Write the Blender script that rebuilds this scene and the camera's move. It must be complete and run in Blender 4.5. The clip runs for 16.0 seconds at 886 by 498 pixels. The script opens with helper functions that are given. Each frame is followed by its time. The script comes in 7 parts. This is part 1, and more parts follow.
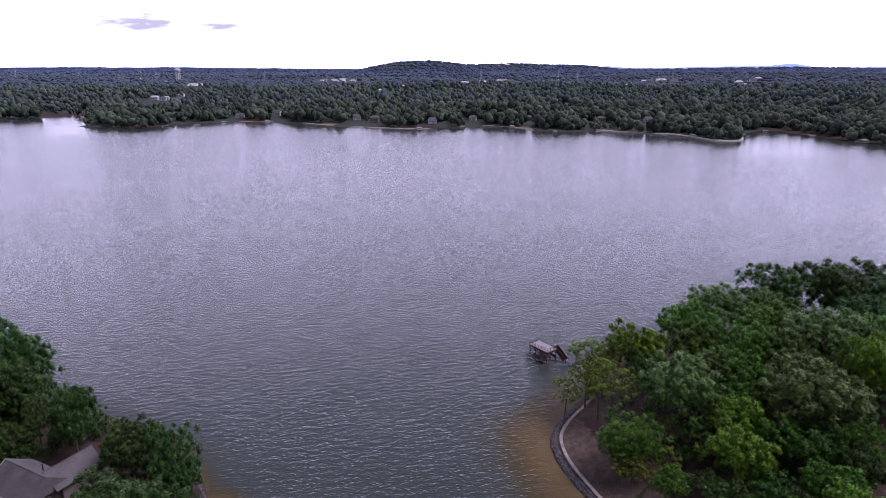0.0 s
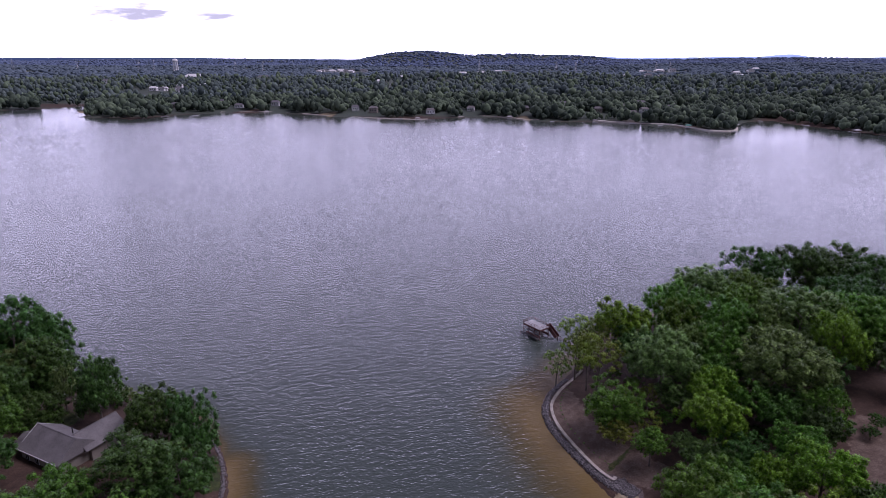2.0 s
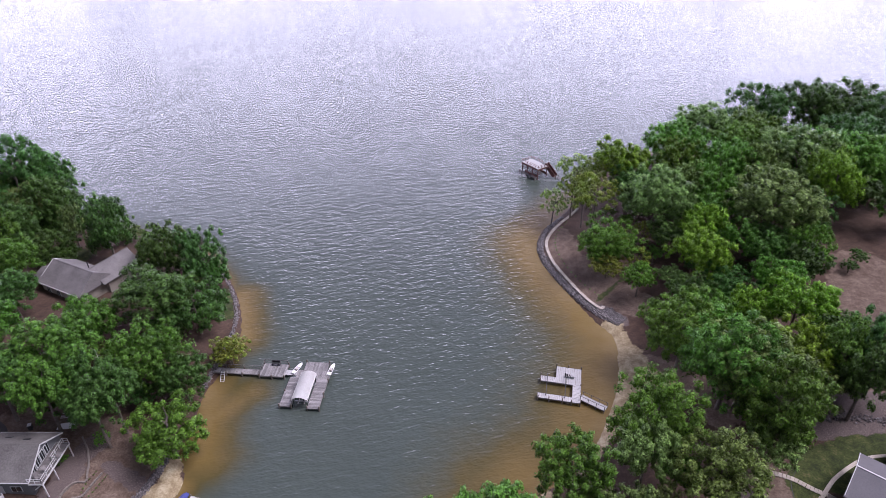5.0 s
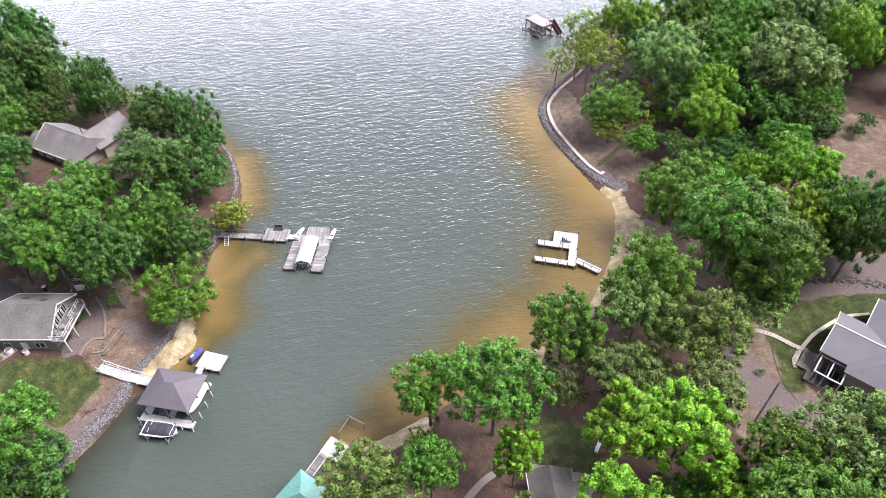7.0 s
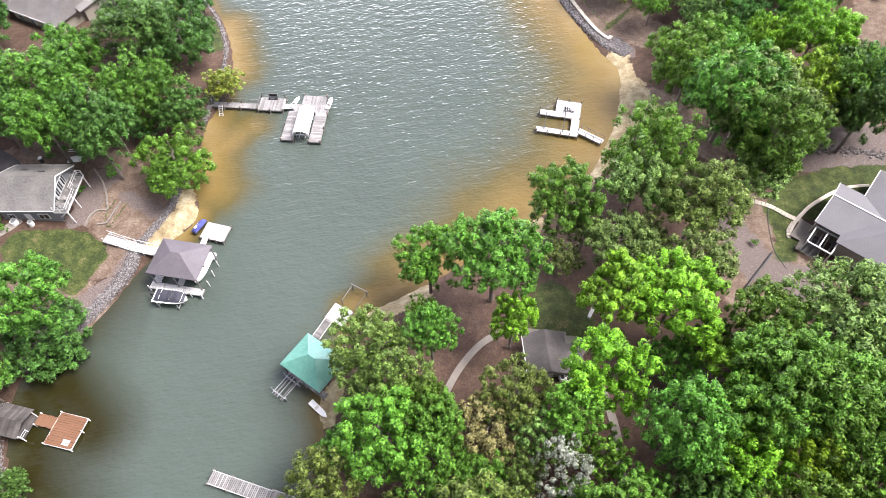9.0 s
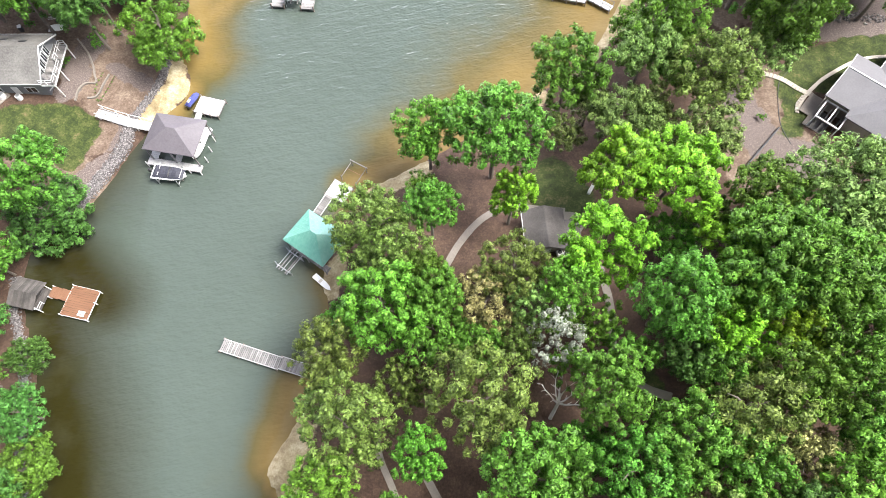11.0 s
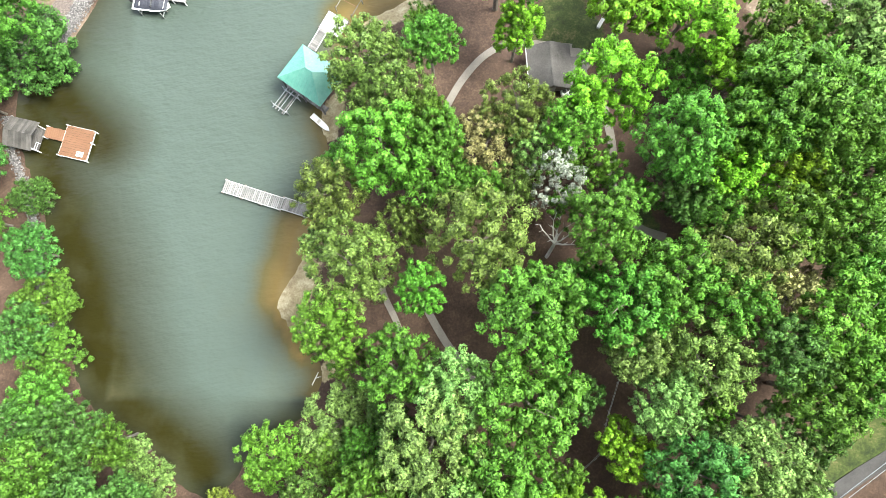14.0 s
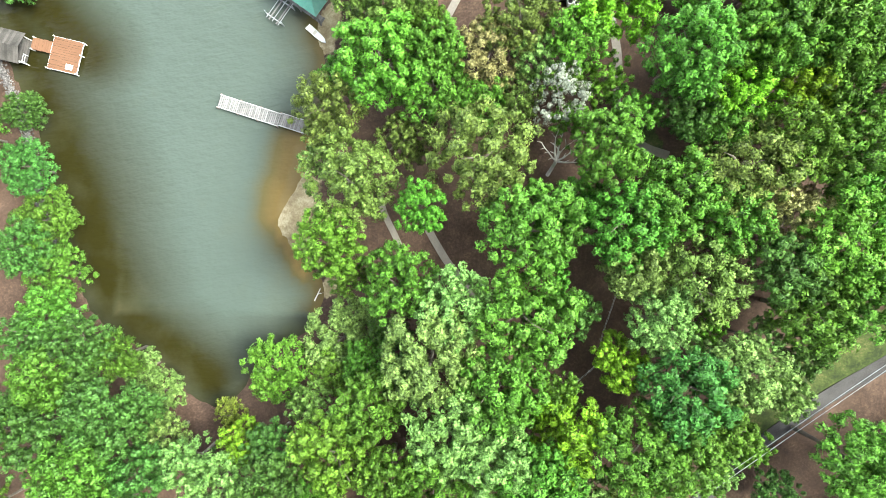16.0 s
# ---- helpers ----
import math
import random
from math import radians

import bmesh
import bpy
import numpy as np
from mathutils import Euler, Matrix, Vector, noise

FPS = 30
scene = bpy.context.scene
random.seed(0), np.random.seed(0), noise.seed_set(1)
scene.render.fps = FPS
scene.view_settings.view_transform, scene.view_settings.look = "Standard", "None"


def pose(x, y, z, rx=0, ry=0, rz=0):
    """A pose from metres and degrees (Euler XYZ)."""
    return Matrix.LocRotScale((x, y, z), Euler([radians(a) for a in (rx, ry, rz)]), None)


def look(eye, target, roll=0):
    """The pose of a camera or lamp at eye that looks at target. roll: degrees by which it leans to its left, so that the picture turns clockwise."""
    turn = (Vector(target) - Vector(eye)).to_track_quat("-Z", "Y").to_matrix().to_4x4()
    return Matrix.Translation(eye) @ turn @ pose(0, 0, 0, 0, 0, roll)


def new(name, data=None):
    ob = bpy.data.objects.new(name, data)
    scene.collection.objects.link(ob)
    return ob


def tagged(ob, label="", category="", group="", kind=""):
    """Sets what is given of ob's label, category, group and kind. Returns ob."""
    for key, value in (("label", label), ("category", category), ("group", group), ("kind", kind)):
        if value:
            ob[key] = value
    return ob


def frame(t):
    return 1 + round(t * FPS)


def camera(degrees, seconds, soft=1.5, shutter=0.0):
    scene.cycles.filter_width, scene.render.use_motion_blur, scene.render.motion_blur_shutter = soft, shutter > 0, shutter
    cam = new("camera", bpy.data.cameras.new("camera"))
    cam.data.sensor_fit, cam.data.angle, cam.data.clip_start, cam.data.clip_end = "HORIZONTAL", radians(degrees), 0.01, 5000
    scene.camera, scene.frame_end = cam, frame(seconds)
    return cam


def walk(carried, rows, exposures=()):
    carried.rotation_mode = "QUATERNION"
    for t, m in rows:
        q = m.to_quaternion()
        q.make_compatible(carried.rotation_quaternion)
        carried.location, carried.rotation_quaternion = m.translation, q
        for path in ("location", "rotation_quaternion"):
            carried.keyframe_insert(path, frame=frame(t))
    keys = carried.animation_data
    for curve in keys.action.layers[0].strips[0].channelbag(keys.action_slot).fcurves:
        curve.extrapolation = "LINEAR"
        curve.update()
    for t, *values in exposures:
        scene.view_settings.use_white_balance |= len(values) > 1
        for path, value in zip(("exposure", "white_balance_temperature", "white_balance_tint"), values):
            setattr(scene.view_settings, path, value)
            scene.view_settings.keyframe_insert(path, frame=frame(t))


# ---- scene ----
cam = camera(71.4, 16.0, soft=0.6)
# seconds, x, y, z, tilt from straight down, heading
FLIGHT = [(0.0, 0, 10.4, 79.5, 73.66, 0.30), (0.5, 0, 7.9, 79.6, 73.45, 0.26), (1.0, 0, 5.3, 79.7, 73.25, 0.19), (1.5, 0, 2.9, 79.8, 73.03, 0.15),
          (2.0, 0, 0.8, 79.9, 72.84, 0.12), (2.3, 0, 0.1, 80, 72.75, 0.10), (2.5, 0, 0, 80, 72.5, 0.10), (2.7, 0, 0, 80, 71.95, 0.10), (3.0, 0, 0, 80, 70.71, 0.09),
          (3.5, 0, 0, 80, 67.62, 0.07), (4.0, 0, 0, 80, 64.42, 0.05), (4.6, 0, 0, 80, 60.6, 0.02), (5.4, 0, 0, 80, 55.55, -0.02), (6.0, 0, 0, 80, 51.8, -0.04),
          (6.5, 0, 0, 80, 48.67, -0.06), (7.0, 0, 0, 80, 45.60, -0.07), (7.5, 0, 0, 80, 42.55, -0.10), (8.0, 0, 0, 80, 39.54, -0.11),
          (8.5, 0, 0, 80, 36.59, -0.12), (9.0, 0, 0, 80, 33.70, -0.10), (9.6, 0, 0, 80, 30.25, -0.10), (10.4, 0, 0, 80, 25.65, -0.10),
          (11.5, 0, 0, 80, 19.42, -0.10), (12.0, 0, 0, 80, 16.60, -0.08),
          (12.5, 0, 0, 80, 13.91, -0.10), (13.0, 0, 0, 80, 11.67, -0.08), (13.5, 0, 0, 80, 9.64, -0.05), (14.0, 0, 0, 80, 7.61, 0.06),
          (14.5, 0, 0, 80, 5.63, 0.12), (15.0, 0, 0, 80, 3.51, 0.16), (15.5, 0, 0, 80, 1.41, 0.18), (16.0, 0, 0, 80, 0.0, 0.21)]
walk(cam, [(t, pose(x, y, z, tilt, 0, turn)) for t, x, y, z, tilt, turn in FLIGHT],
     exposures=[(0.0, -1.38, 5750, 40), (2.7, -1.4, 5750, 40), (3.5, -1.02, 5850, 38), (4.2, -0.7, 5850, 35), (6.4, 0.50, 6180, 20), (9.0, 1.08, 6450, 14), (12.0, 1.42, 6520, 4), (16.0, 1.64, 6480, -4)])

# ---- sky and sun: bright, thinly overcast ----
SUN_UP, SUN_TURN = 58.0, 88.0
world = bpy.data.worlds.new("sky")
scene.world = world
world.use_nodes = True
wn, wl = world.node_tree.nodes, world.node_tree.links
wn.clear()
sky = wn.new("ShaderNodeTexSky")
sky.sky_type, sky.sun_disc = "NISHITA", False
sky.sun_elevation, sky.sun_rotation = radians(SUN_UP), radians(SUN_TURN)
sky.air_density, sky.dust_density, sky.ozone_density = 1.0, 3.0, 1.0
cloud_co = wn.new("ShaderNodeTexCoord")
cloud_map = wn.new("ShaderNodeMapping")
cloud_map.inputs["Scale"].default_value = (1.0, 1.0, 5.0)
cloud = wn.new("ShaderNodeTexNoise")
cloud.inputs["Scale"].default_value, cloud.inputs["Detail"].default_value, cloud.inputs["Roughness"].default_value = 3.2, 7.0, 0.6
cloud_ramp = wn.new("ShaderNodeValToRGB")
cloud_ramp.color_ramp.elements[0].position, cloud_ramp.color_ramp.elements[0].color = 0.30, (0.8, 0.81, 0.87, 1)
cloud_ramp.color_ramp.elements[1].position, cloud_ramp.color_ramp.elements[1].color = 0.44, (1.0, 1.0, 1.0, 1)
# the thin cloud is brightest low down and thins out overhead
rise = wn.new("ShaderNodeSeparateXYZ")
depth_ramp = wn.new("ShaderNodeValToRGB")
for at in (0.17, 0.26, 0.34, 0.5):
    depth_ramp.color_ramp.elements.new(at)
for stop, (at, bright) in zip(depth_ramp.color_ramp.elements, ((0.0, 44.0), (0.17, 33.0), (0.26, 18.0), (0.34, 8.4), (0.5, 4.3), (0.9, 3.4))):
    stop.position, stop.color = at, (bright, bright * 1.01, bright * (1.12 if at < 0.3 else 1.26), 1)
wl.new(cloud_co.outputs["Generated"], rise.inputs["Vector"])
wl.new(rise.outputs["Z"], depth_ramp.inputs["Fac"])
lit_cloud = wn.new("ShaderNodeMix")
lit_cloud.data_type, lit_cloud.blend_type = "RGBA", "MULTIPLY"
lit_cloud.inputs["Factor"].default_value = 1.0
wl.new(cloud_ramp.outputs["Color"], lit_cloud.inputs["A"])
# three small grey clouds low over the far hills
puff_noise = wn.new("ShaderNodeTexNoise")
puff_noise.inputs["Scale"].default_value, puff_noise.inputs["Detail"].default_value = 26.0, 5.0
wl.new(cloud_map.outputs["Vector"], puff_noise.inputs["Vector"])
shade = lit_cloud.outputs["Result"]
for cx, cy, cz, wide in ((-0.430, 0.898, 0.061, 0.085), (-0.326, 0.942, 0.057, 0.036), (0.186, 0.981, 0.037, 0.026)):
    away_from = wn.new("ShaderNodeVectorMath")
    away_from.operation = "SUBTRACT"
    away_from.inputs[1].default_value = (cx, cy, cz)
    wl.new(cloud_co.outputs["Generated"], away_from.inputs[0])
    flat = wn.new("ShaderNodeVectorMath")
    flat.operation = "MULTIPLY"
    flat.inputs[1].default_value = (1 / wide, 1 / wide, 5.5 / wide)
    wl.new(away_from.outputs["Vector"], flat.inputs[0])
    reach = wn.new("ShaderNodeVectorMath")
    reach.operation = "LENGTH"
    wl.new(flat.outputs["Vector"], reach.inputs[0])
    ragged = wn.new("ShaderNodeMath")
    ragged.operation = "MULTIPLY_ADD"
    ragged.inputs[1].default_value = -2.2
    wl.new(puff_noise.outputs["Fac"], ragged.inputs[0])
    wl.new(reach.outputs["Value"], ragged.inputs[2])
    soft_edge = wn.new("ShaderNodeMapRange")
    soft_edge.inputs["From Min"].default_value, soft_edge.inputs["From Max"].default_value = -0.8, 0.15
    soft_edge.inputs["To Min"].default_value, soft_edge.inputs["To Max"].default_value = 1.0, 0.0
    wl.new(ragged.outputs["Value"], soft_edge.inputs["Value"])
    puff = wn.new("ShaderNodeMix")
    puff.data_type = "RGBA"
    puff.inputs["B"].default_value = (18.0, 18.4, 19.6, 1)
    wl.new(soft_edge.outputs["Result"], puff.inputs["Factor"])
    wl.new(shade, puff.inputs["A"])
    shade = puff.outputs["Result"]
# and thinner, so brighter, to the north than to the south
toward = wn.new("ShaderNodeMapRange")
toward.interpolation_type = "SMOOTHSTEP"
toward.inputs["From Min"].default_value, toward.inputs["From Max"].default_value = -0.3, 1.0
toward.inputs["To Min"].default_value, toward.inputs["To Max"].default_value = 0.5, 2.1
wl.new(rise.outputs["Y"], toward.inputs["Value"])
glare = wn.new("ShaderNodeVectorMath")
glare.operation = "SCALE"
wl.new(depth_ramp.outputs["Color"], glare.inputs[0])
wl.new(toward.outputs["Result"], glare.inputs["Scale"])
wl.new(glare.outputs["Vector"], lit_cloud.inputs["B"])
veil = wn.new("ShaderNodeMix")
veil.data_type = "RGBA"
veil.inputs["Factor"].default_value = 0.86
back = wn.new("ShaderNodeBackground")
back.inputs["Strength"].default_value = 0.1
wout = wn.new("ShaderNodeOutputWorld")
wl.new(cloud_co.outputs["Generated"], cloud_map.inputs["Vector"])
wl.new(cloud_map.outputs["Vector"], cloud.inputs["Vector"])
wl.new(cloud.outputs["Fac"], cloud_ramp.inputs["Fac"])
wl.new(sky.outputs["Color"], veil.inputs["A"])
wl.new(shade, veil.inputs["B"])
wl.new(veil.outputs["Result"], back.inputs["Color"])
wl.new(back.outputs["Background"], wout.inputs["Surface"])

sun_lamp = bpy.data.lights.new("sun", "SUN")
sun_lamp.energy, sun_lamp.angle, sun_lamp.color = 4.8, radians(30), (1.0, 0.96, 0.9)
sun = new("sun", sun_lamp)
# the sky names its sun from +y towards +x
sun_way = Vector((math.sin(radians(SUN_TURN)) * math.cos(radians(SUN_UP)), math.cos(radians(SUN_TURN)) * math.cos(radians(SUN_UP)), math.sin(radians(SUN_UP))))
sun.matrix_world = look(sun_way * 300, (0, 0, 0))
# ---- materials ----
def nodes_of(name):
    m = bpy.data.materials.new(name)
    m.use_nodes = True
    n, l = m.node_tree.nodes, m.node_tree.links
    return m, n, l, n["Principled BSDF"]


def noise_node(n, l, scale, detail=4.0, rough=0.6, vector=None, dims="3D"):
    t = n.new("ShaderNodeTexNoise")
    t.noise_dimensions = dims
    t.inputs["Scale"].default_value, t.inputs["Detail"].default_value, t.inputs["Roughness"].default_value = scale, detail, rough
    if vector is not None:
        l.new(vector, t.inputs["Vector"])
    return t.outputs["Fac"]


def ramp_node(n, l, fac, stops):
    r = n.new("ShaderNodeValToRGB")
    while len(r.color_ramp.elements) < len(stops):
        r.color_ramp.elements.new(0.5)
    for e, (p, c) in zip(r.color_ramp.elements, stops):
        e.position, e.color = p, (*c, 1)
    l.new(fac, r.inputs["Fac"])
    return r.outputs["Color"]


def mix_node(n, l, fac, a, b, kind="MIX"):
    m = n.new("ShaderNodeMix")
    m.data_type, m.blend_type = "RGBA", kind
    for socket, value in (("Factor", fac), ("A", a), ("B", b)):
        if isinstance(value, (int, float)):
            m.inputs[socket].default_value = value
        elif isinstance(value, tuple):
            m.inputs[socket].default_value = (*value, 1)
        else:
            l.new(value, m.inputs[socket])
    return m.outputs["Result"]


def math_node(n, l, op, a, b=0.0, clamp=False):
    m = n.new("ShaderNodeMath")
    m.operation, m.use_clamp = op, clamp
    for i, value in enumerate((a, b)):
        if isinstance(value, (int, float)):
            m.inputs[i].default_value = value
        else:
            l.new(value, m.inputs[i])
    return m.outputs[0]


def bump_node(n, l, height, strength, distance):
    b = n.new("ShaderNodeBump")
    b.inputs["Strength"].default_value, b.inputs["Distance"].default_value = strength, distance
    l.new(height, b.inputs["Height"])
    return b.outputs["Normal"]


def place(n):
    return n.new("ShaderNodeNewGeometry").outputs["Position"]


def surface(name, dark, light, grain=6.0, stain=0.6, rough=0.8, relief=0.02, metal=0.0, per_piece=0.0, stretch=None):
    """A worn plain surface: fine grain and broad stains between two colours."""
    m, n, l, p = nodes_of(name)
    v = n.new("ShaderNodeTexCoord").outputs["Object"] if stretch else place(n)
    if stretch:
        s = n.new("ShaderNodeMapping")
        s.inputs["Scale"].default_value = stretch
        l.new(v, s.inputs["Vector"])
        v = s.outputs["Vector"]
    fine, broad = noise_node(n, l, grain, 5, 0.65, v), noise_node(n, l, stain, 3, 0.6, place(n))
    both = math_node(n, l, "ADD", math_node(n, l, "MULTIPLY", fine, 0.55), math_node(n, l, "MULTIPLY", broad, 0.45))
    colour = ramp_node(n, l, both, [(0.34, dark), (0.66, light)])
    if per_piece:
        rnd = n.new("ShaderNodeObjectInfo").outputs["Random"]
        tone = math_node(n, l, "ADD", math_node(n, l, "MULTIPLY", rnd, 2 * per_piece), 1 - per_piece)
        hsv = n.new("ShaderNodeHueSaturation")
        l.new(tone, hsv.inputs["Value"])
        l.new(colour, hsv.inputs["Color"])
        colour = hsv.outputs["Color"]
    l.new(colour, p.inputs["Base Color"])
    p.inputs["Roughness"].default_value, p.inputs["Metallic"].default_value = rough, metal
    if relief:
        l.new(bump_node(n, l, fine, 0.6, relief), p.inputs["Normal"])
    return m


def leafage(name, low, high, gloss=0.42, cell=6.6, holes=0.3):
    """Foliage: single leaves as cells within each spray, with a tone and a tilt of their own and gaps between; sprays and whole trees differ in tone."""
    m, n, l, p = nodes_of(name)
    leaf = n.new("ShaderNodeTexVoronoi")
    leaf.inputs["Scale"].default_value = cell
    l.new(place(n), leaf.inputs["Vector"])
    pick = n.new("ShaderNodeSeparateColor")
    l.new(leaf.outputs["Color"], pick.inputs["Color"])
    island = n.new("ShaderNodeNewGeometry").outputs["Random Per Island"]
    spray = n.new("ShaderNodeAttribute")
    spray.attribute_name = "spray"
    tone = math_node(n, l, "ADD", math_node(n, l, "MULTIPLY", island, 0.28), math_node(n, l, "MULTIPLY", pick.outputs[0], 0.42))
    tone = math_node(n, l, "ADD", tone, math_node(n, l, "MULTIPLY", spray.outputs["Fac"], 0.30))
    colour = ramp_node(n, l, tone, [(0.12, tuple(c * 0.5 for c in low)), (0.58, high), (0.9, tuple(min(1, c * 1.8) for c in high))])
    rnd = n.new("ShaderNodeObjectInfo").outputs["Random"]
    hsv = n.new("ShaderNodeHueSaturation")
    l.new(math_node(n, l, "ADD", math_node(n, l, "MULTIPLY", rnd, 0.035), 0.4825), hsv.inputs["Hue"])
    l.new(math_node(n, l, "ADD", math_node(n, l, "MULTIPLY", rnd, 0.4), 0.82), hsv.inputs["Value"])
    l.new(colour, hsv.inputs["Color"])
    l.new(hsv.outputs["Color"], p.inputs["Base Color"])
    p.inputs["Roughness"].default_value = gloss
    p.inputs["Specular IOR Level"].default_value = 0.2
    # each leaf cell leans its own way
    lean = n.new("ShaderNodeVectorMath")
    lean.operation = "SUBTRACT"
    lean.inputs[1].default_value = (0.5, 0.5, 0.5)
    l.new(leaf.outputs["Color"], lean.inputs[0])
    more = n.new("ShaderNodeVectorMath")
    more.operation = "MULTIPLY_ADD"
    more.inputs[1].default_value = (1.0, 1.0, 1.0)
    l.new(lean.outputs["Vector"], more.inputs[0])
    l.new(n.new("ShaderNodeNewGeometry").outputs["Normal"], more.inputs[2])
    unit = n.new("ShaderNodeVectorMath")
    unit.operation = "NORMALIZE"
    l.new(more.outputs["Vector"], unit.inputs[0])
    l.new(unit.outputs["Vector"], p.inputs["Normal"])
    t = n.new("ShaderNodeBsdfTranslucent")
    l.new(hsv.outputs["Color"], t.inputs["Color"])
    mixer = n.new("ShaderNodeMixShader")
    mixer.inputs["Fac"].default_value = 0.17
    l.new(p.outputs["BSDF"], mixer.inputs[1])
    l.new(t.outputs["BSDF"], mixer.inputs[2])
    last = mixer
    if holes:
        gap = math_node(n, l, "LESS_THAN", pick.outputs[1], holes)
        last = n.new("ShaderNodeMixShader")
        l.new(gap, last.inputs["Fac"])
        l.new(mixer.outputs["Shader"], last.inputs[1])
        l.new(n.new("ShaderNodeBsdfTransparent").outputs["BSDF"], last.inputs[2])
    l.new(last.outputs["Shader"], n["Material Output"].inputs["Surface"])
    return m


def far_leafage(name, low, high):
    """Woods seen from a kilometre or more: only crowns and stands differ in tone."""
    m, n, l, p = nodes_of(name)
    island = n.new("ShaderNodeNewGeometry").outputs["Random Per Island"]
    stand = noise_node(n, l, 0.012, 3, 0.6, place(n))
    tone = math_node(n, l, "ADD", math_node(n, l, "MULTIPLY", island, 0.4), math_node(n, l, "MULTIPLY", stand, 0.6))
    l.new(ramp_node(n, l, tone, [(0.25, low), (0.7, high)]), p.inputs["Base Color"])
    p.inputs["Roughness"].default_value = 0.9
    p.inputs["Specular IOR Level"].default_value = 0.1
    return m


LEAVES = {
    "green": leafage("leaves_green", (0.035, 0.080, 0.010), (0.100, 0.224, 0.028)),
    "bright": leafage("leaves_bright", (0.046, 0.108, 0.010), (0.122, 0.272, 0.030)),
    "lime": leafage("leaves_lime", (0.064, 0.140, 0.008), (0.176, 0.352, 0.024)),
    "olive": leafage("leaves_olive", (0.046, 0.080, 0.014), (0.148, 0.226, 0.048)),
    "dark": leafage("leaves_dark", (0.026, 0.064, 0.014), (0.076, 0.176, 0.034)),
    "pale": leafage("leaves_pale", (0.057, 0.107, 0.024), (0.185, 0.301, 0.077)),
    "russet": leafage("leaves_russet", (0.120, 0.122, 0.038), (0.345, 0.335, 0.130)),
    "feathery": leafage("leaves_feathery", (0.082, 0.112, 0.012), (0.215, 0.275, 0.040)),
    "conifer": leafage("leaves_conifer", (0.053, 0.089, 0.024), (0.155, 0.224, 0.060)),
    "thin": leafage("leaves_thin", (0.066, 0.112, 0.012), (0.215, 0.320, 0.042)),
    "silver": leafage("leaves_silver", (0.122, 0.134, 0.102), (0.240, 0.258, 0.205)),
    # the next three have haze painted in: bluer and paler band by band
    "far_mid_haze": far_leafage("leaves_far_mid_haze", (0.062, 0.086, 0.086), (0.140, 0.182, 0.165)),
    "far_blue_haze": far_leafage("leaves_far_blue_haze", (0.088, 0.120, 0.152), (0.148, 0.192, 0.230)),
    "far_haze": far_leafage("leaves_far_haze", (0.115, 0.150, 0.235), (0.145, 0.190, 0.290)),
    "far_light": far_leafage("leaves_far_light", (0.068, 0.098, 0.064), (0.160, 0.215, 0.135)),
    "far": far_leafage("leaves_far", (0.026, 0.040, 0.032), (0.095, 0.128, 0.088)),
}
BARK = surface("bark", (0.075, 0.062, 0.052), (0.24, 0.205, 0.175), 5, 0.5, 0.95, 0.03)
DEADWOOD = surface("dead_wood", (0.42, 0.40, 0.37), (0.68, 0.66, 0.62), 8, 0.8, 0.9, 0.02)
GREY_WOOD = surface("weathered_grey_wood", (0.105, 0.098, 0.098), (0.262, 0.248, 0.242), 4, 0.7, 0.85, 0.01, per_piece=0.36, stretch=(1, 14, 1))
DARK_WOOD = surface("old_dark_grey_wood", (0.036, 0.032, 0.031), (0.120, 0.108, 0.102), 4, 0.7, 0.9, 0.01, per_piece=0.3, stretch=(1, 14, 1))
SHAKE = surface("sun_bleached_shingles", (0.089, 0.084, 0.081), (0.198, 0.190, 0.182), 4, 0.3, 0.9, 0.02)
PALE_WOOD = surface("pale_weathered_decking", (0.14, 0.133, 0.135), (0.345, 0.33, 0.328), 4, 0.7, 0.85, 0.01, per_piece=0.3, stretch=(1, 14, 1))
RED_WOOD = surface("red_brown_decking", (0.142, 0.066, 0.034), (0.196, 0.098, 0.056), 5, 0.5, 0.75, 0.008, per_piece=0.05, stretch=(1, 10, 1))
WHITE_DECK = surface("white_composite_deck", (0.390, 0.385, 0.392), (0.520, 0.508, 0.508), 7, 0.5, 0.6, 0.004, per_piece=0.05)
WHITE_PAINT = surface("white_paint", (0.561, 0.561, 0.570), (0.697, 0.697, 0.697), 9, 0.8, 0.5, 0.003)
FAR_WHITE = surface("fresh_white_siding", (0.74, 0.74, 0.74), (0.84, 0.84, 0.84), 4, 0.5, 0.6, 0.0)
GREY_SHINGLE = surface("grey_shingles", (0.105, 0.098, 0.098), (0.231, 0.217, 0.217), 5, 0.35, 0.9, 0.02)
DARK_SHINGLE = surface("worn_dark_shingles", (0.054, 0.048, 0.047), (0.135, 0.122, 0.119), 6, 0.5, 0.9, 0.02)
PALE_SHINGLE = surface("pale_grey_shingles", (0.127, 0.124, 0.136), (0.173, 0.168, 0.183), 5, 0.25, 0.85, 0.015)
LILAC_ROOF = surface("slate_lilac_roof", (0.097, 0.085, 0.100), (0.133, 0.120, 0.136), 3, 0.3, 0.7, 0.01)
GREEN_ROOF = surface("sea_green_metal_roof", (0.085, 0.270, 0.215), (0.150, 0.360, 0.290), 2, 0.35, 0.38, 0.002)
GREY_SIDING = surface("grey_siding", (0.132, 0.138, 0.150), (0.192, 0.198, 0.210), 5, 0.5, 0.75, 0.006)
TAN_SIDING = surface("tan_siding", (0.238, 0.210, 0.175), (0.322, 0.294, 0.252), 5, 0.5, 0.8, 0.006)
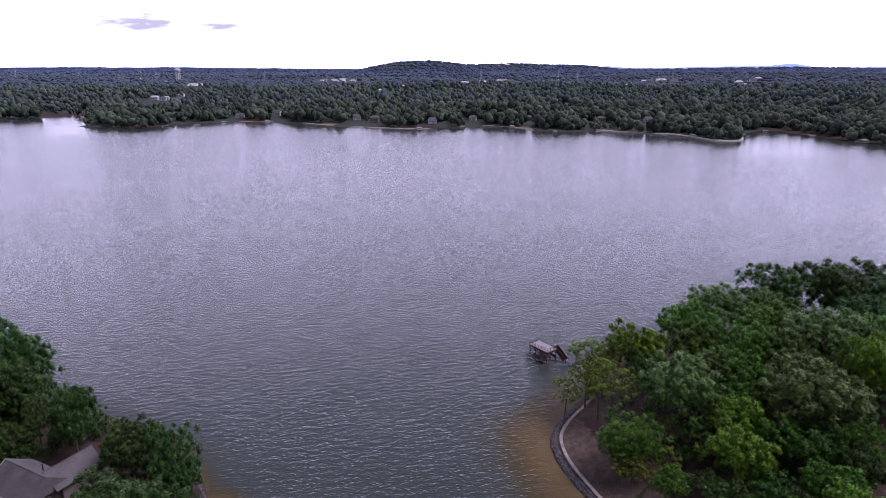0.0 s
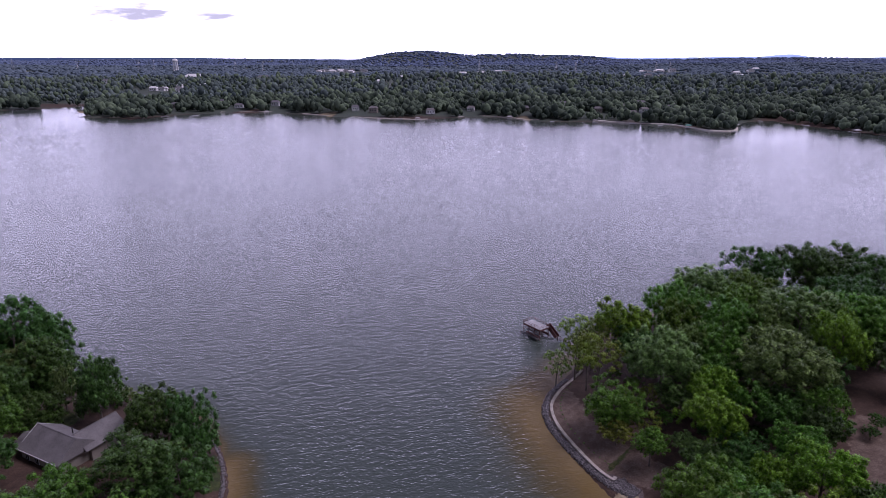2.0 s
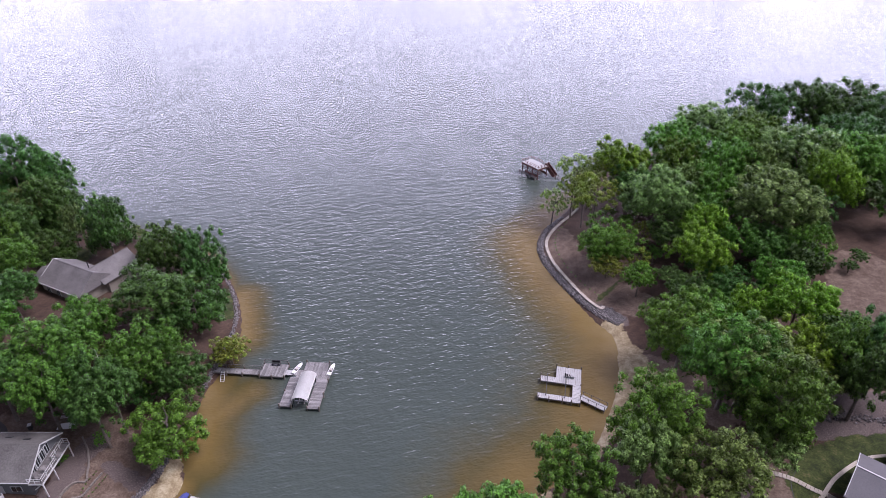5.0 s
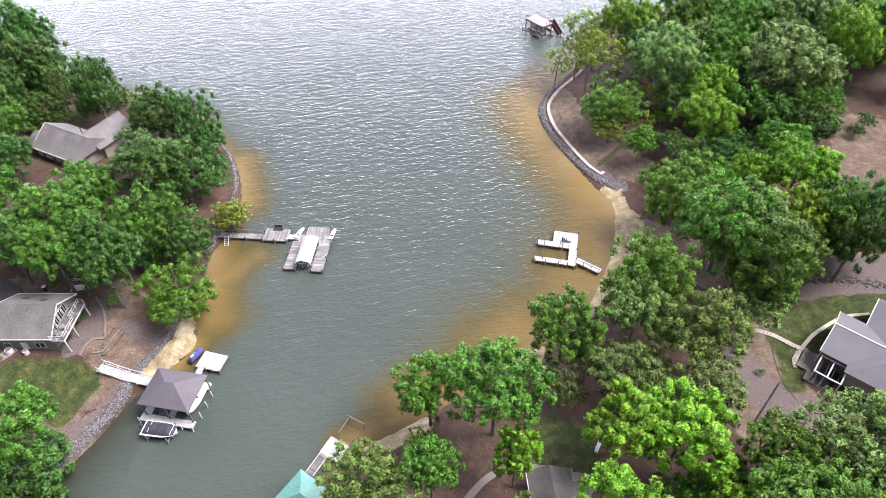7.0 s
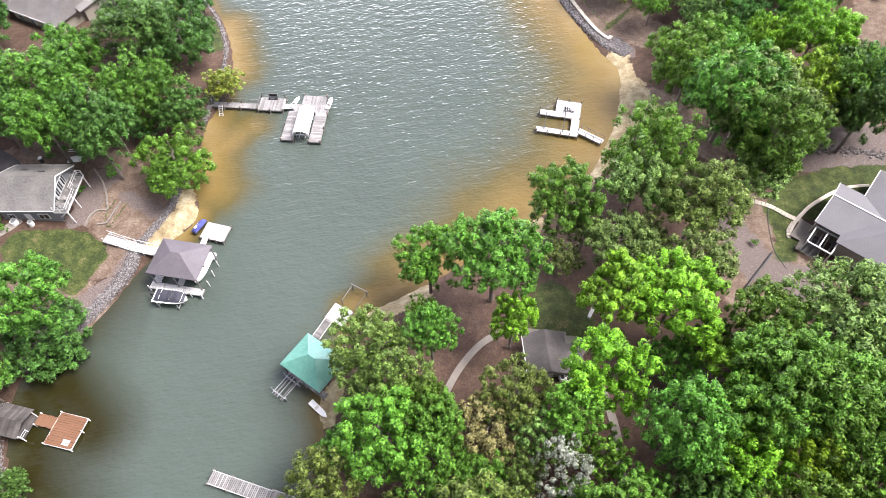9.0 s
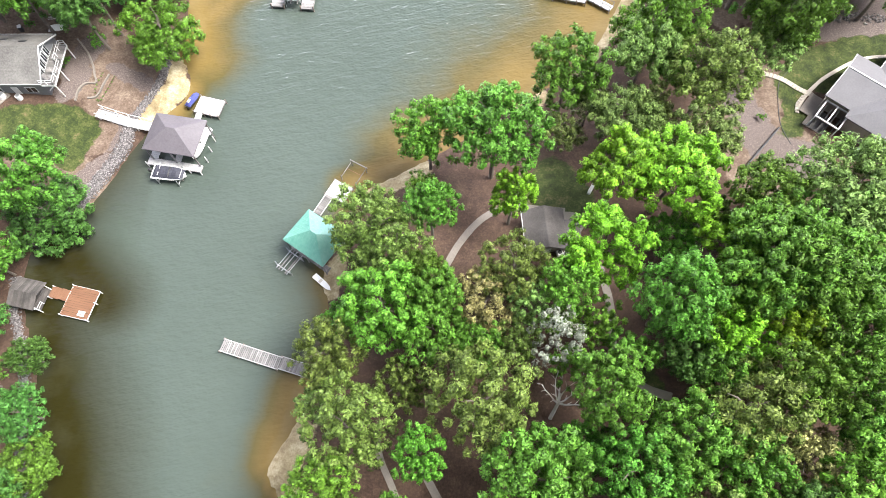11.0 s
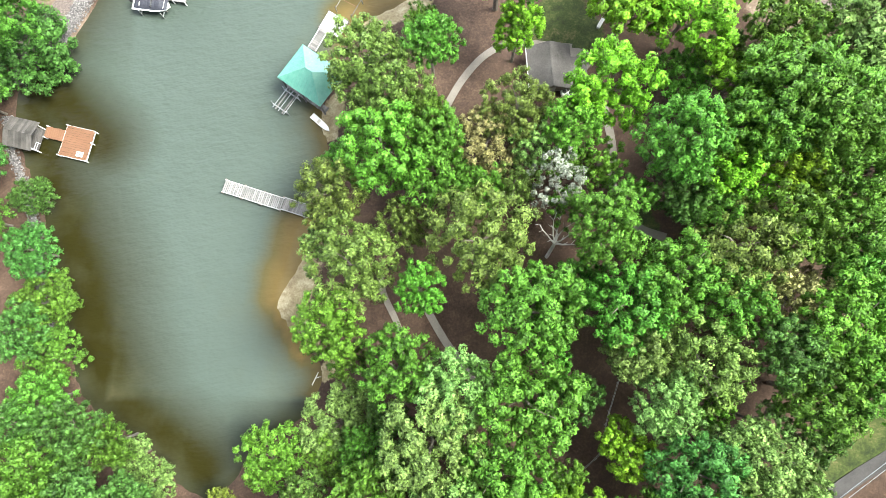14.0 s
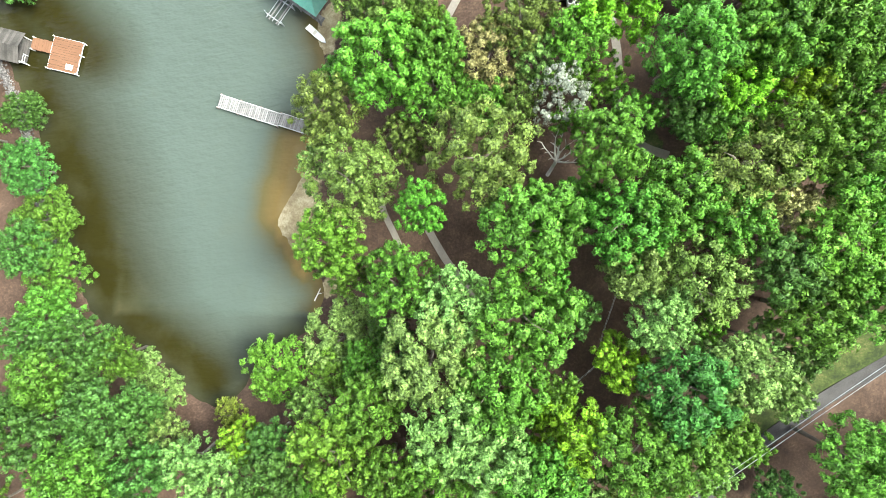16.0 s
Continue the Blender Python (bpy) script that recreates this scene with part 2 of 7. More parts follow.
CONCRETE = surface("concrete", (0.165, 0.142, 0.125), (0.265, 0.235, 0.208), 8, 0.6, 0.9, 0.008)
ASPHALT = surface("worn_gravel_road", (0.024, 0.022, 0.022), (0.078, 0.072, 0.073), 9, 0.5, 0.95, 0.03)
CAP_STONE = surface("pale_cap_stone", (0.33, 0.29, 0.25), (0.58, 0.53, 0.46), 6, 0.8, 0.9, 0.02, per_piece=0.16)
PALE_SAND = surface("pale_beach_sand", (0.50, 0.46, 0.40), (0.74, 0.70, 0.64), 3, 0.2, 0.95, 0.0)
PILE_WOOD = surface("pile_wood", (0.10, 0.085, 0.07), (0.26, 0.22, 0.19), 6, 0.8, 0.9, 0.01)
GALVANISED = surface("galvanised_steel", (0.38, 0.39, 0.40), (0.58, 0.59, 0.60), 12, 1.0, 0.42, 0.0, metal=0.85)
RUST_STEEL = surface("rusty_steel", (0.16, 0.075, 0.045), (0.30, 0.16, 0.10), 8, 0.8, 0.8, 0.004, metal=0.2)
NAVY_CANVAS = surface("navy_boat_cover", (0.020, 0.022, 0.035), (0.055, 0.055, 0.075), 5, 0.8, 0.7, 0.02)
BLUE_CANVAS = surface("blue_canvas", (0.03, 0.04, 0.16), (0.08, 0.09, 0.34), 5, 0.8, 0.7, 0.01)
WHITE_CANVAS = surface("white_canvas", (0.70, 0.69, 0.68), (0.86, 0.85, 0.84), 4, 0.6, 0.75, 0.015)
GELCOAT = surface("white_gelcoat", (0.72, 0.72, 0.73), (0.86, 0.86, 0.86), 6, 0.6, 0.22, 0.0)
DARK_TRIM = surface("dark_trim", (0.018, 0.018, 0.02), (0.05, 0.05, 0.055), 8, 0.8, 0.5, 0.0)
BEIGE_VINYL = surface("beige_vinyl", (0.42, 0.38, 0.33), (0.60, 0.55, 0.49), 8, 0.8, 0.6, 0.0)
RED_PLANK = surface("stained_red_wood", (0.085, 0.034, 0.030), (0.20, 0.095, 0.085), 6, 0.7, 0.8, 0.008)


def make_glass():
    m, n, l, p = nodes_of("window_glass")
    p.inputs["Base Color"].default_value = (0.03, 0.035, 0.04, 1)
    p.inputs["Roughness"].default_value = 0.06
    p.inputs["Specular IOR Level"].default_value = 0.8
    return m


GLASS = make_glass()


def make_stones(name, dark, light):
    m, n, l, p = nodes_of(name)
    island = n.new("ShaderNodeNewGeometry").outputs["Random Per Island"]
    colour = ramp_node(n, l, island, [(0.0, dark), (0.8, light), (1.0, tuple(min(0.75, c * 1.6) for c in light))])
    fine = noise_node(n, l, 7, 4, 0.6, place(n))
    l.new(mix_node(n, l, 0.5, colour, ramp_node(n, l, fine, [(0.3, (0.3, 0.3, 0.3)), (0.7, (1, 1, 1))]), "MULTIPLY"), p.inputs["Base Color"])
    p.inputs["Roughness"].default_value = 0.9
    l.new(bump_node(n, l, fine, 0.6, 0.03), p.inputs["Normal"])
    return m


RIPRAP = make_stones("riprap_stone", (0.055, 0.051, 0.053), (0.212, 0.194, 0.197))
DARK_RIPRAP = make_stones("wet_riprap_stone", (0.055, 0.05, 0.05), (0.24, 0.22, 0.22))


def make_ground():
    """Leaf litter and red clay, lawn, sand, gravel: shares come from the ground's own layers."""
    m, n, l, p = nodes_of("ground_cover")
    v = place(n)
    fine, mid, broad = noise_node(n, l, 3.5, 6, 0.7, v), noise_node(n, l, 0.6, 5, 0.65, v), noise_node(n, l, 0.09, 4, 0.6, v)
    litter = ramp_node(n, l, math_node(n, l, "ADD", math_node(n, l, "MULTIPLY", fine, 0.6), math_node(n, l, "MULTIPLY", mid, 0.4)),
                       [(0.34, (0.024, 0.013, 0.008)), (0.52, (0.058, 0.031, 0.020)), (0.70, (0.125, 0.073, 0.050))])
    clay = ramp_node(n, l, math_node(n, l, "ADD", math_node(n, l, "MULTIPLY", fine, 0.55), math_node(n, l, "MULTIPLY", mid, 0.45)),
                     [(0.36, (0.072, 0.046, 0.032)), (0.50, (0.140, 0.098, 0.074)), (0.58, (0.190, 0.142, 0.110)), (0.68, (0.34, 0.265, 0.205))])
    soil = mix_node(n, l, math_node(n, l, "MULTIPLY", broad, 0.25), litter, clay)
    grass = ramp_node(n, l, math_node(n, l, "ADD", math_node(n, l, "MULTIPLY", fine, 0.45), math_node(n, l, "MULTIPLY", mid, 0.55)),
                      [(0.38, (0.013, 0.021, 0.004)), (0.49, (0.033, 0.049, 0.008)), (0.56, (0.060, 0.074, 0.016)), (0.66, (0.150, 0.118, 0.058))])
    sand = ramp_node(n, l, math_node(n, l, "ADD", math_node(n, l, "MULTIPLY", fine, 0.35), math_node(n, l, "MULTIPLY", mid, 0.65)),
                     [(0.34, (0.16, 0.115, 0.060)), (0.5, (0.30, 0.240, 0.140)), (0.64, (0.50, 0.430, 0.290))])
    gravel = ramp_node(n, l, noise_node(n, l, 6, 6, 0.8, v), [(0.34, (0.055, 0.043, 0.040)), (0.53, (0.135, 0.105, 0.097)), (0.70, (0.30, 0.255, 0.24))])
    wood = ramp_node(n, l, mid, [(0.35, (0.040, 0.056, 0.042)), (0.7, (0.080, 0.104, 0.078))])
    colour = soil
    for layer, cover in (("clay", clay), ("gravel", gravel), ("lawn", grass), ("sand", sand), ("wood", wood)):
        a = n.new("ShaderNodeAttribute")
        a.attribute_name = layer
        edge = math_node(n, l, "ADD", a.outputs["Fac"], math_node(n, l, "MULTIPLY", math_node(n, l, "SUBTRACT", mid, 0.5), 1.7))
        colour = mix_node(n, l, ramp_node(n, l, edge, [(0.40, (0, 0, 0)), (0.60, (1, 1, 1))]), colour, cover)
    l.new(colour, p.inputs["Base Color"])
    p.inputs["Roughness"].default_value = 0.95
    l.new(bump_node(n, l, fine, 0.7, 0.08), p.inputs["Normal"])
    return m


GROUND = make_ground()


def make_water():
    """Lake water: green-grey where deep, tea-brown over the shoals, with wind ripples."""
    m, n, l, p = nodes_of("lake_water")
    v = place(n)
    a = n.new("ShaderNodeAttribute")
    a.attribute_name = "shoal"
    patch = noise_node(n, l, 0.05, 4, 0.6, v)
    body = mix_node(n, l, patch, (0.054, 0.070, 0.060), (0.078, 0.098, 0.086))
    # brown shallows, darkened further by tree reflections painted into the water colour
    brown_reflection = n.new("ShaderNodeAttribute")
    brown_reflection.attribute_name = "brown_reflection"
    body = mix_node(n, l, brown_reflection.outputs["Fac"], body, (0.020, 0.018, 0.005))
    shoal = math_node(n, l, "ADD", a.outputs["Fac"], math_node(n, l, "MULTIPLY", math_node(n, l, "SUBTRACT", noise_node(n, l, 0.22, 4, 0.6, v), 0.5), 0.22))
    tea = ramp_node(n, l, shoal, [(0.10, (0.075, 0.078, 0.050)), (0.34, (0.090, 0.074, 0.030)), (0.62, (0.165, 0.115, 0.040)), (0.95, (0.27, 0.20, 0.10))])
    l.new(mix_node(n, l, ramp_node(n, l, shoal, [(0.03, (0, 0, 0)), (0.34, (1, 1, 1))]), body, tea), p.inputs["Base Color"])
    p.inputs["Roughness"].default_value = 0.08
    p.inputs["IOR"].default_value = 1.333
    turn = n.new("ShaderNodeMapping")
    turn.vector_type = "TEXTURE"
    turn.inputs["Rotation"].default_value = (0, 0, radians(14))
    turn.inputs["Scale"].default_value = (1.45, 0.72, 1.0)
    l.new(v, turn.inputs["Vector"])
    swell = noise_node(n, l, 0.56, 1.5, 0.45, turn.outputs["Vector"])
    chop = noise_node(n, l, 1.7, 1, 0.5, turn.outputs["Vector"])
    calm = ramp_node(n, l, noise_node(n, l, 0.03, 3, 0.6, v), [(0.34, (0.92, 0.92, 0.92)), (0.6, (1.04, 1.04, 1.04))])
    height = math_node(n, l, "ADD", math_node(n, l, "MULTIPLY", swell, 0.62), math_node(n, l, "MULTIPLY", chop, 0.38))
    wind = n.new("ShaderNodeAttribute")
    wind.attribute_name = "wind"
    height = math_node(n, l, "MULTIPLY", math_node(n, l, "MULTIPLY", height, calm), wind.outputs["Fac"])
    l.new(bump_node(n, l, height, 1.0, 0.36), p.inputs["Normal"])
    return m


WATER = make_water()
# ---- plan of the lake: shorelines, ground heights ----
COVE_WEST = [(-5000, 250), (-600, 230), (-300, 205), (-200, 172), (-141, 158), (-107, 148), (-82, 137), (-60, 128), (-51, 119), (-45, 109),
             (-41.5, 100), (-40.3, 93), (-39.9, 88), (-41.6, 83), (-42.5, 78), (-41.5, 71), (-42.4, 67), (-40.2, 63), (-39.8, 58.5), (-43, 54.5),
             (-46.3, 49), (-48.6, 43.5), (-52.5, 37.2), (-57, 33.5), (-57.5, 28), (-56, 23), (-53.2, 17), (-51.6, 11), (-50.7, 5.7),
             (-49.6, 1.3), (-47.6, -3), (-45.4, -8.6), (-40.6, -12), (-36.3, -15), (-32.8, -19), (-29, -20.5)]
COVE_EAST = [(-25.9, -18.4), (-24.2, -15.2), (-20.8, -12.5), (-17.6, -10.6), (-15.6, -6.8), (-15.5, -4.8), (-17.6, -2.0), (-20.5, 1.4),
             (-21.4, 3.7), (-19.6, 7), (-18.2, 9.7), (-17.3, 13), (-15.5, 18), (-15, 23), (-16.4, 28), (-15.4, 33), (-13.8, 38), (-11.2, 42),
             (-7.5, 44), (-4, 46), (4, 51), (13.4, 58), (21, 63), (25.8, 69.7), (28.2, 74.2), (31.4, 81), (33.4, 89), (34, 95)]
POINT_EAST = [(31.4, 100), (28.2, 108), (25.4, 115.5), (23.2, 123.5), (23.2, 130), (25.4, 137), (30, 143), (35, 150), (38.5, 160), (42, 170),
              (55, 180), (80, 190), (112, 196), (170, 205), (300, 225), (700, 280), (5000, 380)]
FAR_SHORE = [(-5000, 1000), (-1500, 1000), (-709, 1005), (-716, 1102), (-630, 1100), (-548, 960), (-518, 905), (-412, 858), (-390, 950),
             (-267, 972), (-151, 906), (-37, 858), (52, 904), (131, 842), (203, 824), (287, 768), (304, 712), (340, 722), (375, 810),
             (420, 848), (447, 862), (450, 782), (460, 708), (480, 664), (560, 600), (900, 560), (5000, 500)]


def smooth_line(points, steps=4):
    """A Catmull-Rom line through the points."""
    p = np.array([points[0]] + points + [points[-1]], float)
    out = []
    for i in range(1, len(p) - 2):
        for k in range(steps):
            s = k / steps
            a, b, c, d = p[i - 1], p[i], p[i + 1], p[i + 2]
            out.append(0.5 * (2 * b + (c - a) * s + (2 * a - 5 * b + 4 * c - d) * s * s + (3 * b - a - 3 * c + d) * s ** 3))
    out.append(p[-2])
    return np.array(out)


COVE_LINE = smooth_line(COVE_WEST + COVE_EAST + POINT_EAST)
FAR_LINE = smooth_line(FAR_SHORE)


def inside(px, py, ring):
    """Which of the points lie inside the closed ring."""
    if px.size < 40:
        a, b = ring[:, None], np.roll(ring, -1, axis=0)[:, None]
        x, y = px.ravel()[None], py.ravel()[None]
        cross = (a[..., 1] > y) != (b[..., 1] > y)
        at = (b[..., 0] - a[..., 0]) * (y - a[..., 1]) / np.where(b[..., 1] == a[..., 1], 1, b[..., 1] - a[..., 1]) + a[..., 0]
        return ((cross & (x < at)).sum(0) % 2 == 1).reshape(px.shape)
    hit = np.zeros(px.shape, bool)
    for (ax, ay), (bx, by) in zip(ring, np.roll(ring, -1, axis=0)):
        if ay == by:
            continue
        cross = (ay > py) != (by > py)
        hit ^= cross & (px < (bx - ax) * (py - ay) / (by - ay) + ax)
    return hit


def away(px, py, line):
    """The distance of each point from the line."""
    if px.size < 40:
        a, u = line[:-1, None], np.diff(line, axis=0)[:, None]
        q = np.stack([px.ravel(), py.ravel()], 1)[None] - a
        s = np.clip((q * u).sum(2) / ((u * u).sum(2) + 1e-9), 0, 1)
        return np.sqrt(((q - s[..., None] * u) ** 2).sum(2).min(0)).reshape(px.shape)
    best = np.full(px.shape, 1e18)
    for (ax, ay), (bx, by) in zip(line[:-1], line[1:]):
        ux, uy = bx - ax, by - ay
        s = np.clip(((px - ax) * ux + (py - ay) * uy) / (ux * ux + uy * uy + 1e-9), 0, 1)
        best = np.minimum(best, (px - ax - s * ux) ** 2 + (py - ay - s * uy) ** 2)
    return np.sqrt(best)


NEAR_RING = np.concatenate([COVE_LINE, [(5000, -5000), (-5000, -5000)]])
FAR_RING = np.concatenate([FAR_LINE, [(5000, 6000), (-5000, 6000)]])


def inland(px, py):
    """Metres from the waterline, positive on land; and a flag for the far side of the lake."""
    px, py = np.asarray(px, float), np.asarray(py, float)
    near = away(px, py, COVE_LINE) * np.where(inside(px, py, NEAR_RING), 1, -1)
    far = away(px, py, FAR_LINE) * np.where(inside(px, py, FAR_RING), 1, -1)
    return np.maximum(near, far), far > near


def wavy(px, py, size, seed=0.0):
    """A cheap rolling field between about -1 and 1."""
    a, b = px / size * 6.283, py / size * 6.283
    return (np.sin(a + 1.3 * np.sin(b * 0.7 + seed) + seed) + np.sin(b * 1.13 + 1.7 * np.sin(a * 0.6 - seed) + 2 * seed)
            + np.sin((a + b) * 0.71 + seed * 3)) / 3


def ground_height(px, py):
    px, py = np.asarray(px, float), np.asarray(py, float)
    d, far = inland(px, py)
    dry = np.maximum(d, 0)
    near_z = 0.45 * (1 - np.exp(-dry / 0.9)) + 6.5 * (1 - np.exp(-dry / 42)) + 0.18 * wavy(px, py, 13) * np.minimum(dry / 6, 1)
    far_z = (2.5 * (1 - np.exp(-dry / 12)) + 14 * (1 - np.exp(-dry / 500)) + 58 * np.clip(dry / 4200, 0, 1) ** 1.3
             + 5 * wavy(px, py, 900, 1.0) * np.minimum(dry / 400, 1) + 7 * wavy(px, py, 2300, 2.0) * np.minimum(dry / 900, 1))
    bed = -0.12 - 3.2 * (1 - np.exp(d / 16))
    return np.where(d > 0, np.where(far, far_z, near_z), np.minimum(bed, -0.12))


def height_at(x, y):
    return float(ground_height(np.array([x]), np.array([y]))[0])
# ---- building helpers ----
def as_object(name, bm, material, parent=None, label=""):
    me = bpy.data.meshes.new(name)
    bm.to_mesh(me)
    bm.free()
    me.materials.append(material)
    ob = new(name, me)
    if parent is not None:
        ob.parent = parent
    if label:
        tagged(ob, label)
    return ob


def part(name, bm, material, parent, label=""):
    return as_object(name, bm, material, parent, label)


def thing(name, label, category, x, y, z, turn=0.0, group=""):
    ob = new(name)
    ob.empty_display_size = 0.3
    ob.matrix_basis = pose(x, y, z, 0, 0, turn)
    return tagged(ob, label, category, group)


def raw_mesh(name, verts, faces, material, parent=None, smooth=False):
    me = bpy.data.meshes.new(name)
    me.from_pydata(np.asarray(verts, float).tolist(), [], [list(map(int, f)) for f in faces])
    me.materials.append(material)
    if smooth:
        me.polygons.foreach_set("use_smooth", [True] * len(me.polygons))
    me.update()
    ob = new(name, me)
    if parent is not None:
        ob.parent = parent
    return ob


def box(bm, c, s, turn=0.0, bevel=0.0, tilt=(0, 0)):
    """A box of size s about c, with its edges rounded off."""
    made = bmesh.ops.create_cube(bm, size=1.0, matrix=pose(*c, tilt[0], tilt[1], turn) @ Matrix.Diagonal((*s, 1)))
    if bevel:
        edges = list({e for v in made["verts"] for e in v.link_edges})
        bmesh.ops.bevel(bm, geom=edges, offset=bevel, segments=1, affect="EDGES")
    return bm


def tube(bm, a, b, r0, r1=None, sides=8):
    """A tapered round bar from a to b."""
    a, b = Vector(a), Vector(b)
    r1 = r0 if r1 is None else r1
    q = (b - a).to_track_quat("Z", "Y").to_matrix().to_4x4()
    bmesh.ops.create_cone(bm, cap_ends=True, segments=sides, radius1=r0, radius2=r1, depth=(b - a).length,
                          matrix=Matrix.Translation((a + b) / 2) @ q)
    return bm


def one_box(c, s, turn=0.0, bevel=0.0, tilt=(0, 0)):
    return box(bmesh.new(), c, s, turn, bevel, tilt)


def one_tube(a, b, r0, r1=None, sides=8):
    return tube(bmesh.new(), a, b, r0, r1, sides)


def prism(bm, ring, z0, z1):
    """An upright slab over a ring of (x, y)."""
    low = [bm.verts.new((x, y, z0)) for x, y in ring]
    top = [bm.verts.new((x, y, z1)) for x, y in ring]
    bm.faces.new(top)
    bm.faces.new(low[::-1])
    for i in range(len(ring)):
        j = (i + 1) % len(ring)
        bm.faces.new((low[i], low[j], top[j], top[i]))
    return bm


def hip_roof(bm, lx, ly, ridge, rise, z, over=0.0, thick=0.14):
    """A hipped roof with its ridge along x; with ridge == lx it is a gable."""
    hx, hy, r = lx / 2 + over, ly / 2 + over, ridge / 2
    for dz in (0.0, -thick):
        pts = [bm.verts.new(p) for p in ((-hx, -hy, z + dz), (hx, -hy, z + dz), (hx, hy, z + dz), (-hx, hy, z + dz), (-r, 0, z + rise + dz), (r, 0, z + rise + dz))]
        faces = [(0, 1, 5, 4), (2, 3, 4, 5)] + ([(1, 2, 5), (3, 0, 4)] if r < hx - 0.4 else [])
        for f in faces:
            bm.faces.new([pts[i] for i in (f if dz == 0 else f[::-1])])
        if dz == 0:
            top = pts
    for i in range(4):
        j = (i + 1) % 4
        bm.faces.new((top[j], top[i], pts[i], pts[j]))
    return bm


def ribbon(name, points, width, lift, material, label, category, thick=0.1, kind="structure", steps=5):
    """A paved strip that follows the ground along a line."""
    line = smooth_line(points, steps)
    way = np.gradient(line, axis=0)
    way /= np.linalg.norm(way, axis=1)[:, None]
    side = np.stack([-way[:, 1], way[:, 0]], 1) * width / 2
    a, b = line + side, line - side
    zs = np.maximum(ground_height(line[:, 0], line[:, 1]), np.maximum(ground_height(a[:, 0], a[:, 1]), ground_height(b[:, 0], b[:, 1]))) + lift
    verts = [(*p, z) for p, z in zip(a, zs)] + [(*p, z) for p, z in zip(b, zs)]
    verts += [(*p, z - thick) for p, z in zip(a, zs)] + [(*p, z - thick) for p, z in zip(b, zs)]
    n = len(line)
    faces = []
    for i in range(n - 1):
        faces += [(i, i + n, i + n + 1, i + 1), (i, i + 1, i + 1 + 2 * n, i + 2 * n), (i + n + 1, i + n, i + 3 * n, i + 3 * n + 1)]
    faces += [(0, 2 * n, 3 * n, n), (n - 1, 2 * n - 1, 4 * n - 1, 3 * n - 1)]
    ob = raw_mesh(name, verts, faces, material)
    return tagged(ob, label, category, kind=kind)


def blob_field(name, xs, ys, zs, rs, hs, material, seed, rings=1):
    """Many small lumpy tree crowns joined into one mesh."""
    rng = np.random.default_rng(seed)
    bm = bmesh.new()
    bmesh.ops.create_icosphere(bm, subdivisions=rings, radius=1.0)
    base = np.array([v.co[:] for v in bm.verts])
    bm.verts.index_update()
    tri = np.array([[v.index for v in f.verts] for f in bm.faces])
    bm.free()
    n, k = len(xs), len(base)
    lump = 1 + rng.uniform(-0.28, 0.22, (n, k, 1))
    v = base[None] * lump * np.stack([rs, rs, hs], 1)[:, None] + np.stack([xs, ys, zs + hs * 0.75], 1)[:, None]
    f = tri[None] + (np.arange(n) * k)[:, None, None]
    me = bpy.data.meshes.new(name)
    me.vertices.add(n * k)
    me.vertices.foreach_set("co", v.astype(np.float32).ravel())
    m = n * len(tri)
    me.loops.add(m * 3)
    me.loops.foreach_set("vertex_index", f.ravel().astype(np.int32))
    me.polygons.add(m)
    me.polygons.foreach_set("loop_start", np.arange(0, m * 3, 3, dtype=np.int32))
    me.update(calc_edges=True)
    me.materials.append(material)
    return new(name, me)
# ---- ground and lake ----
def graded(lo, hi, fine_lo, fine_hi, fine, grow=1.16, top=160.0):
    """Coordinates from lo to hi, close together between fine_lo and fine_hi."""
    mid = list(np.arange(fine_lo, fine_hi + fine / 2, fine))
    up, step = [], fine
    x = mid[-1]
    while x < hi:
        step = min(step * grow, top)
        x += step
        up.append(min(x, hi))
    down, step = [], fine
    x = mid[0]
    while x > lo:
        step = min(step * grow, top)
        x -= step
        down.append(max(x, lo))
    return np.array(down[::-1] + mid + up)


def sheet(xs, ys):
    gx, gy = np.meshgrid(xs, ys)
    nx, ny = len(xs), len(ys)
    i = (np.arange(ny - 1)[:, None] * nx + np.arange(nx - 1)[None, :]).ravel()
    return gx.ravel(), gy.ravel(), np.stack([i, i + 1, i + nx + 1, i + nx], 1)


def spots(px, py, capsules, soft=0.5):
    """1 inside the rounded strips (x0, y0, x1, y1, radius), falling off over their rims."""
    out = np.zeros(px.shape)
    for ax, ay, bx, by, r in capsules:
        ux, uy = bx - ax, by - ay
        s = np.clip(((px - ax) * ux + (py - ay) * uy) / (ux * ux + uy * uy + 1e-9), 0, 1)
        d = np.hypot(px - ax - s * ux, py - ay - s * uy)
        out = np.maximum(out, np.clip(0.5 + (r - d) / max(1.2, r * soft), 0, 1))
    return out


LAWNS = [(-63.5, 52.2, -56, 52.6, 3.0), (-61, 49, -55, 48.6, 2.8), (-54.5, 52.6, -53, 51.5, 2.0), (-56, 46.8, -54.5, 46.2, 1.6), (55, 62, 63, 64, 2.2), (63, 64, 74, 64, 2.6), (52.5, 58, 56, 62, 2.4), (52, 53, 51.5, 58, 1.6),
         (50.5, 49.5, 52, 53, 1.5), (57, 58.5, 66, 60, 2.6), (13, 40.5, 18, 39.5, 3.2), (16, 44, 18, 40, 2.4), (40, -19, 47, -13.5, 3.2), (47, -13.5, 56, -9, 3.0),
         (33, -26.5, 41, -20, 1.2), (-70.5, 118.2, -65, 118.8, 2.0), (-86, 123.6, -84.6, 121.6, 1.4), (-48, 110, -44.2, 101, 1.3), (-88, 124, -84, 121, 2.5), (33, 106, 46, 118, 0.5), (24, 14, 26, 10, 2)]
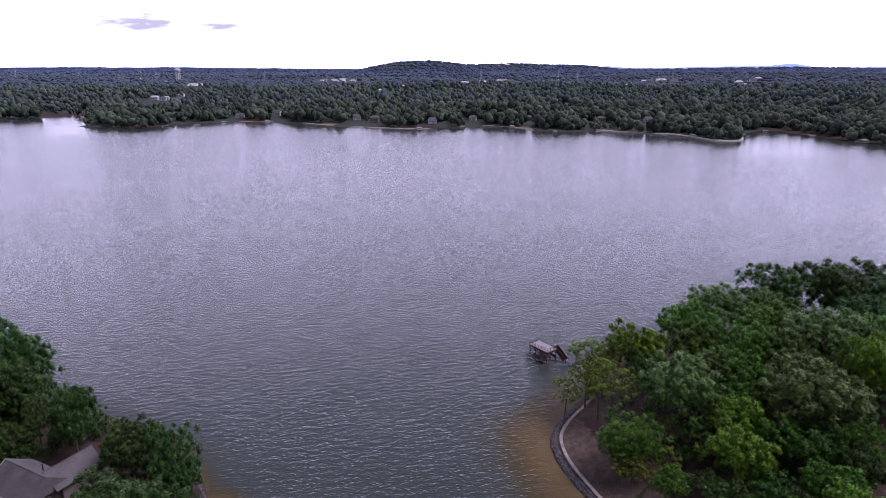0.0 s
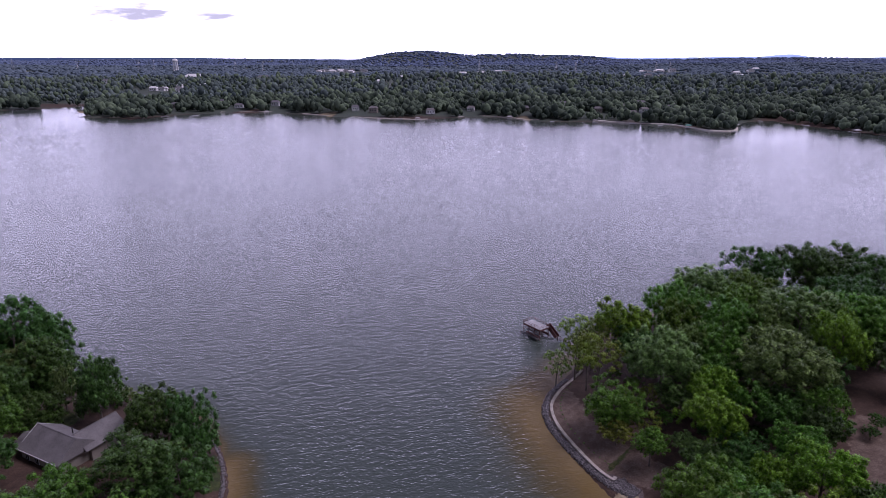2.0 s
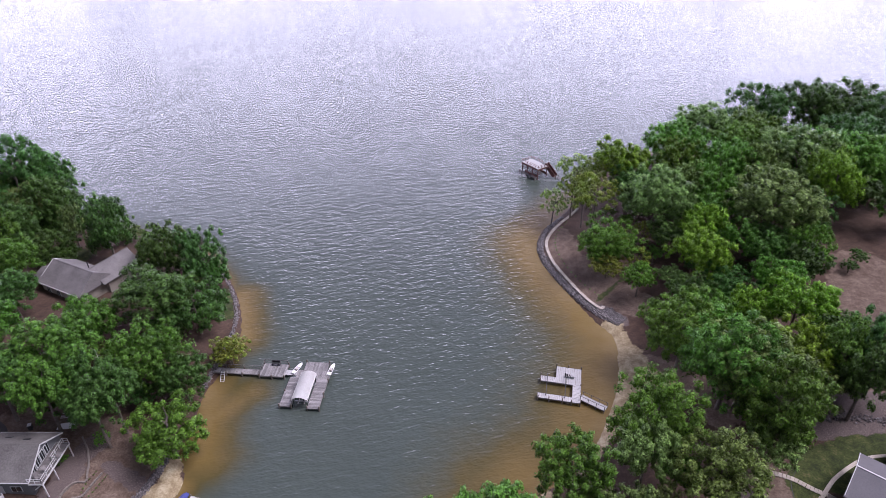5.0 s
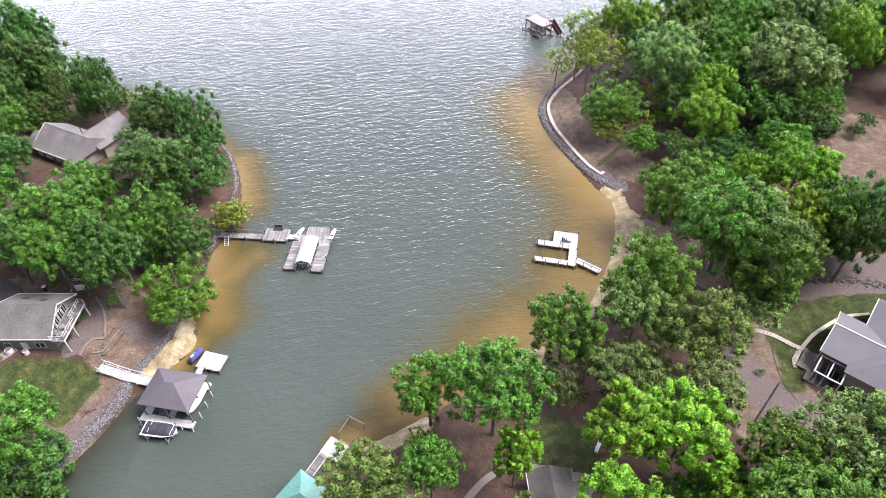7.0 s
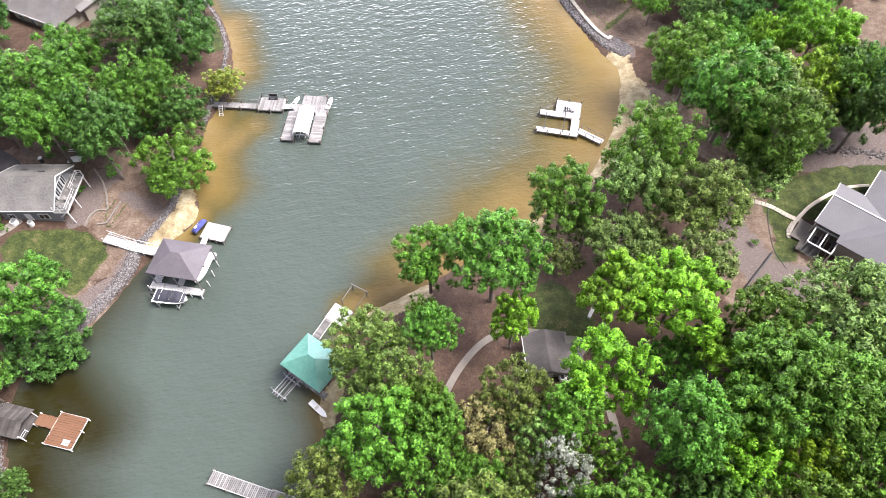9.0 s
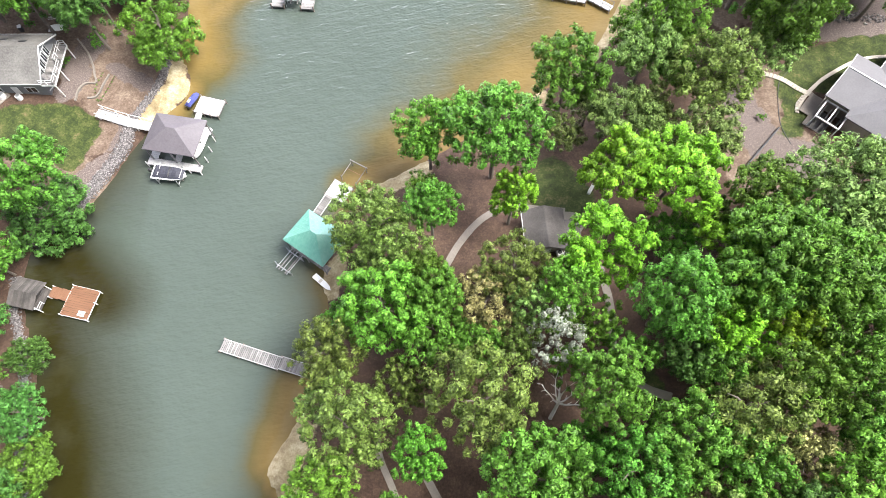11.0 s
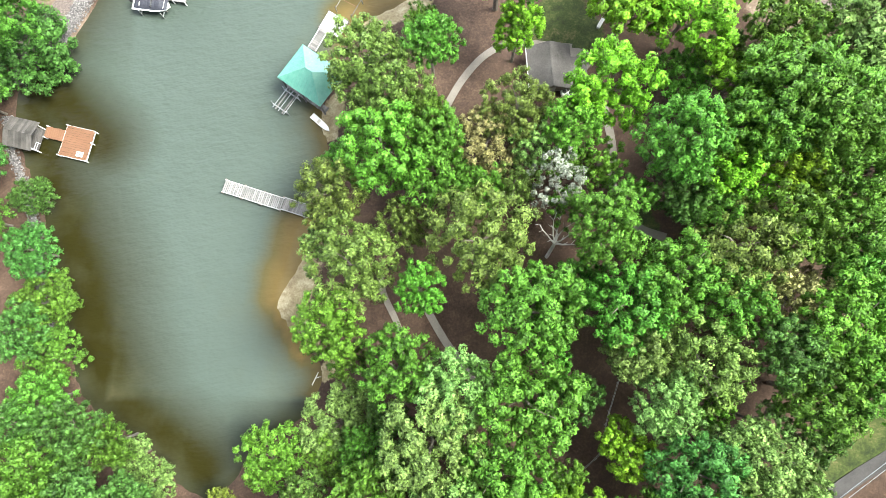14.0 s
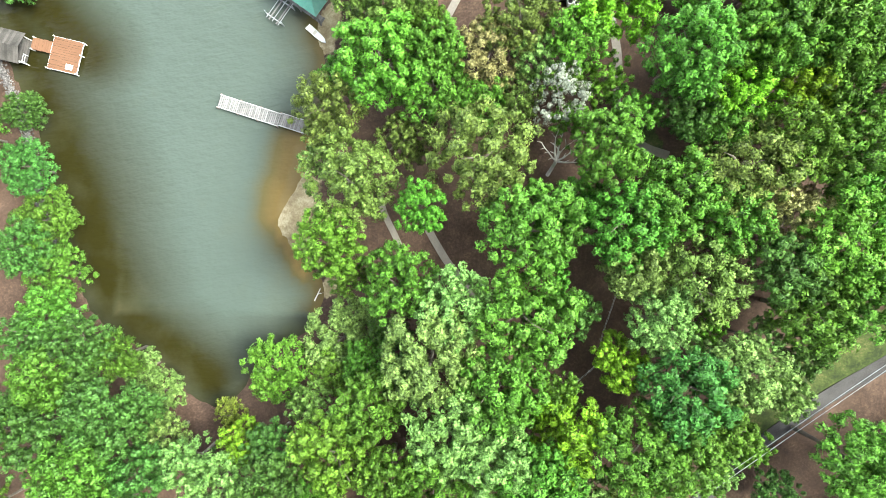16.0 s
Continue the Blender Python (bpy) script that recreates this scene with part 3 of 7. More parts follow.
SANDS = [(-44.6, 54.5, -41.2, 60, 1.9), (-41.6, 60, -42, 66, 1.4), (34.2, 98, 35.4, 88, 2.0), (35.4, 88, 32.5, 79, 2.2), (32, 79, 28.2, 71, 1.8), (36.5, 90, 37, 82, 1.6), (27, 71, 22, 63, 1.2),
         (12, 55.6, 15, 58, 1.6), (-9.5, 42.2, -3, 45.2, 1.7), (-14.6, 30, -15.5, 26.5, 1.6), (-20.2, 2.2, -18.0, 7.6, 2.3), (-19.6, 3.2, -16.6, -1, 1.0), (-15, -5.5, -14, -4, 1.0),
         (37, 84, 40, 80, 1.6)]
GRAVELS = [(52, 44, 46, 48, 3.0), (47, 47, 44, 55, 2.6), (57, 69, 72, 68, 3.0), (62, 74, 74, 73, 2.4), (-48.5, 49, -46.8, 54, 1.1), (-57.5, 36.5, -49.8, 46.5, 1.4),
           (-57, 62, -55, 67, 2.0), (-57.5, 57.5, -55.6, 61, 1.6), (-51, 62.5, -46, 60, 1.3), (33, 103, 36, 99, 1.8)]
CLAYS = [(-56, 66, -49, 58, 6), (-49, 58, -46, 66, 4), (-60, 46, -52, 42, 4), (-52, 50, -49, 54, 3), (28, 134, 29, 120, 4), (29, 120, 36, 108, 5), (36, 108, 40, 104, 4), (56, 72, 78, 71, 5), (44, 48, 48, 58, 4),
         (44, 42, 50, 46, 4), (78, 86, 92, 112, 7), (62, 84, 80, 90, 4), (-74, 66, -62, 70, 4), (36, 86, 44, 80, 4), (46, 72, 52, 78, 3)]
SHOALS = [(26, 112, 31, 96, 13), (32, 95, 25, 74, 14), (24, 70, 11, 60, 12), (12, 60, -4, 49, 7.0), (19, 132, 23, 114, 10), (-42, 80, -38, 66, 5.5), (-39, 74, -34, 80, 3.5),
          (-40, 60, -42, 54, 3.0), (-6, 47, -14, 43, 2.5), (-18.6, 13, -20.6, 5, 3.2), (-21.5, 4, -18, -3, 1.2), (-40, 95, -44, 108, 5.0),
          (34, 152, 22, 138, 7.0)]


# brown cove shallows that get the painted reflection of the bank trees
REFLECTION_SHOALS = [(-57, 28, -47, 5, 8.0), (-47, 5, -43, -6, 7.0), (-43, -8, -30, -17, 5.0), (-54, 33, -46, 25, 5.0)]


def layer(me, name, values):
    me.attributes.new(name, "FLOAT", "POINT").data.foreach_set("value", np.asarray(values, np.float32))


def make_land():
    xs, ys = graded(-4950, 4950, -78, 100, 0.9), graded(-1500, 4950, -42, 150, 0.9, top=60.0)
    px, py, faces = sheet(xs, ys)
    z = ground_height(px, py)
    d, far = inland(px, py)
    def lump(x, w, y, depth, high):
        return high * np.exp(-(np.abs(px - x) / w) ** 3 - ((py - y) / depth) ** 2)
    z = z + (lump(-190, 330, 4300, 420, 62) + lump(380, 260, 4450, 300, 34) + lump(850, 320, 4500, 300, 36)) * far
    ob = raw_mesh("ground", np.stack([px, py, z], 1), faces, GROUND, smooth=True)
    near = ~far
    me = ob.data
    layer(me, "lawn", spots(px, py, LAWNS) * near)
    layer(me, "sand", np.maximum(spots(px, py, SANDS) * near, (far & (np.abs(d) < 5) & (np.sin(px / 47) > 0.1)) * 1.0) * (d > -30))
    layer(me, "clay", spots(px, py, CLAYS) * near)
    layer(me, "gravel", spots(px, py, GRAVELS) * near)
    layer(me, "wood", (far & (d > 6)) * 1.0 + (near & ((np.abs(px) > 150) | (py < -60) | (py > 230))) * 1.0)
    return tagged(ob, "red-brown leaf litter, clay and lawn round the lake", "ground", kind="structure")


def make_lake():
    xs, ys = graded(-4950, 4950, -64, 60, 1.0), graded(-30, 1400, -24, 150, 1.0, top=40.0)
    px, py, faces = sheet(xs, ys)
    d, far = inland(px, py)
    keep = (d[faces] < 3.0).any(axis=1)
    faces = faces[keep]
    used, faces = np.unique(faces, return_inverse=True)
    faces = faces.reshape(-1, 4)
    px, py, d, far = px[used], py[used], d[used], far[used]
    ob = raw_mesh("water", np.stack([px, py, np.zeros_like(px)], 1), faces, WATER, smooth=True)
    me = ob.data
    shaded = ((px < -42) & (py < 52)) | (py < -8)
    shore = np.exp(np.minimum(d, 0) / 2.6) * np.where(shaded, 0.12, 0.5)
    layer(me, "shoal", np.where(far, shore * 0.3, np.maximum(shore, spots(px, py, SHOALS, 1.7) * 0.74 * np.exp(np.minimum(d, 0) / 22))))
    # the painted dark reflection also follows the shaded banks
    layer(me, "brown_reflection", np.where(far, 0, np.maximum(spots(px, py, REFLECTION_SHOALS, 1.4), np.exp(np.minimum(d, 0) / 4) * shaded * 0.9)))
    # the wind drops in the lee of the far wood and inside the cove
    layer(me, "wind", np.clip(0.35 + np.abs(d) / np.where(far, 260, 18), 0, 1) * np.where(far, 1, np.clip(0.72 + (py + 20) / 330, 0.7, 1)))
    return tagged(ob, "grey-green rippled lake with tea-brown shoals", "lake", kind="structure")


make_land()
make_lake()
# ---- docks, boathouses and boats ----
PLANK_MESHES = {}


def plank_mesh(length, width, thick, material):
    key = (round(length, 2), round(width, 2), round(thick, 2), material.name)
    if key not in PLANK_MESHES:
        bm = one_box((0, 0, 0), (width, length, thick), bevel=0.012)
        me = bpy.data.meshes.new("plank")
        bm.to_mesh(me)
        bm.free()
        me.materials.append(material)
        PLANK_MESHES[key] = me
    return PLANK_MESHES[key]


def planks(parent, x0, x1, y0, y1, z, material, width=0.28, along="x", seed=1, gap=0.022):
    """A planked deck: boards laid across, one after the other along x (or y), some a little proud or askew."""
    rng = random.Random(seed)
    length, run = (y1 - y0, x1 - x0) if along == "x" else (x1 - x0, y1 - y0)
    count = max(1, round(run / width))
    me = plank_mesh(length, run / count - gap, 0.05, material)
    for i in range(count):
        s = (i + 0.5) * run / count
        ob = new("plank", me)
        ob.parent = parent
        slip = rng.uniform(-0.03, 0.03)
        at = (x0 + s, (y0 + y1) / 2 + slip) if along == "x" else ((x0 + x1) / 2 + slip, y0 + s)
        ob.matrix_basis = pose(*at, z + rng.uniform(-0.006, 0.008), 0, rng.uniform(-0.4, 0.4), (0 if along == "x" else 90) + rng.uniform(-0.5, 0.5))


def piles(parent, spots_xy, top, radius=0.13, material=None, low=-2.6):
    for x, y in spots_xy:
        part("piling", one_tube((x, y, low), (x, y, top), radius, radius * 0.94, 10), material or PILE_WOOD, parent)


def rim(parent, x0, x1, y0, y1, z, material, high=0.22, wide=0.09):
    """Fascia boards round a deck."""
    for c, s in (((x0, (y0 + y1) / 2), (wide, y1 - y0)), ((x1, (y0 + y1) / 2), (wide, y1 - y0)), (((x0 + x1) / 2, y0), (x1 - x0, wide)), (((x0 + x1) / 2, y1), (x1 - x0, wide))):
        part("fascia_board", one_box((*c, z - high / 2 + 0.02), (*s, high), bevel=0.01), material, parent)


def railing(parent, points, z, high=0.95, material=None, posts=1.6, rails=(1.0, 0.55)):
    material = material or GREY_WOOD
    for (ax, ay), (bx, by) in zip(points[:-1], points[1:]):
        run = math.hypot(bx - ax, by - ay)
        n = max(1, round(run / posts))
        for i in range(n + 1):
            x, y = ax + (bx - ax) * i / n, ay + (by - ay) * i / n
            part("post", one_box((x, y, z + high / 2), (0.09, 0.09, high), bevel=0.01), material, parent)
        turn = math.degrees(math.atan2(by - ay, bx - ax))
        for r in rails:
            part("rail", one_box(((ax + bx) / 2, (ay + by) / 2, z + high * r), (run, 0.06, 0.07), turn, 0.01), material, parent)


def hull(bm, length, beam, depth, z=0.0, stations=10):
    """A boat's hull along x, bow at +x, with a flat deck."""
    rings = []
    for i in range(stations + 1):
        s = i / stations
        w = beam / 2 * (1 if s < 0.5 else math.sqrt(max(0.0, 1 - ((s - 0.5) / 0.5) ** 2.4)))
        w = max(w, 0.03)
        x = -length / 2 + length * s
        keel = z - depth * (1 - 0.55 * max(0, s - 0.6) / 0.4)
        top = z + 0.12 * s
        rings.append([bm.verts.new(p) for p in ((x, -w, top), (x, -w * 0.82, z - depth * 0.45), (x, 0, keel), (x, w * 0.82, z - depth * 0.45), (x, w, top), (x, 0, top + 0.02))])
    for a, b in zip(rings[:-1], rings[1:]):
        for k in range(6):
            j = (k + 1) % 6
            bm.faces.new((a[k], b[k], b[j], a[j]))
    bm.faces.new(rings[0])
    bm.faces.new(rings[-1][::-1])
    bmesh.ops.recalc_face_normals(bm, faces=bm.faces)
    return bm


def mound(bm, length, width, high, z, n=8, m=6, crest=0.0):
    """A stretched canvas shape: a soft hump over a rectangle."""
    rows = []
    for i in range(n + 1):
        row = []
        for k in range(m + 1):
            u, w = 2 * i / n - 1, 2 * k / m - 1
            h = (1 - abs(u) ** 3.5) * (1 - abs(w) ** 2.6)
            pinch = 1 - 0.35 * max(0, u) ** 3
            row.append(bm.verts.new((u * length / 2, w * width / 2 * pinch, z + high * h + crest * math.sin(i * 1.9) * h)))
        rows.append(row)
    for i in range(n):
        for k in range(m):
            bm.faces.new((rows[i][k], rows[i + 1][k], rows[i + 1][k + 1], rows[i][k + 1]))
    return bm


def covered_boat(x, y, z, turn, length=5.7, beam=2.2, canvas=None, label="white runabout under a navy canvas cover on a boat lift"):
    boat = thing("boat", label, "boat", x, y, z, turn)
    part("hull", hull(bmesh.new(), length, beam, 0.75), GELCOAT, boat, "white gelcoat hull")
    part("rub_rail", hull(bmesh.new(), length * 1.01, beam * 1.03, 0.09, 0.02), GELCOAT, boat)
    bm = mound(bmesh.new(), length * 0.9, beam * 0.86, 0.46, 0.17, 14, 8, 0.04)
    part("cover", bm, canvas or NAVY_CANVAS, boat, "taut canvas cover")
    part("windscreen", one_box((0.25, 0, 0.62), (0.12, beam * 0.66, 0.26), 0, 0.03, (0, -28)), DARK_TRIM, boat)
    for s in (-0.55, 0.1, 0.75):
        part("cover_strap", one_box((s * length / 2, 0, 0.6 - 0.2 * abs(s)), (0.07, beam * 0.7, 0.05), 0, 0.01), WHITE_CANVAS, boat)
    part("outboard", one_box((-length / 2 - 0.25, 0, 0.25), (0.5, 0.42, 0.7), 0, 0.08), DARK_TRIM, boat)
    return boat


def boat_lift(x, y, turn, length, width, z, label, group="boat lifts"):
    lift = thing("boat_lift", label, "boat lift", x, y, 0, turn, group)
    for sy in (-width / 2, width / 2):
        part("bunk", one_box((0, sy * 0.55, z + 0.12), (length, 0.16, 0.12), 0, 0.02), GREY_WOOD, lift)
    for sx in (-length * 0.36, length * 0.36):
        part("cross_beam", one_box((sx, 0, z), (0.14, width + 0.7, 0.16), 0, 0.02), GALVANISED, lift)
        for sy in (-width / 2 - 0.3, width / 2 + 0.3):
            part("post", one_tube((sx, sy, -2.4), (sx, sy, z + 0.9), 0.07), GALVANISED, lift)
    return lift


# the wooden dock of the west bank: gangway, sitting platform, double finger
def west_dock():
    dock = thing("wooden_dock", "weathered grey plank dock with two fingers and a gangway", "dock", -24.5, 82.2, 0, -4.2)
    zt = 0.62
    planks(dock, -18.0, -9.2, 0.9, 2.2, zt, PALE_WOOD, 0.3, "x", 1)
    planks(dock, -9.2, -4.6, 0.6, 3.9, zt + 0.05, PALE_WOOD, 0.3, "x", 2)
    planks(dock, -4.6, -2.4, 1.2, 2.5, zt, WHITE_DECK, 0.3, "x", 3)
    planks(dock, -2.4, 3.7, 0.7, 2.6, zt, PALE_WOOD, 0.3, "x", 4)
    planks(dock, -1.4, 2.9, 2.6, 4.9, zt, PALE_WOOD, 0.3, "x", 5)
    planks(dock, -3.4, -1.35, -6.4, 0.7, zt, PALE_WOOD, 0.3, "y", 6)
    planks(dock, 1.55, 3.6, -6.6, 0.7, zt, PALE_WOOD, 0.3, "y", 7)
    for r in ((-18.0, -9.2, 0.9, 2.2), (-9.2, -4.6, 0.6, 3.9), (-2.4, 3.7, 0.7, 2.6), (-1.4, 2.9, 2.6, 4.9), (-3.4, -1.35, -6.4, 0.7), (1.55, 3.6, -6.6, 0.7)):
        rim(dock, *r, zt, GREY_WOOD)
    piles(dock, [(-15.5, 0.85), (-15.5, 2.25), (-12.5, 0.85), (-12.5, 2.25), (-9.2, 0.6), (-9.2, 3.9), (-6.9, 0.55), (-4.6, 0.6), (-4.6, 3.9), (-3.4, -6.3), (-1.3, -6.3), (-3.4, -2.8),
                 (1.55, -6.5), (3.65, -6.5), (3.65, -3.2), (3.65, 0.4), (3.65, 2.5), (-1.4, 4.9), (2.9, 4.9)], 1.1)
    railing(dock, [(-9.1, 3.85), (-4.7, 3.85)], zt + 0.05, 1.0)
    railing(dock, [(-9.1, 0.65), (-9.1, 3.85)], zt + 0.05, 1.0)
    railing(dock, [(-17.6, 2.2), (-9.2, 2.2)], zt, 0.95)
    # the lifted canvas roof between the fingers
    shelter = thing("lift_canopy", "long white canvas canopy over a boat slip", "canopy", -24.45, 82.2 - 2.9, 0, -4.2)
    bm = bmesh.new()
    n = 10
    rows = []
    for i in range(2):
        yy = -3.35 + 6.7 * i
        rows.append([bm.verts.new(((-1.35 + 2.7 * k / n), yy, 2.15 + 0.55 * (1 - (2 * k / n - 1) ** 2))) for k in range(n + 1)])
    for k in range(n):
        bm.faces.new((rows[0][k], rows[0][k + 1], rows[1][k + 1], rows[1][k]))
    bmesh.ops.solidify(bm, geom=bm.faces[:], thickness=0.04)
    part("canvas", bm, WHITE_CANVAS, shelter, "taut white canvas")
    for sx in (-1.35, 1.35):
        part("skirt", one_box((sx, 0, 1.95), (0.04, 6.6, 0.42), 0, 0.01), WHITE_CANVAS, shelter)
        for sy in (-2.9, 2.9):
            part("leg", one_tube((sx, sy, -2.4), (sx, sy, 2.15), 0.06), GALVANISED, shelter)
    boat_lift(-24.45, 79.3, 85.8, 5.6, 2.0, 0.5, "galvanised boat lift under a white canopy")
    bench = thing("dock_bench", "dark wooden bench swing on the dock platform", "bench", -31.1, 86.2, zt + 0.08, -4.2)
    part("seat", one_box((0, 0, 0.42), (1.5, 0.5, 0.06), 0, 0.02), DARK_TRIM, bench)
    part("backrest", one_box((0, 0.26, 0.72), (1.5, 0.06, 0.5), 0, 0.02), DARK_TRIM, bench)
    for sx in (-0.7, 0.7):
        part("leg", one_box((sx, 0, 0.2), (0.08, 0.46, 0.4), 0, 0.01), DARK_TRIM, bench)
        part("arm", one_box((sx, 0, 0.62), (0.08, 0.5, 0.06), 0, 0.01), DARK_TRIM, bench)
    for i, (x, y, turn) in enumerate(((-26.9, 85.2, 66), (-20.6, 84.9, 78))):
        craft = thing("kayak", "white sit-on kayak laid on the dock", "kayak", x, y, zt + 0.32, turn, "kayaks on the dock")
        part("hull", hull(bmesh.new(), 3.0, 0.85, 0.28), GELCOAT, craft)
        part("seat", one_box((-0.2, 0, 0.06), (0.6, 0.5, 0.1), 0, 0.04), BEIGE_VINYL, craft)
        part("cockpit_rim", one_box((-0.2, 0, 0.04), (1.1, 0.62, 0.08), 0, 0.03), DARK_TRIM, craft)
    ladder = thing("dock_ladder", "white metal ladder from the gangway into the shallows", "ladder", -40.3, 83.2, 0.0, 2)
    for sx in (-0.34, 0.34):
        part("rail", one_tube((sx, 0.9, 1.15), (sx, -1.2, -0.5), 0.05), WHITE_PAINT, ladder)
        part("grab_rail", one_tube((sx, 0.9, 1.15), (sx, 1.2, 0.6), 0.05), WHITE_PAINT, ladder)
    for k in range(6):
        part("rung", one_tube((-0.34, 0.75 - 0.33 * k, 1.02 - 0.26 * k), (0.34, 0.75 - 0.33 * k, 1.02 - 0.26 * k), 0.035), WHITE_PAINT, ladder)


# the white dock of the east beach
def east_dock():
    dock = thing("white_dock", "white plank dock with an open slip and a short gangway", "dock", 22.6, 81.0, 0, -12.0)
    zt = 0.7
    planks(dock, -2.35, 2.1, 0.2, 4.5, zt, WHITE_DECK, 0.32, "x", 11)
    planks(dock, 0.7, 2.1, -4.1, 0.2, zt, WHITE_DECK, 0.32, "y", 12)
    planks(dock, -5.1, -2.35, 0.2, 1.5, zt, WHITE_DECK, 0.32, "x", 13)
    planks(dock, -5.3, 0.7, -4.1, -2.95, zt, WHITE_DECK, 0.32, "x", 14)
    for r in ((-2.35, 2.1, 0.2, 4.5), (-5.1, -2.35, 0.2, 1.5), (-5.3, 0.7, -4.1, -2.95), (0.7, 2.1, -4.1, 0.2)):
        rim(dock, *r, zt, GREY_WOOD)
    piles(dock, [(-5.2, -4.15), (-3.3, -4.15), (-1.0, -4.15), (0.6, -4.15), (2.1, -4.15), (-5.1, 1.55), (-2.4, 4.5), (2.1, 4.5), (2.1, 0.2), (-5.1, 0.15), (-0.2, 4.55)], 1.35, 0.1)
    for sx in (-3.9, -0.6):
        part("lift_beam", one_box((sx, -0.7, 1.3), (0.13, 5.6, 0.14), 0, 0.02), DARK_TRIM, dock)
        for sy in (-3.4, 2.0):
            part("lift_post", one_tube((sx, sy, 0.6), (sx, sy, 1.35), 0.06), DARK_TRIM, dock)
    walkway = thing("gangway", "white sloping gangway from the dock to the beach", "gangway", 24.0, 78.3, 0, -36.0)
    planks(walkway, 0.2, 5.0, -0.65, 0.65, 0.66, WHITE_DECK, 0.3, "x", 15)
    for sy in (-0.62, 0.62):
        part("handrail", one_box((2.6, sy, 1.5), (4.8, 0.07, 0.06), 0, 0.01), GREY_WOOD, walkway)
        part("stringer", one_box((2.6, sy, 0.52), (4.8, 0.08, 0.2), 0, 0.01), GREY_WOOD, walkway)
        for k in range(4):
            part("post", one_box((0.4 + 1.5 * k, sy, 0.7), (0.09, 0.09, 1.7), 0, 0.01), GREY_WOOD, walkway)
    for k in range(4):
        chair = thing("deck_chair", "dark folded deck chair on the white dock", "chair", 22.3 + 0.45 * k, 83.0 - 0.12 * k, zt + 0.03, 25 * k, "deck chairs")
        part("seat", one_box((0, 0, 0.25), (0.26, 0.4, 0.05), 0, 0.01), DARK_TRIM, chair)
        part("backrest", one_box((0, 0.22, 0.5), (0.26, 0.05, 0.5), 0, 0.01, (-18, 0)), DARK_TRIM, chair)
        for sx in (-0.11, 0.11):
            part("leg", one_box((sx, 0, 0.12), (0.03, 0.36, 0.24), 0, 0.005), GALVANISED, chair)


# the roofed slip of the west bank
def west_boathouse():
    house = thing("boathouse", "open boathouse with a lilac-grey hipped roof over two slips", "boathouse", -38.6, 49.0, 0, -10.0)
    part("roof", hip_roof(bmesh.new(), 7.7, 6.2, 1.3, 1.75, 4.0, 0.0, 0.12), LILAC_ROOF, house, "faded lilac-grey hipped roof")
    for sx, sy in ((-3.6, -2.8), (3.6, -2.8), (3.6, 2.8), (-3.6, 2.8), (0, -2.8), (0, 2.8)):
        part("post", one_tube((sx, sy, -2.6), (sx, sy, 3.95), 0.12, 0.11, 10), GREY_WOOD, house)
    for sy in (-2.8, 2.8):
        part("beam", one_box((0, sy, 3.82), (7.3, 0.14, 0.24), 0, 0.02), WHITE_PAINT, house)
    for sx in (-3.6, 3.6):
        part("beam", one_box((sx, 0, 3.80), (0.14, 5.6, 0.24), 0, 0.02), WHITE_PAINT, house)
    planks(house, -4.3, 3.9, -3.75, -2.65, 0.72, WHITE_DECK, 0.32, "x", 21)
    planks(house, -4.3, -3.0, -2.65, 4.6, 0.72, WHITE_DECK, 0.32, "y", 22)
    planks(house, -0.5, 0.5, -2.6, 2.6, 0.72, WHITE_DECK, 0.32, "y", 23)
    planks(house, -3.0, 3.4, 2.6, 3.7, 0.72, WHITE_DECK, 0.32, "x", 24)
    rim(house, -4.3, 3.9, -3.75, -2.65, 0.72, GREY_WOOD)
    piles(house, [(-4.2, -3.8), (-2.0, -3.8), (0.2, -3.8), (2.2, -3.8), (3.9, -3.8), (4.1, -1.6), (4.1, 0.2), (4.1, 2.0)], 1.5, 0.09, WHITE_PAINT)
    covered_boat(-39.7, 44.2, 1.25, -8, 5.0, 2.3)
    boat_lift(-39.7, 44.2, -8, 4.2, 2.0, 0.5, "galvanised boat lift holding a covered runabout")
    second = covered_boat(-36.2, 49.4, 1.2, -100, 5.4, 2.1, WHITE_CANVAS, "white motorboat with pale covers under the boathouse roof")
    pad = thing("swim_platform", "white square swimming platform beside the boathouse", "platform", -35.7, 56.15, 0, -14.0)
    planks(pad, -2.0, 2.0, -1.5, 1.5, 0.72, WHITE_DECK, 0.34, "x", 25)
    rim(pad, -2.0, 2.0, -1.5, 1.5, 0.72, GREY_WOOD)
    planks(pad, -1.5, -0.5, -3.6, -1.5, 0.7, WHITE_DECK, 0.3, "y", 26)
    piles(pad, [(-2.0, -1.5), (0.7, -1.55), (2.0, -1.5), (2.0, 1.5), (-2.0, 1.5), (-0.4, -1.55)], 1.1, 0.09)
    ski = thing("jet_ski", "jet ski under a blue and violet cover", "jet ski", -38.45, 57.3, 0.75, 62)
    part("hull", hull(bmesh.new(), 2.9, 1.1, 0.5), DARK_TRIM, ski)
    part("cover", mound(bmesh.new(), 2.7, 1.0, 0.62, 0.1, 10, 6, 0.06), BLUE_CANVAS, ski, "crumpled blue cover")
    part("seat", one_box((-0.5, 0, 0.62), (1.0, 0.36, 0.2), 0, 0.07), WHITE_CANVAS, ski)
    ramp = thing("gangway", "white gangway with steps down from the garden to the boathouse", "gangway", -44.0, 52.2, 0, 166.0)
    planks(ramp, -0.4, 3.6, -0.75, 0.75, 1.12, WHITE_DECK, 0.32, "x", 27)
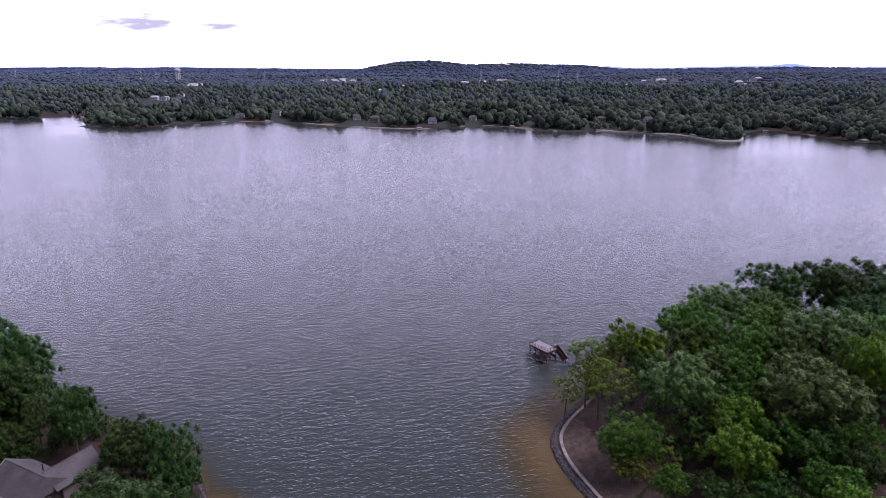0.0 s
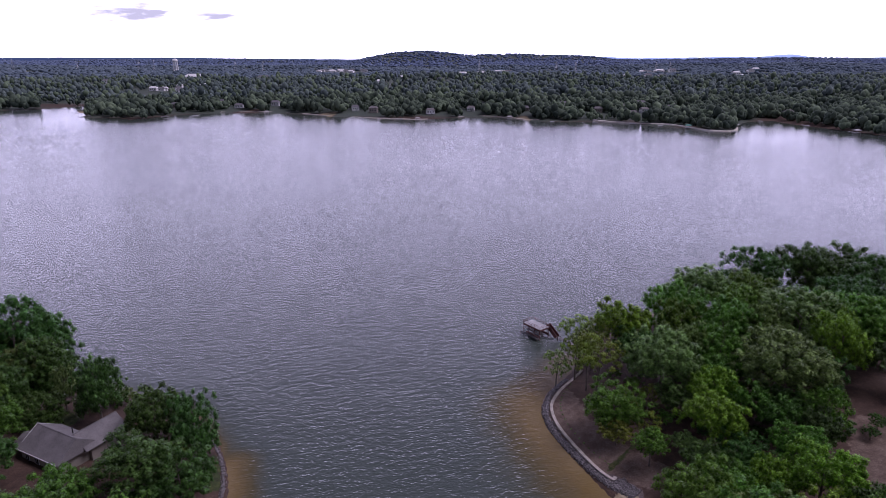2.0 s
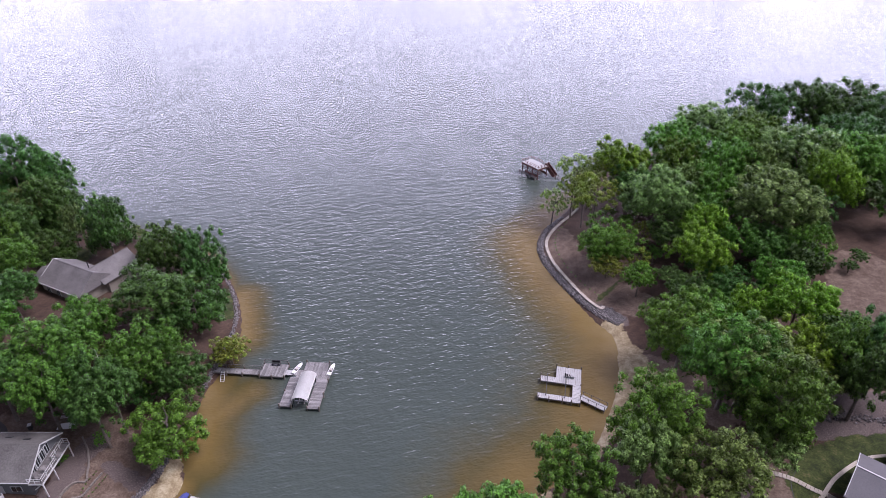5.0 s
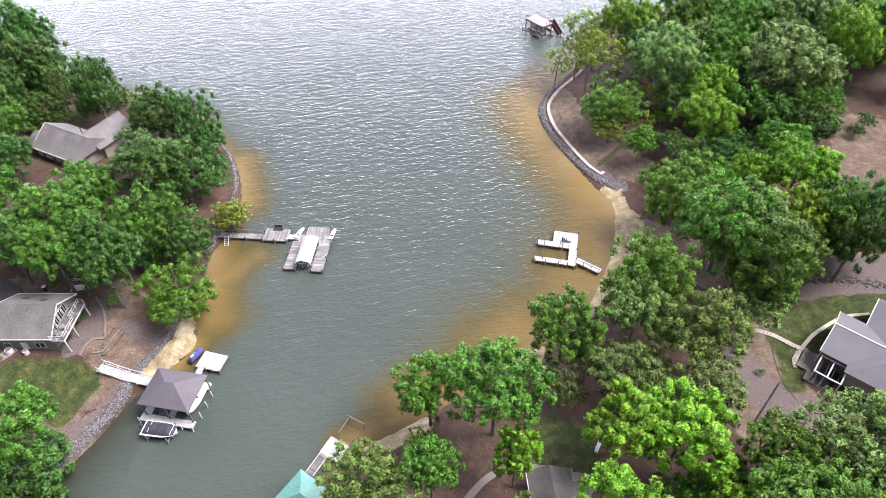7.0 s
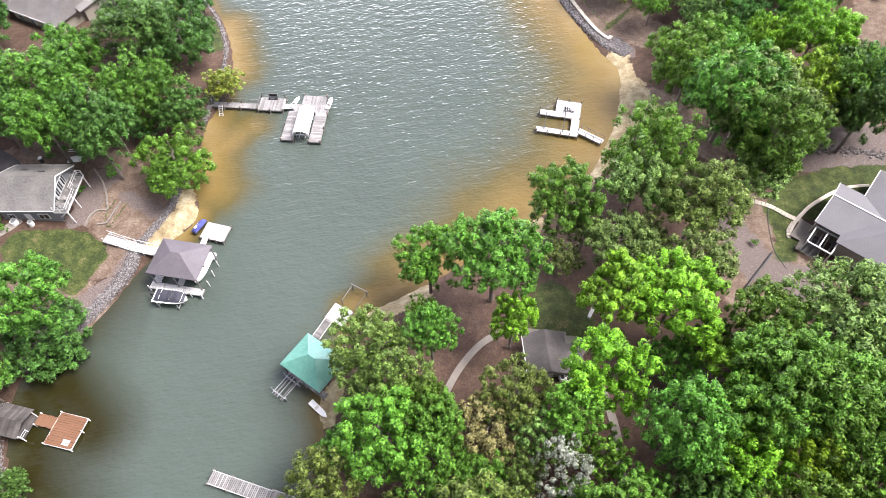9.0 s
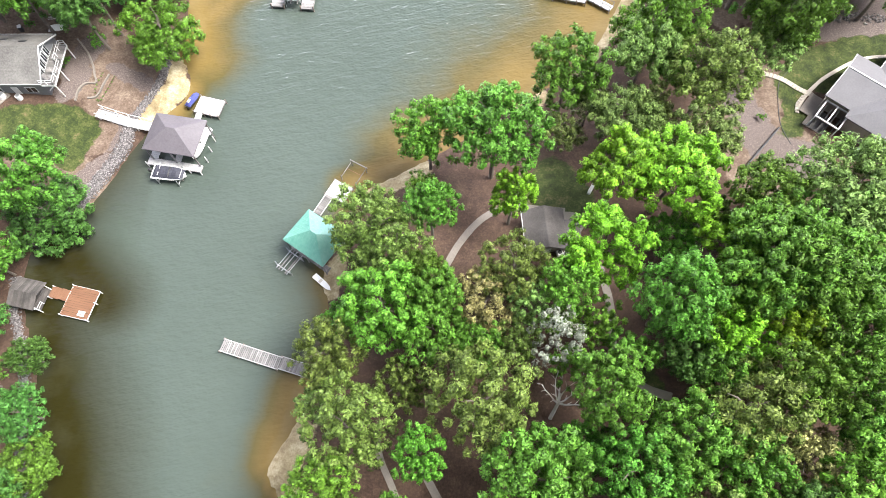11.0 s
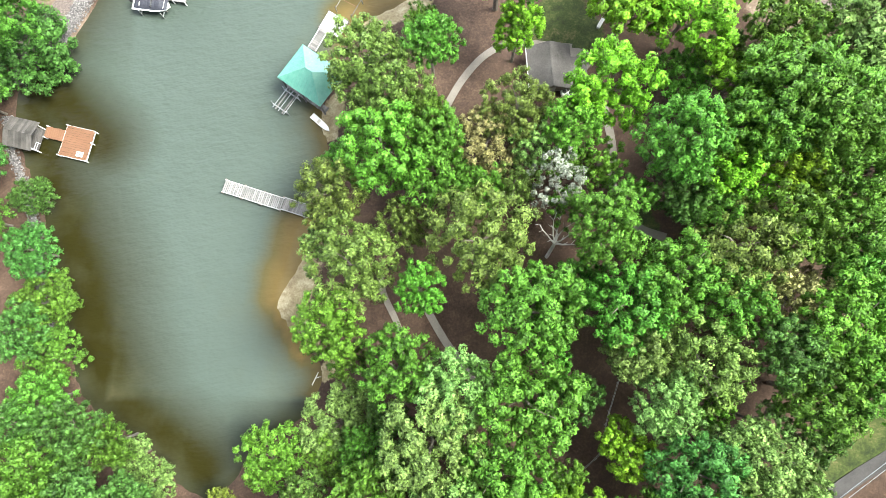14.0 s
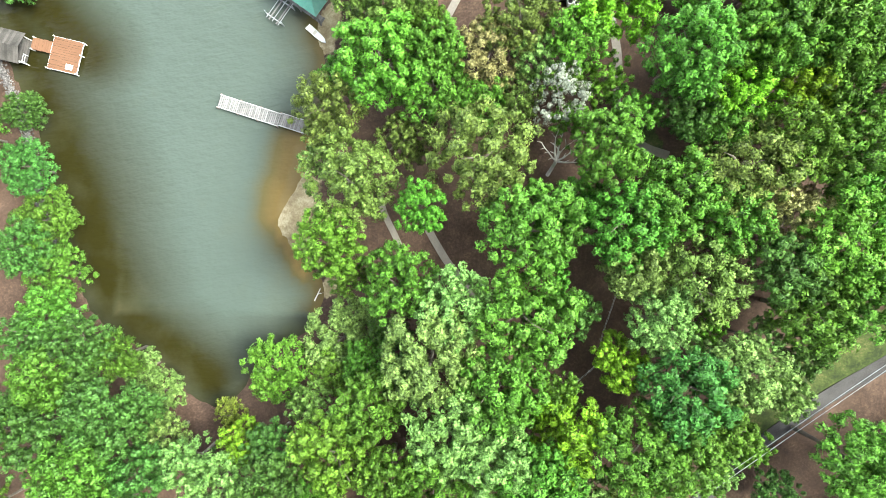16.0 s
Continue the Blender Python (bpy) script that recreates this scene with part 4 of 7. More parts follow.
    for k in range(11):
        part("step", one_box((3.8 + 0.4 * k, 0.02 * k, 1.2 + 0.1 * k), (0.36, 1.4, 0.12), 0, 0.01), WHITE_DECK, ramp)
    for sy in (-0.75, 0.75):
        part("stringer", one_box((5.8, sy, 1.62), (4.5, 0.08, 0.24), 0, 0.01, (0, -14)), WHITE_PAINT, ramp)
        part("handrail", one_box((1.6, sy, 2.0), (4.0, 0.08, 0.07), 0, 0.01), WHITE_PAINT, ramp)
        part("handrail", one_box((5.7, sy, 2.5), (4.4, 0.08, 0.07), 0, 0.01, (0, -14)), WHITE_PAINT, ramp)
        for k in range(5):
            part("post", one_box((-0.2 + 1.9 * k, sy, 0.95 + 0.3 * max(0, k - 1)), (0.1, 0.1, 2.1), 0, 0.01), WHITE_PAINT, ramp)


# the red deck in the west corner of the cove, with its plank-roofed shelter
def red_dock():
    dock = thing("red_dock", "red-brown decked swim platform with a narrow bridge", "dock", -48.7, 24.75, 0, -13.0)
    planks(dock, -1.95, 1.95, -2.1, 2.1, 0.62, RED_WOOD, 0.3, "y", 31)
    rim(dock, -1.95, 1.95, -2.1, 2.1, 0.62, WHITE_PAINT, 0.18, 0.07)
    planks(dock, -4.6, -1.97, -0.2, 1.35, 0.62, RED_WOOD, 0.28, "x", 32)
    piles(dock, [(-1.9, -2.1), (1.9, -2.1), (2.0, 0.4), (2.0, 2.0), (-1.9, 2.1), (-4.4, -0.2), (-4.4, 1.35)], 0.95, 0.09, WHITE_PAINT)
    step = thing("boarding_ladder", "white boarding ladder lying on the red deck", "ladder", -48.6, 23.3, 0.68, -13)
    for k in range(6):
        part("rung", one_box((0.17 * k, 0, 0.03), (0.08, 0.7, 0.05), 0, 0.01), WHITE_PAINT, step)
    for sy in (-0.33, 0.33):
        part("rail", one_box((0.42, sy, 0.03), (1.0, 0.05, 0.05), 0, 0.01), WHITE_PAINT, step)
    hut = thing("dock_shelter", "open dock shelter with a weathered plank gable roof", "shelter", -55.0, 25.5, 0, -13.0)
    for side in (-1, 1):
        for k in range(11):
            x = -1.95 + 3.9 * (k + 0.5) / 11
            part("roof_board", one_box((x, side * 0.98, 2.75), (0.33, 2.15, 0.05), 0, 0.01, (side * -22, 0)), DARK_WOOD, hut)
    planks(hut, -1.7, 1.7, -1.6, 1.6, 0.6, DARK_WOOD, 0.3, "x", 33)
    for sx in (-1.65, 1.65):
        for sy in (-1.55, 1.55):
            part("post", one_box((sx, sy, 0.4), (0.12, 0.12, 4.0), 0, 0.01), WHITE_PAINT, hut)
    railing(hut, [(-1.6, -1.55), (1.6, -1.55)], 0.6, 0.9, WHITE_PAINT, 0.8)
    railing(hut, [(1.65, -1.5), (1.65, -0.5)], 0.6, 0.9, WHITE_PAINT, 0.8)


# the plain pier of the east bank
def old_pier():
    pier = thing("old_pier", "bleached grey plank pier with pale edge boards", "dock", -28.9, 19.0, 0, -17.6)
    planks(pier, 0.0, 8.2, -0.78, 0.78, 0.6, PALE_WOOD, 0.24, "x", 41, 0.055)
    planks(pier, 8.25, 12.0, -0.62, 0.94, 0.63, GREY_WOOD, 0.24, "x", 42)
    for sy in (-0.82, 0.82):
        part("edge_board", one_box((4.1, sy, 0.60), (8.3, 0.1, 0.2), 0, 0.01), WHITE_DECK, pier)
        part("edge_board", one_box((10.1, sy + 0.14, 0.63), (3.7, 0.1, 0.2), 0, 0.01), WHITE_DECK, pier)
    piles(pier, [(0.05, -0.9), (0.05, 0.9), (2.7, -0.9), (2.7, 0.9), (5.4, -0.9), (5.4, 0.9), (8.1, -0.9), (8.1, 0.95), (11.5, -0.8), (11.5, 1.05)], 0.72, 0.1)


# the green-roofed boathouse of the east bank
def green_boathouse():
    house = thing("boathouse", "boathouse with a sea-green ribbed metal hip roof", "boathouse", -17.05, 32.8, 0, -35.0)
    part("roof", hip_roof(bmesh.new(), 6.9, 5.5, 1.0, 1.75, 4.0, 0.0, 0.1), GREEN_ROOF, house, "sea-green metal roof")
    # standing seams on each slope
    for k in range(15):
        x = -3.3 + 6.6 * k / 14
        run = min(1.0, (3.45 - abs(x)) / 2.95)
        if run < 0.12:
            continue
        for side in (-1, 1):
            a = (x, side * 2.75, 4.02)
            b = (x, side * 2.75 * (1 - run), 4.02 + 1.75 * run)
            part("seam", one_tube(a, b, 0.022, 0.022, 4), GREEN_ROOF, house)
    for k in range(11):
        y = -2.6 + 5.2 * k / 10
        run = 1 - abs(y) / 2.75
        if run < 0.12:
            continue
        for side in (-1, 1):
            part("seam", one_tube((side * 3.45, y, 4.02), (side * (3.45 - 2.95 * run), y, 4.02 + 1.75 * run), 0.022, 0.022, 4), GREEN_ROOF, house)
    for sx, sy in ((-3.2, -2.5), (0, -2.5), (3.2, -2.5), (-3.2, 2.5), (0, 2.5), (3.2, 2.5)):
        part("post", one_tube((sx, sy, -2.4), (sx, sy, 3.95), 0.11, 0.1, 10), GREY_WOOD, house)
    for sy in (-2.5, 2.5):
        part("beam", one_box((0, sy, 3.85), (6.6, 0.12, 0.22), 0, 0.02), GREY_WOOD, house)
    planks(house, -3.3, 3.3, -2.5, -1.6, 0.66, GREY_WOOD, 0.3, "x", 51)
    planks(house, -3.3, 3.3, 1.6, 2.7, 0.66, WHITE_DECK, 0.3, "x", 52)
    lift = boat_lift(-21.1, 30.6, 55, 3.4, 2.0, 0.45, "empty galvanised boat lift beside the green boathouse")
    for sy in (-0.9, 0.0, 0.9):
        part("carriage_beam", one_box((0, sy, 0.75), (3.4, 0.1, 0.1), 0, 0.02), GALVANISED, lift)
    deck = thing("white_dock", "small square white dock beside the sandy beach", "dock", -15.0, 41.55, 0, -29.0)
    planks(deck, -1.5, 1.6, -1.35, 1.35, 0.66, WHITE_DECK, 0.32, "x", 53)
    rim(deck, -1.5, 1.6, -1.35, 1.35, 0.66, GREY_WOOD)
    piles(deck, [(-1.5, -1.35), (1.6, -1.35), (1.6, 1.35), (-1.5, 1.35)], 0.95, 0.08)
    planks(deck, -1.3, -0.1, -4.6, -1.4, 0.64, GREY_WOOD, 0.3, "y", 54)
    for sx in (-1.3, -0.1):
        part("rail", one_box((sx, -3.0, 0.8), (0.07, 3.2, 0.07), 0, 0.01), WHITE_PAINT, deck)
    frame_thing = thing("mooring_frame", "weathered pipe mooring frame in the shallows", "mooring frame", -12.9, 44.3, 0, -29.0)
    for sx in (-1.25, 1.25):
        for sy in (-1.4, 1.35):
            part("post", one_tube((sx, sy, -1.0), (sx, sy, 1.5), 0.07), GREY_WOOD, frame_thing)
        part("rail", one_tube((sx, -1.4, 1.1), (sx, 1.35, 1.2), 0.05), GREY_WOOD, frame_thing)
    part("head_beam", one_box((0, 1.4, 1.45), (3.0, 0.16, 0.12), 0, 0.02), GREY_WOOD, frame_thing)
    part("cross_bar", one_tube((-1.25, 0.1, 1.1), (1.25, 0.1, 1.1), 0.04), RUST_STEEL, frame_thing)
    canoe = thing("canoe", "white canoe pulled up beside the green boathouse", "canoe", -16.4, 27.6, 0.55, -42)
    part("hull", hull(bmesh.new(), 3.2, 0.8, 0.35), GELCOAT, canoe)
    part("seat", one_box((-0.3, 0, 0.05), (0.4, 0.6, 0.05), 0, 0.01), BEIGE_VINYL, canoe)


# the two-storey boathouse off the point
def point_boathouse():
    house = thing("boathouse", "two-level open boathouse with a pale sun deck and a red-brown stair", "boathouse", 27.7, 171.4, 0, -53.0)
    # pale boarded sun deck on a thick frame
    part("deck", one_box((0, 0, 3.34), (6.9, 3.9, 0.16), 0, 0.02), WHITE_DECK, house, "pale lilac-grey boarded sun deck")
    planks(house, -3.4, 3.4, -1.9, 1.9, 3.46, WHITE_DECK, 0.34, "x", 61)
    rim(house, -3.5, 3.5, -2.0, 2.0, 3.3, RED_PLANK, 0.42, 0.14)
    for sx in (-3.3, -1.1, 1.1, 3.3):
        for sy in (-1.85, 1.85):
            part("post", one_tube((sx, sy, -2.6), (sx, sy, 3.2), 0.15, 0.14, 8), RED_PLANK, house, "red-brown stained post")
        part("crossbeam", one_box((sx, 0, 2.95), (0.16, 3.9, 0.3), 0, 0.02), RED_PLANK, house)
    for sx in (-3.3, 3.3):
        part("brace", one_tube((sx, -1.8, 1.2), (sx, 0.2, 2.9), 0.07, 0.07, 6), RED_PLANK, house)
    railing(house, [(2.3, 1.95), (-3.45, 1.95), (-3.45, -1.95), (3.45, -1.95), (3.45, 1.95)], 3.4, 1.0, RED_PLANK, 1.15)
    planks(house, -3.5, 3.5, -3.1, -2.05, 0.7, GREY_WOOD, 0.3, "x", 62)
    planks(house, -3.5, 6.4, 2.05, 3.2, 0.7, GREY_WOOD, 0.3, "x", 63)
    part("bench", one_box((-2.2, 2.75, 0.98), (1.8, 0.5, 0.5), 0, 0.03), WHITE_PAINT, house, "white dock box")
    # the low boarded sides of the slip and its mid rails
    for sy in (-1.95, 1.95):
        part("side_board", one_box((0.6, sy, 0.95), (5.4, 0.08, 0.7), 0, 0.01), RED_PLANK, house)
        part("mid_rail", one_box((0, sy, 2.1), (6.6, 0.09, 0.14), 0, 0.01), RED_PLANK, house)
    part("lift_beam", one_box((0, -1.5, 2.3), (6.4, 0.18, 0.22), 0, 0.02), GALVANISED, house)
    part("lift_beam", one_box((0, 1.5, 2.3), (6.4, 0.18, 0.22), 0, 0.02), GALVANISED, house)
    for k in range(14):
        part("stair_tread", one_box((2.5 + 0.28 * k, 2.55, 3.3 - 0.185 * k), (0.32, 1.1, 0.06), 0, 0.01), RED_PLANK, house)
    for sy in (2.0, 3.1):
        part("stair_side", one_box((4.3, sy, 2.35), (4.75, 0.12, 1.25), 0, 0.02, (0, 33.5)), RED_PLANK, house, "red-brown boarded stair side")
    planks(house, 6.4, 15.0, 2.4, 3.6, 0.72, GREY_WOOD, 0.3, "x", 64)
    piles(house, [(6.6, 2.4), (6.6, 3.6), (9.0, 2.4), (9.0, 3.6), (11.6, 2.4), (11.6, 3.6), (-3.4, 3.1), (0, 3.1), (-3.4, -3.0), (3.4, -3.0)], 1.3, 0.1)
    covered_boat(27.7, 171.4, 1.2, -53, 5.6, 2.1, WHITE_CANVAS, "white motorboat hoisted under the sun deck")


west_dock()
east_dock()
west_boathouse()
red_dock()
old_pier()
green_boathouse()
point_boathouse()
# ---- houses ----
def window(parent, x, y, z, wide, high, face, material=None):
    """A framed window; face is the way that it looks: the sides' names are those of the house's own plan."""
    turn = {"s": 0, "n": 180, "e": 90, "w": -90}[face]
    out = {"s": (0, -1), "n": (0, 1), "e": (1, 0), "w": (-1, 0)}[face]
    frame_part = part("window", one_box((x + out[0] * 0.03, y + out[1] * 0.03, z), (wide + 0.2, 0.08, high + 0.2), turn, 0.01), material or WHITE_PAINT, parent, "white window frame")
    pane = part("pane", one_box((x + out[0] * 0.07, y + out[1] * 0.07, z), (wide, 0.03, high), turn, 0.0), GLASS, frame_part)
    part("mullion", one_box((x + out[0] * 0.1, y + out[1] * 0.1, z), (0.05, 0.03, high), turn), WHITE_PAINT, frame_part)
    return frame_part


def shingle_rows(parent, lx, ly, rise, z, material, over=0.0, step=0.55):
    """Courses of shingles as thin overlapping strips on both slopes of a gable along x."""
    hy = ly / 2 + over
    slope = math.atan2(rise, hy)
    run = math.hypot(rise, hy)
    n = int(run / step)
    for side in (-1, 1):
        for k in range(n):
            s = (k + 0.5) / n
            part("shingle_course", one_box((0, side * hy * (1 - s), z + rise * s + 0.035), (lx + 2 * over, run / n + 0.05, 0.035), 0, 0.0,
                                           (-side * math.degrees(slope) + side * 1.5, 0)), material, parent)


def gable_fill(bm, x, ly, rise, z, thick=0.16):
    pts = [(x, -ly / 2, z), (x, ly / 2, z), (x, 0, z + rise)]
    a = [bm.verts.new((p[0] - thick / 2, p[1], p[2])) for p in pts]
    b = [bm.verts.new((p[0] + thick / 2, p[1], p[2])) for p in pts]
    bm.faces.new(a)
    bm.faces.new(b[::-1])
    for i in range(3):
        j = (i + 1) % 3
        bm.faces.new((a[i], b[i], b[j], a[j]))
    bmesh.ops.recalc_face_normals(bm, faces=bm.faces)
    return bm


def cabin():
    base = 2.3
    h = thing("lake_cabin", "grey lake cabin with a weathered shingle roof and a white-railed deck", "house", -63.4, 61.2, base, 0.0)
    lx, ly, eave, rise = 8.6, 8.4, 3.3, 2.7
    part("wall", one_box((0, 0, eave / 2), (lx, ly, eave), 0, 0.03), GREY_SIDING, h, "grey lap siding")
    part("gable_wall", gable_fill(bmesh.new(), lx / 2 - 0.08, ly, rise, eave), GREY_SIDING, h)
    part("gable_wall", gable_fill(bmesh.new(), -lx / 2 + 0.08, ly, rise, eave), GREY_SIDING, h)
    roof = part("roof", hip_roof(bmesh.new(), lx, ly, lx + 0.7, rise, eave, 0.35, 0.16), SHAKE, h, "weathered grey shingle roof")
    shingle_rows(roof, lx, ly, rise, eave, SHAKE, 0.35)
    for side in (-1, 1):
        part("gutter", one_box((0, side * (ly / 2 + 0.42), eave - 0.04), (lx + 0.7, 0.14, 0.16), 0, 0.02), WHITE_PAINT, h, "white gutter")
        for sx in (-1, 1):
            part("barge_board", one_box((sx * (lx / 2 + 0.36), side * (ly / 4 + 0.18), eave + rise / 2 - 0.02), (0.08, math.hypot(ly / 2 + 0.35, rise), 0.22), 0, 0.01,
                                        (-side * math.degrees(math.atan2(rise, ly / 2 + 0.35)), 0)), WHITE_PAINT, h)
    for k, y in enumerate((-2.6, -1.4, -0.2, 1.0)):
        window(h, lx / 2, y, 3.2 + (0.7 if k in (1, 2, 3) else 0.0), 0.8, 1.5, "e")
    window(h, 2.1, -ly / 2, 1.5, 1.4, 1.0, "s")
    window(h, -2.8, -ly / 2, 1.5, 0.8, 0.9, "s")
    part("door", one_box((-0.3, -ly / 2 - 0.03, 1.05), (0.95, 0.08, 2.05), 0, 0.01), WHITE_PAINT, h, "white door")
    deck_z = 2.9
    planks(h, lx / 2 + 0.05, lx / 2 + 2.1, -4.5, 3.0, deck_z, GREY_WOOD, 0.3, "y", 71)
    rim(h, lx / 2 + 0.05, lx / 2 + 2.1, -4.5, 3.0, deck_z, WHITE_PAINT, 0.3)
    railing(h, [(lx / 2 + 0.1, -4.45), (lx / 2 + 2.05, -4.45), (lx / 2 + 2.05, -0.4), (lx / 2 + 1.3, -0.4), (lx / 2 + 1.3, 2.95), (lx / 2 + 2.05, 2.95)], deck_z, 1.0, WHITE_PAINT, 1.3)
    for y in (-4.3, -1.5, 2.8):
        part("deck_post", one_box((lx / 2 + 1.95, y, deck_z / 2 - 0.4), (0.16, 0.16, deck_z + 0.6), 0, 0.01), WHITE_PAINT, h)
    part("deck_brace", one_box((lx / 2 + 1.2, -4.4, 2.1), (1.6, 0.12, 0.14), 0, 0.01, (0, -42)), WHITE_PAINT, h)
    for x, y in ((1.4, 1.8), (-1.9, 2.6)):
        part("skylight", one_box((x, y, eave + rise * (1 - y / (ly / 2)) + 0.2), (0.9, 0.6, 0.12), 0, 0.02, (math.degrees(-math.atan2(rise, ly / 2)), 0)), DARK_TRIM, h)
    for i, (x, y) in enumerate(((-59.0, 57.6), (-58.2, 58.9))):
        chair = thing("deck_armchair", "grey wooden armchair on the cabin deck", "chair", x + 0.9, y, base + deck_z + 0.03, 60 + 40 * i, "chairs on the cabin deck")
        part("seat", one_box((0, 0, 0.38), (0.6, 0.6, 0.06), 0, 0.02), GREY_WOOD, chair)
        part("backrest", one_box((0, 0.3, 0.75), (0.6, 0.06, 0.75), 0, 0.02, (-14, 0)), GREY_WOOD, chair)
        for sx in (-0.28, 0.28):
            part("arm", one_box((sx, 0, 0.6), (0.1, 0.6, 0.04), 0, 0.01), GREY_WOOD, chair)
            part("leg", one_box((sx, -0.25, 0.2), (0.06, 0.06, 0.4), 0, 0.005), GREY_WOOD, chair)
    for i, (x, y, r) in enumerate(((-65.9, 56.2, 0.55), (-63.4, 56.1, 0.42))):
        drum = thing("tank", "round white water tank against the cabin wall", "tank", x, y, height_at(x, y) - 0.02, 0, "tanks by the cabin")
        part("drum", one_tube((0, 0, 0), (0, 0, 0.8), r, r * 0.97, 16), WHITE_PAINT, drum)
        part("lid", one_tube((0, 0, 0.8), (0, 0, 0.87), r * 0.8, r * 0.7, 16), GALVANISED, drum)
    # the things behind the cabin, by the drive
    skiff = thing("upturned_boat", "upturned white dinghy behind the cabin", "boat", -60.6, 69.2, height_at(-60.6, 69.2) + 0.5, 8)
    part("hull", mound(bmesh.new(), 2.8, 1.3, 0.5, -0.1, 10, 8), GELCOAT, skiff)
    part("keel", one_box((0, 0, 0.4), (2.2, 0.06, 0.06), 0, 0.01), GELCOAT, skiff)
    trailer = thing("boat_trailer", "white boat trailer parked behind the cabin", "trailer", -60.5, 71.4, height_at(-60.5, 71.4), 4)
    part("frame", one_box((0, 0, 0.5), (4.2, 0.14, 0.12), 0, 0.02), WHITE_PAINT, trailer)
    part("axle", one_box((-0.6, 0, 0.4), (0.1, 1.7, 0.1), 0, 0.01), GALVANISED, trailer)
    for sy in (-0.85, 0.85):
        part("wheel", one_tube((-0.6, sy - 0.1, 0.33), (-0.6, sy + 0.1, 0.33), 0.33, 0.33, 14), DARK_TRIM, trailer)
        part("side_rail", one_box((-0.4, sy * 0.6, 0.62), (3.2, 0.08, 0.1), 0, 0.01), WHITE_PAINT, trailer)
    bin_thing = thing("wheelie_bin", "dark wheeled bin by the drive", "bin", -66.0, 68.6, height_at(-66.0, 68.6), 20)
    part("body", one_box((0, 0, 0.5), (0.55, 0.65, 1.0), 0, 0.05), DARK_TRIM, bin_thing)
    part("lid", one_box((0, 0, 1.03), (0.58, 0.7, 0.07), 0, 0.02), WHITE_PAINT, bin_thing)


def east_house():
    base = 4.0
    h = thing("lake_house", "large lake house with a pale grey roof and porch", "house", 66.3, 52.6, base, 48.8)
    eave = 3.4
    part("wall", one_box((0, 0, eave / 2 - 0.3), (17.0, 10.2, eave + 0.6), 0, 0.03), TAN_SIDING, h)
    roof = part("roof", hip_roof(bmesh.new(), 17.0, 10.2, 8.0, 2.6, eave, 0.5, 0.18), PALE_SHINGLE, h, "pale grey shingle roof")
    part("wall", one_box((-2.6, 7.0, eave / 2 - 0.4), (8.2, 4.0, eave + 0.4), 0, 0.03), TAN_SIDING, h)
    bm = hip_roof(bmesh.new(), 9.0, 9.0, 9.6, 1.75, eave - 0.1, 0.35, 0.16)
    bmesh.ops.transform(bm, matrix=pose(-2.6, 4.6, 0.06, 0, 0, 90), verts=bm.verts)
    wing = part("roof", bm, PALE_SHINGLE, h, "pale grey gable roof of the wing")
    part("ridge_cap", one_box((-2.6, 4.8, eave + 1.74), (0.22, 9.4, 0.06), 0, 0.01), WHITE_PAINT, h)
    part("barge_board", one_box((-0.3, 9.35, eave + 0.85), (5.1, 0.1, 0.24), 0, 0.01, (0, 20)), WHITE_PAINT, h)
    part("barge_board", one_box((-4.9, 9.35, eave + 0.85), (5.1, 0.1, 0.24), 0, 0.01, (0, -20)), WHITE_PAINT, h)
    part("eave_board", one_box((3.9, 5.65, eave - 0.05), (10.0, 0.12, 0.2), 0, 0.01), WHITE_PAINT, h)
    window(h, -2.6, 9.0, 1.9, 2.2, 1.4, "n")
    window(h, 4.5, 5.1, 1.9, 1.6, 1.4, "n")
    window(h, 7.5, 5.1, 1.9, 1.2, 1.4, "n")
    part("vent_pipe", one_tube((1.5, 1.2, eave + 1.6), (1.5, 1.2, eave + 2.6), 0.09, 0.09, 8), DARK_TRIM, h)
    part("vent_pipe", one_tube((3.6, -1.0, eave + 1.8), (3.6, -1.0, eave + 2.6), 0.07, 0.07, 8), DARK_TRIM, h)
    porch = part("porch", one_box((-8.9, 6.9, 0.1), (3.6, 3.6, 0.2), 0, 0.02), GREY_WOOD, h, "open porch with white beams")
    for sx in (-10.6, -7.2):
        for sy in (5.2, 8.7):
            part("post", one_box((sx, sy, 1.2), (0.16, 0.16, 2.4), 0, 0.01), WHITE_PAINT, porch)
        part("beam", one_box((sx, 6.95, 2.45), (0.18, 3.7, 0.2), 0, 0.01), WHITE_PAINT, porch)
    for sy in (5.2, 7.0, 8.7):
        part("beam", one_box((-8.9, sy, 2.48), (3.6, 0.18, 0.2), 0, 0.01), WHITE_PAINT, porch)
    # dark sheets added across the porch stand in for its shaded interior
    for k in range(4):
        part("dark_sheet", one_box((-8.9, 5.6 + 0.9 * k, 1.3), (3.3, 0.05, 1.9), 0, 0.0), DARK_TRIM, porch)
    pad = thing("patio", "flagged concrete patio beside the house", "patio", 55.0, 53.6, height_at(55.0, 53.6) + 0.12, 48.8)
    part("slab", one_box((-0.3, 0.6, 0.0), (4.0, 2.2, 0.12), 0, 0.03), CONCRETE, pad)
    part("slab", one_box((-2.2, -1.4, 0.0), (3.8, 3.2, 0.1), 0, 0.03), CONCRETE, pad)


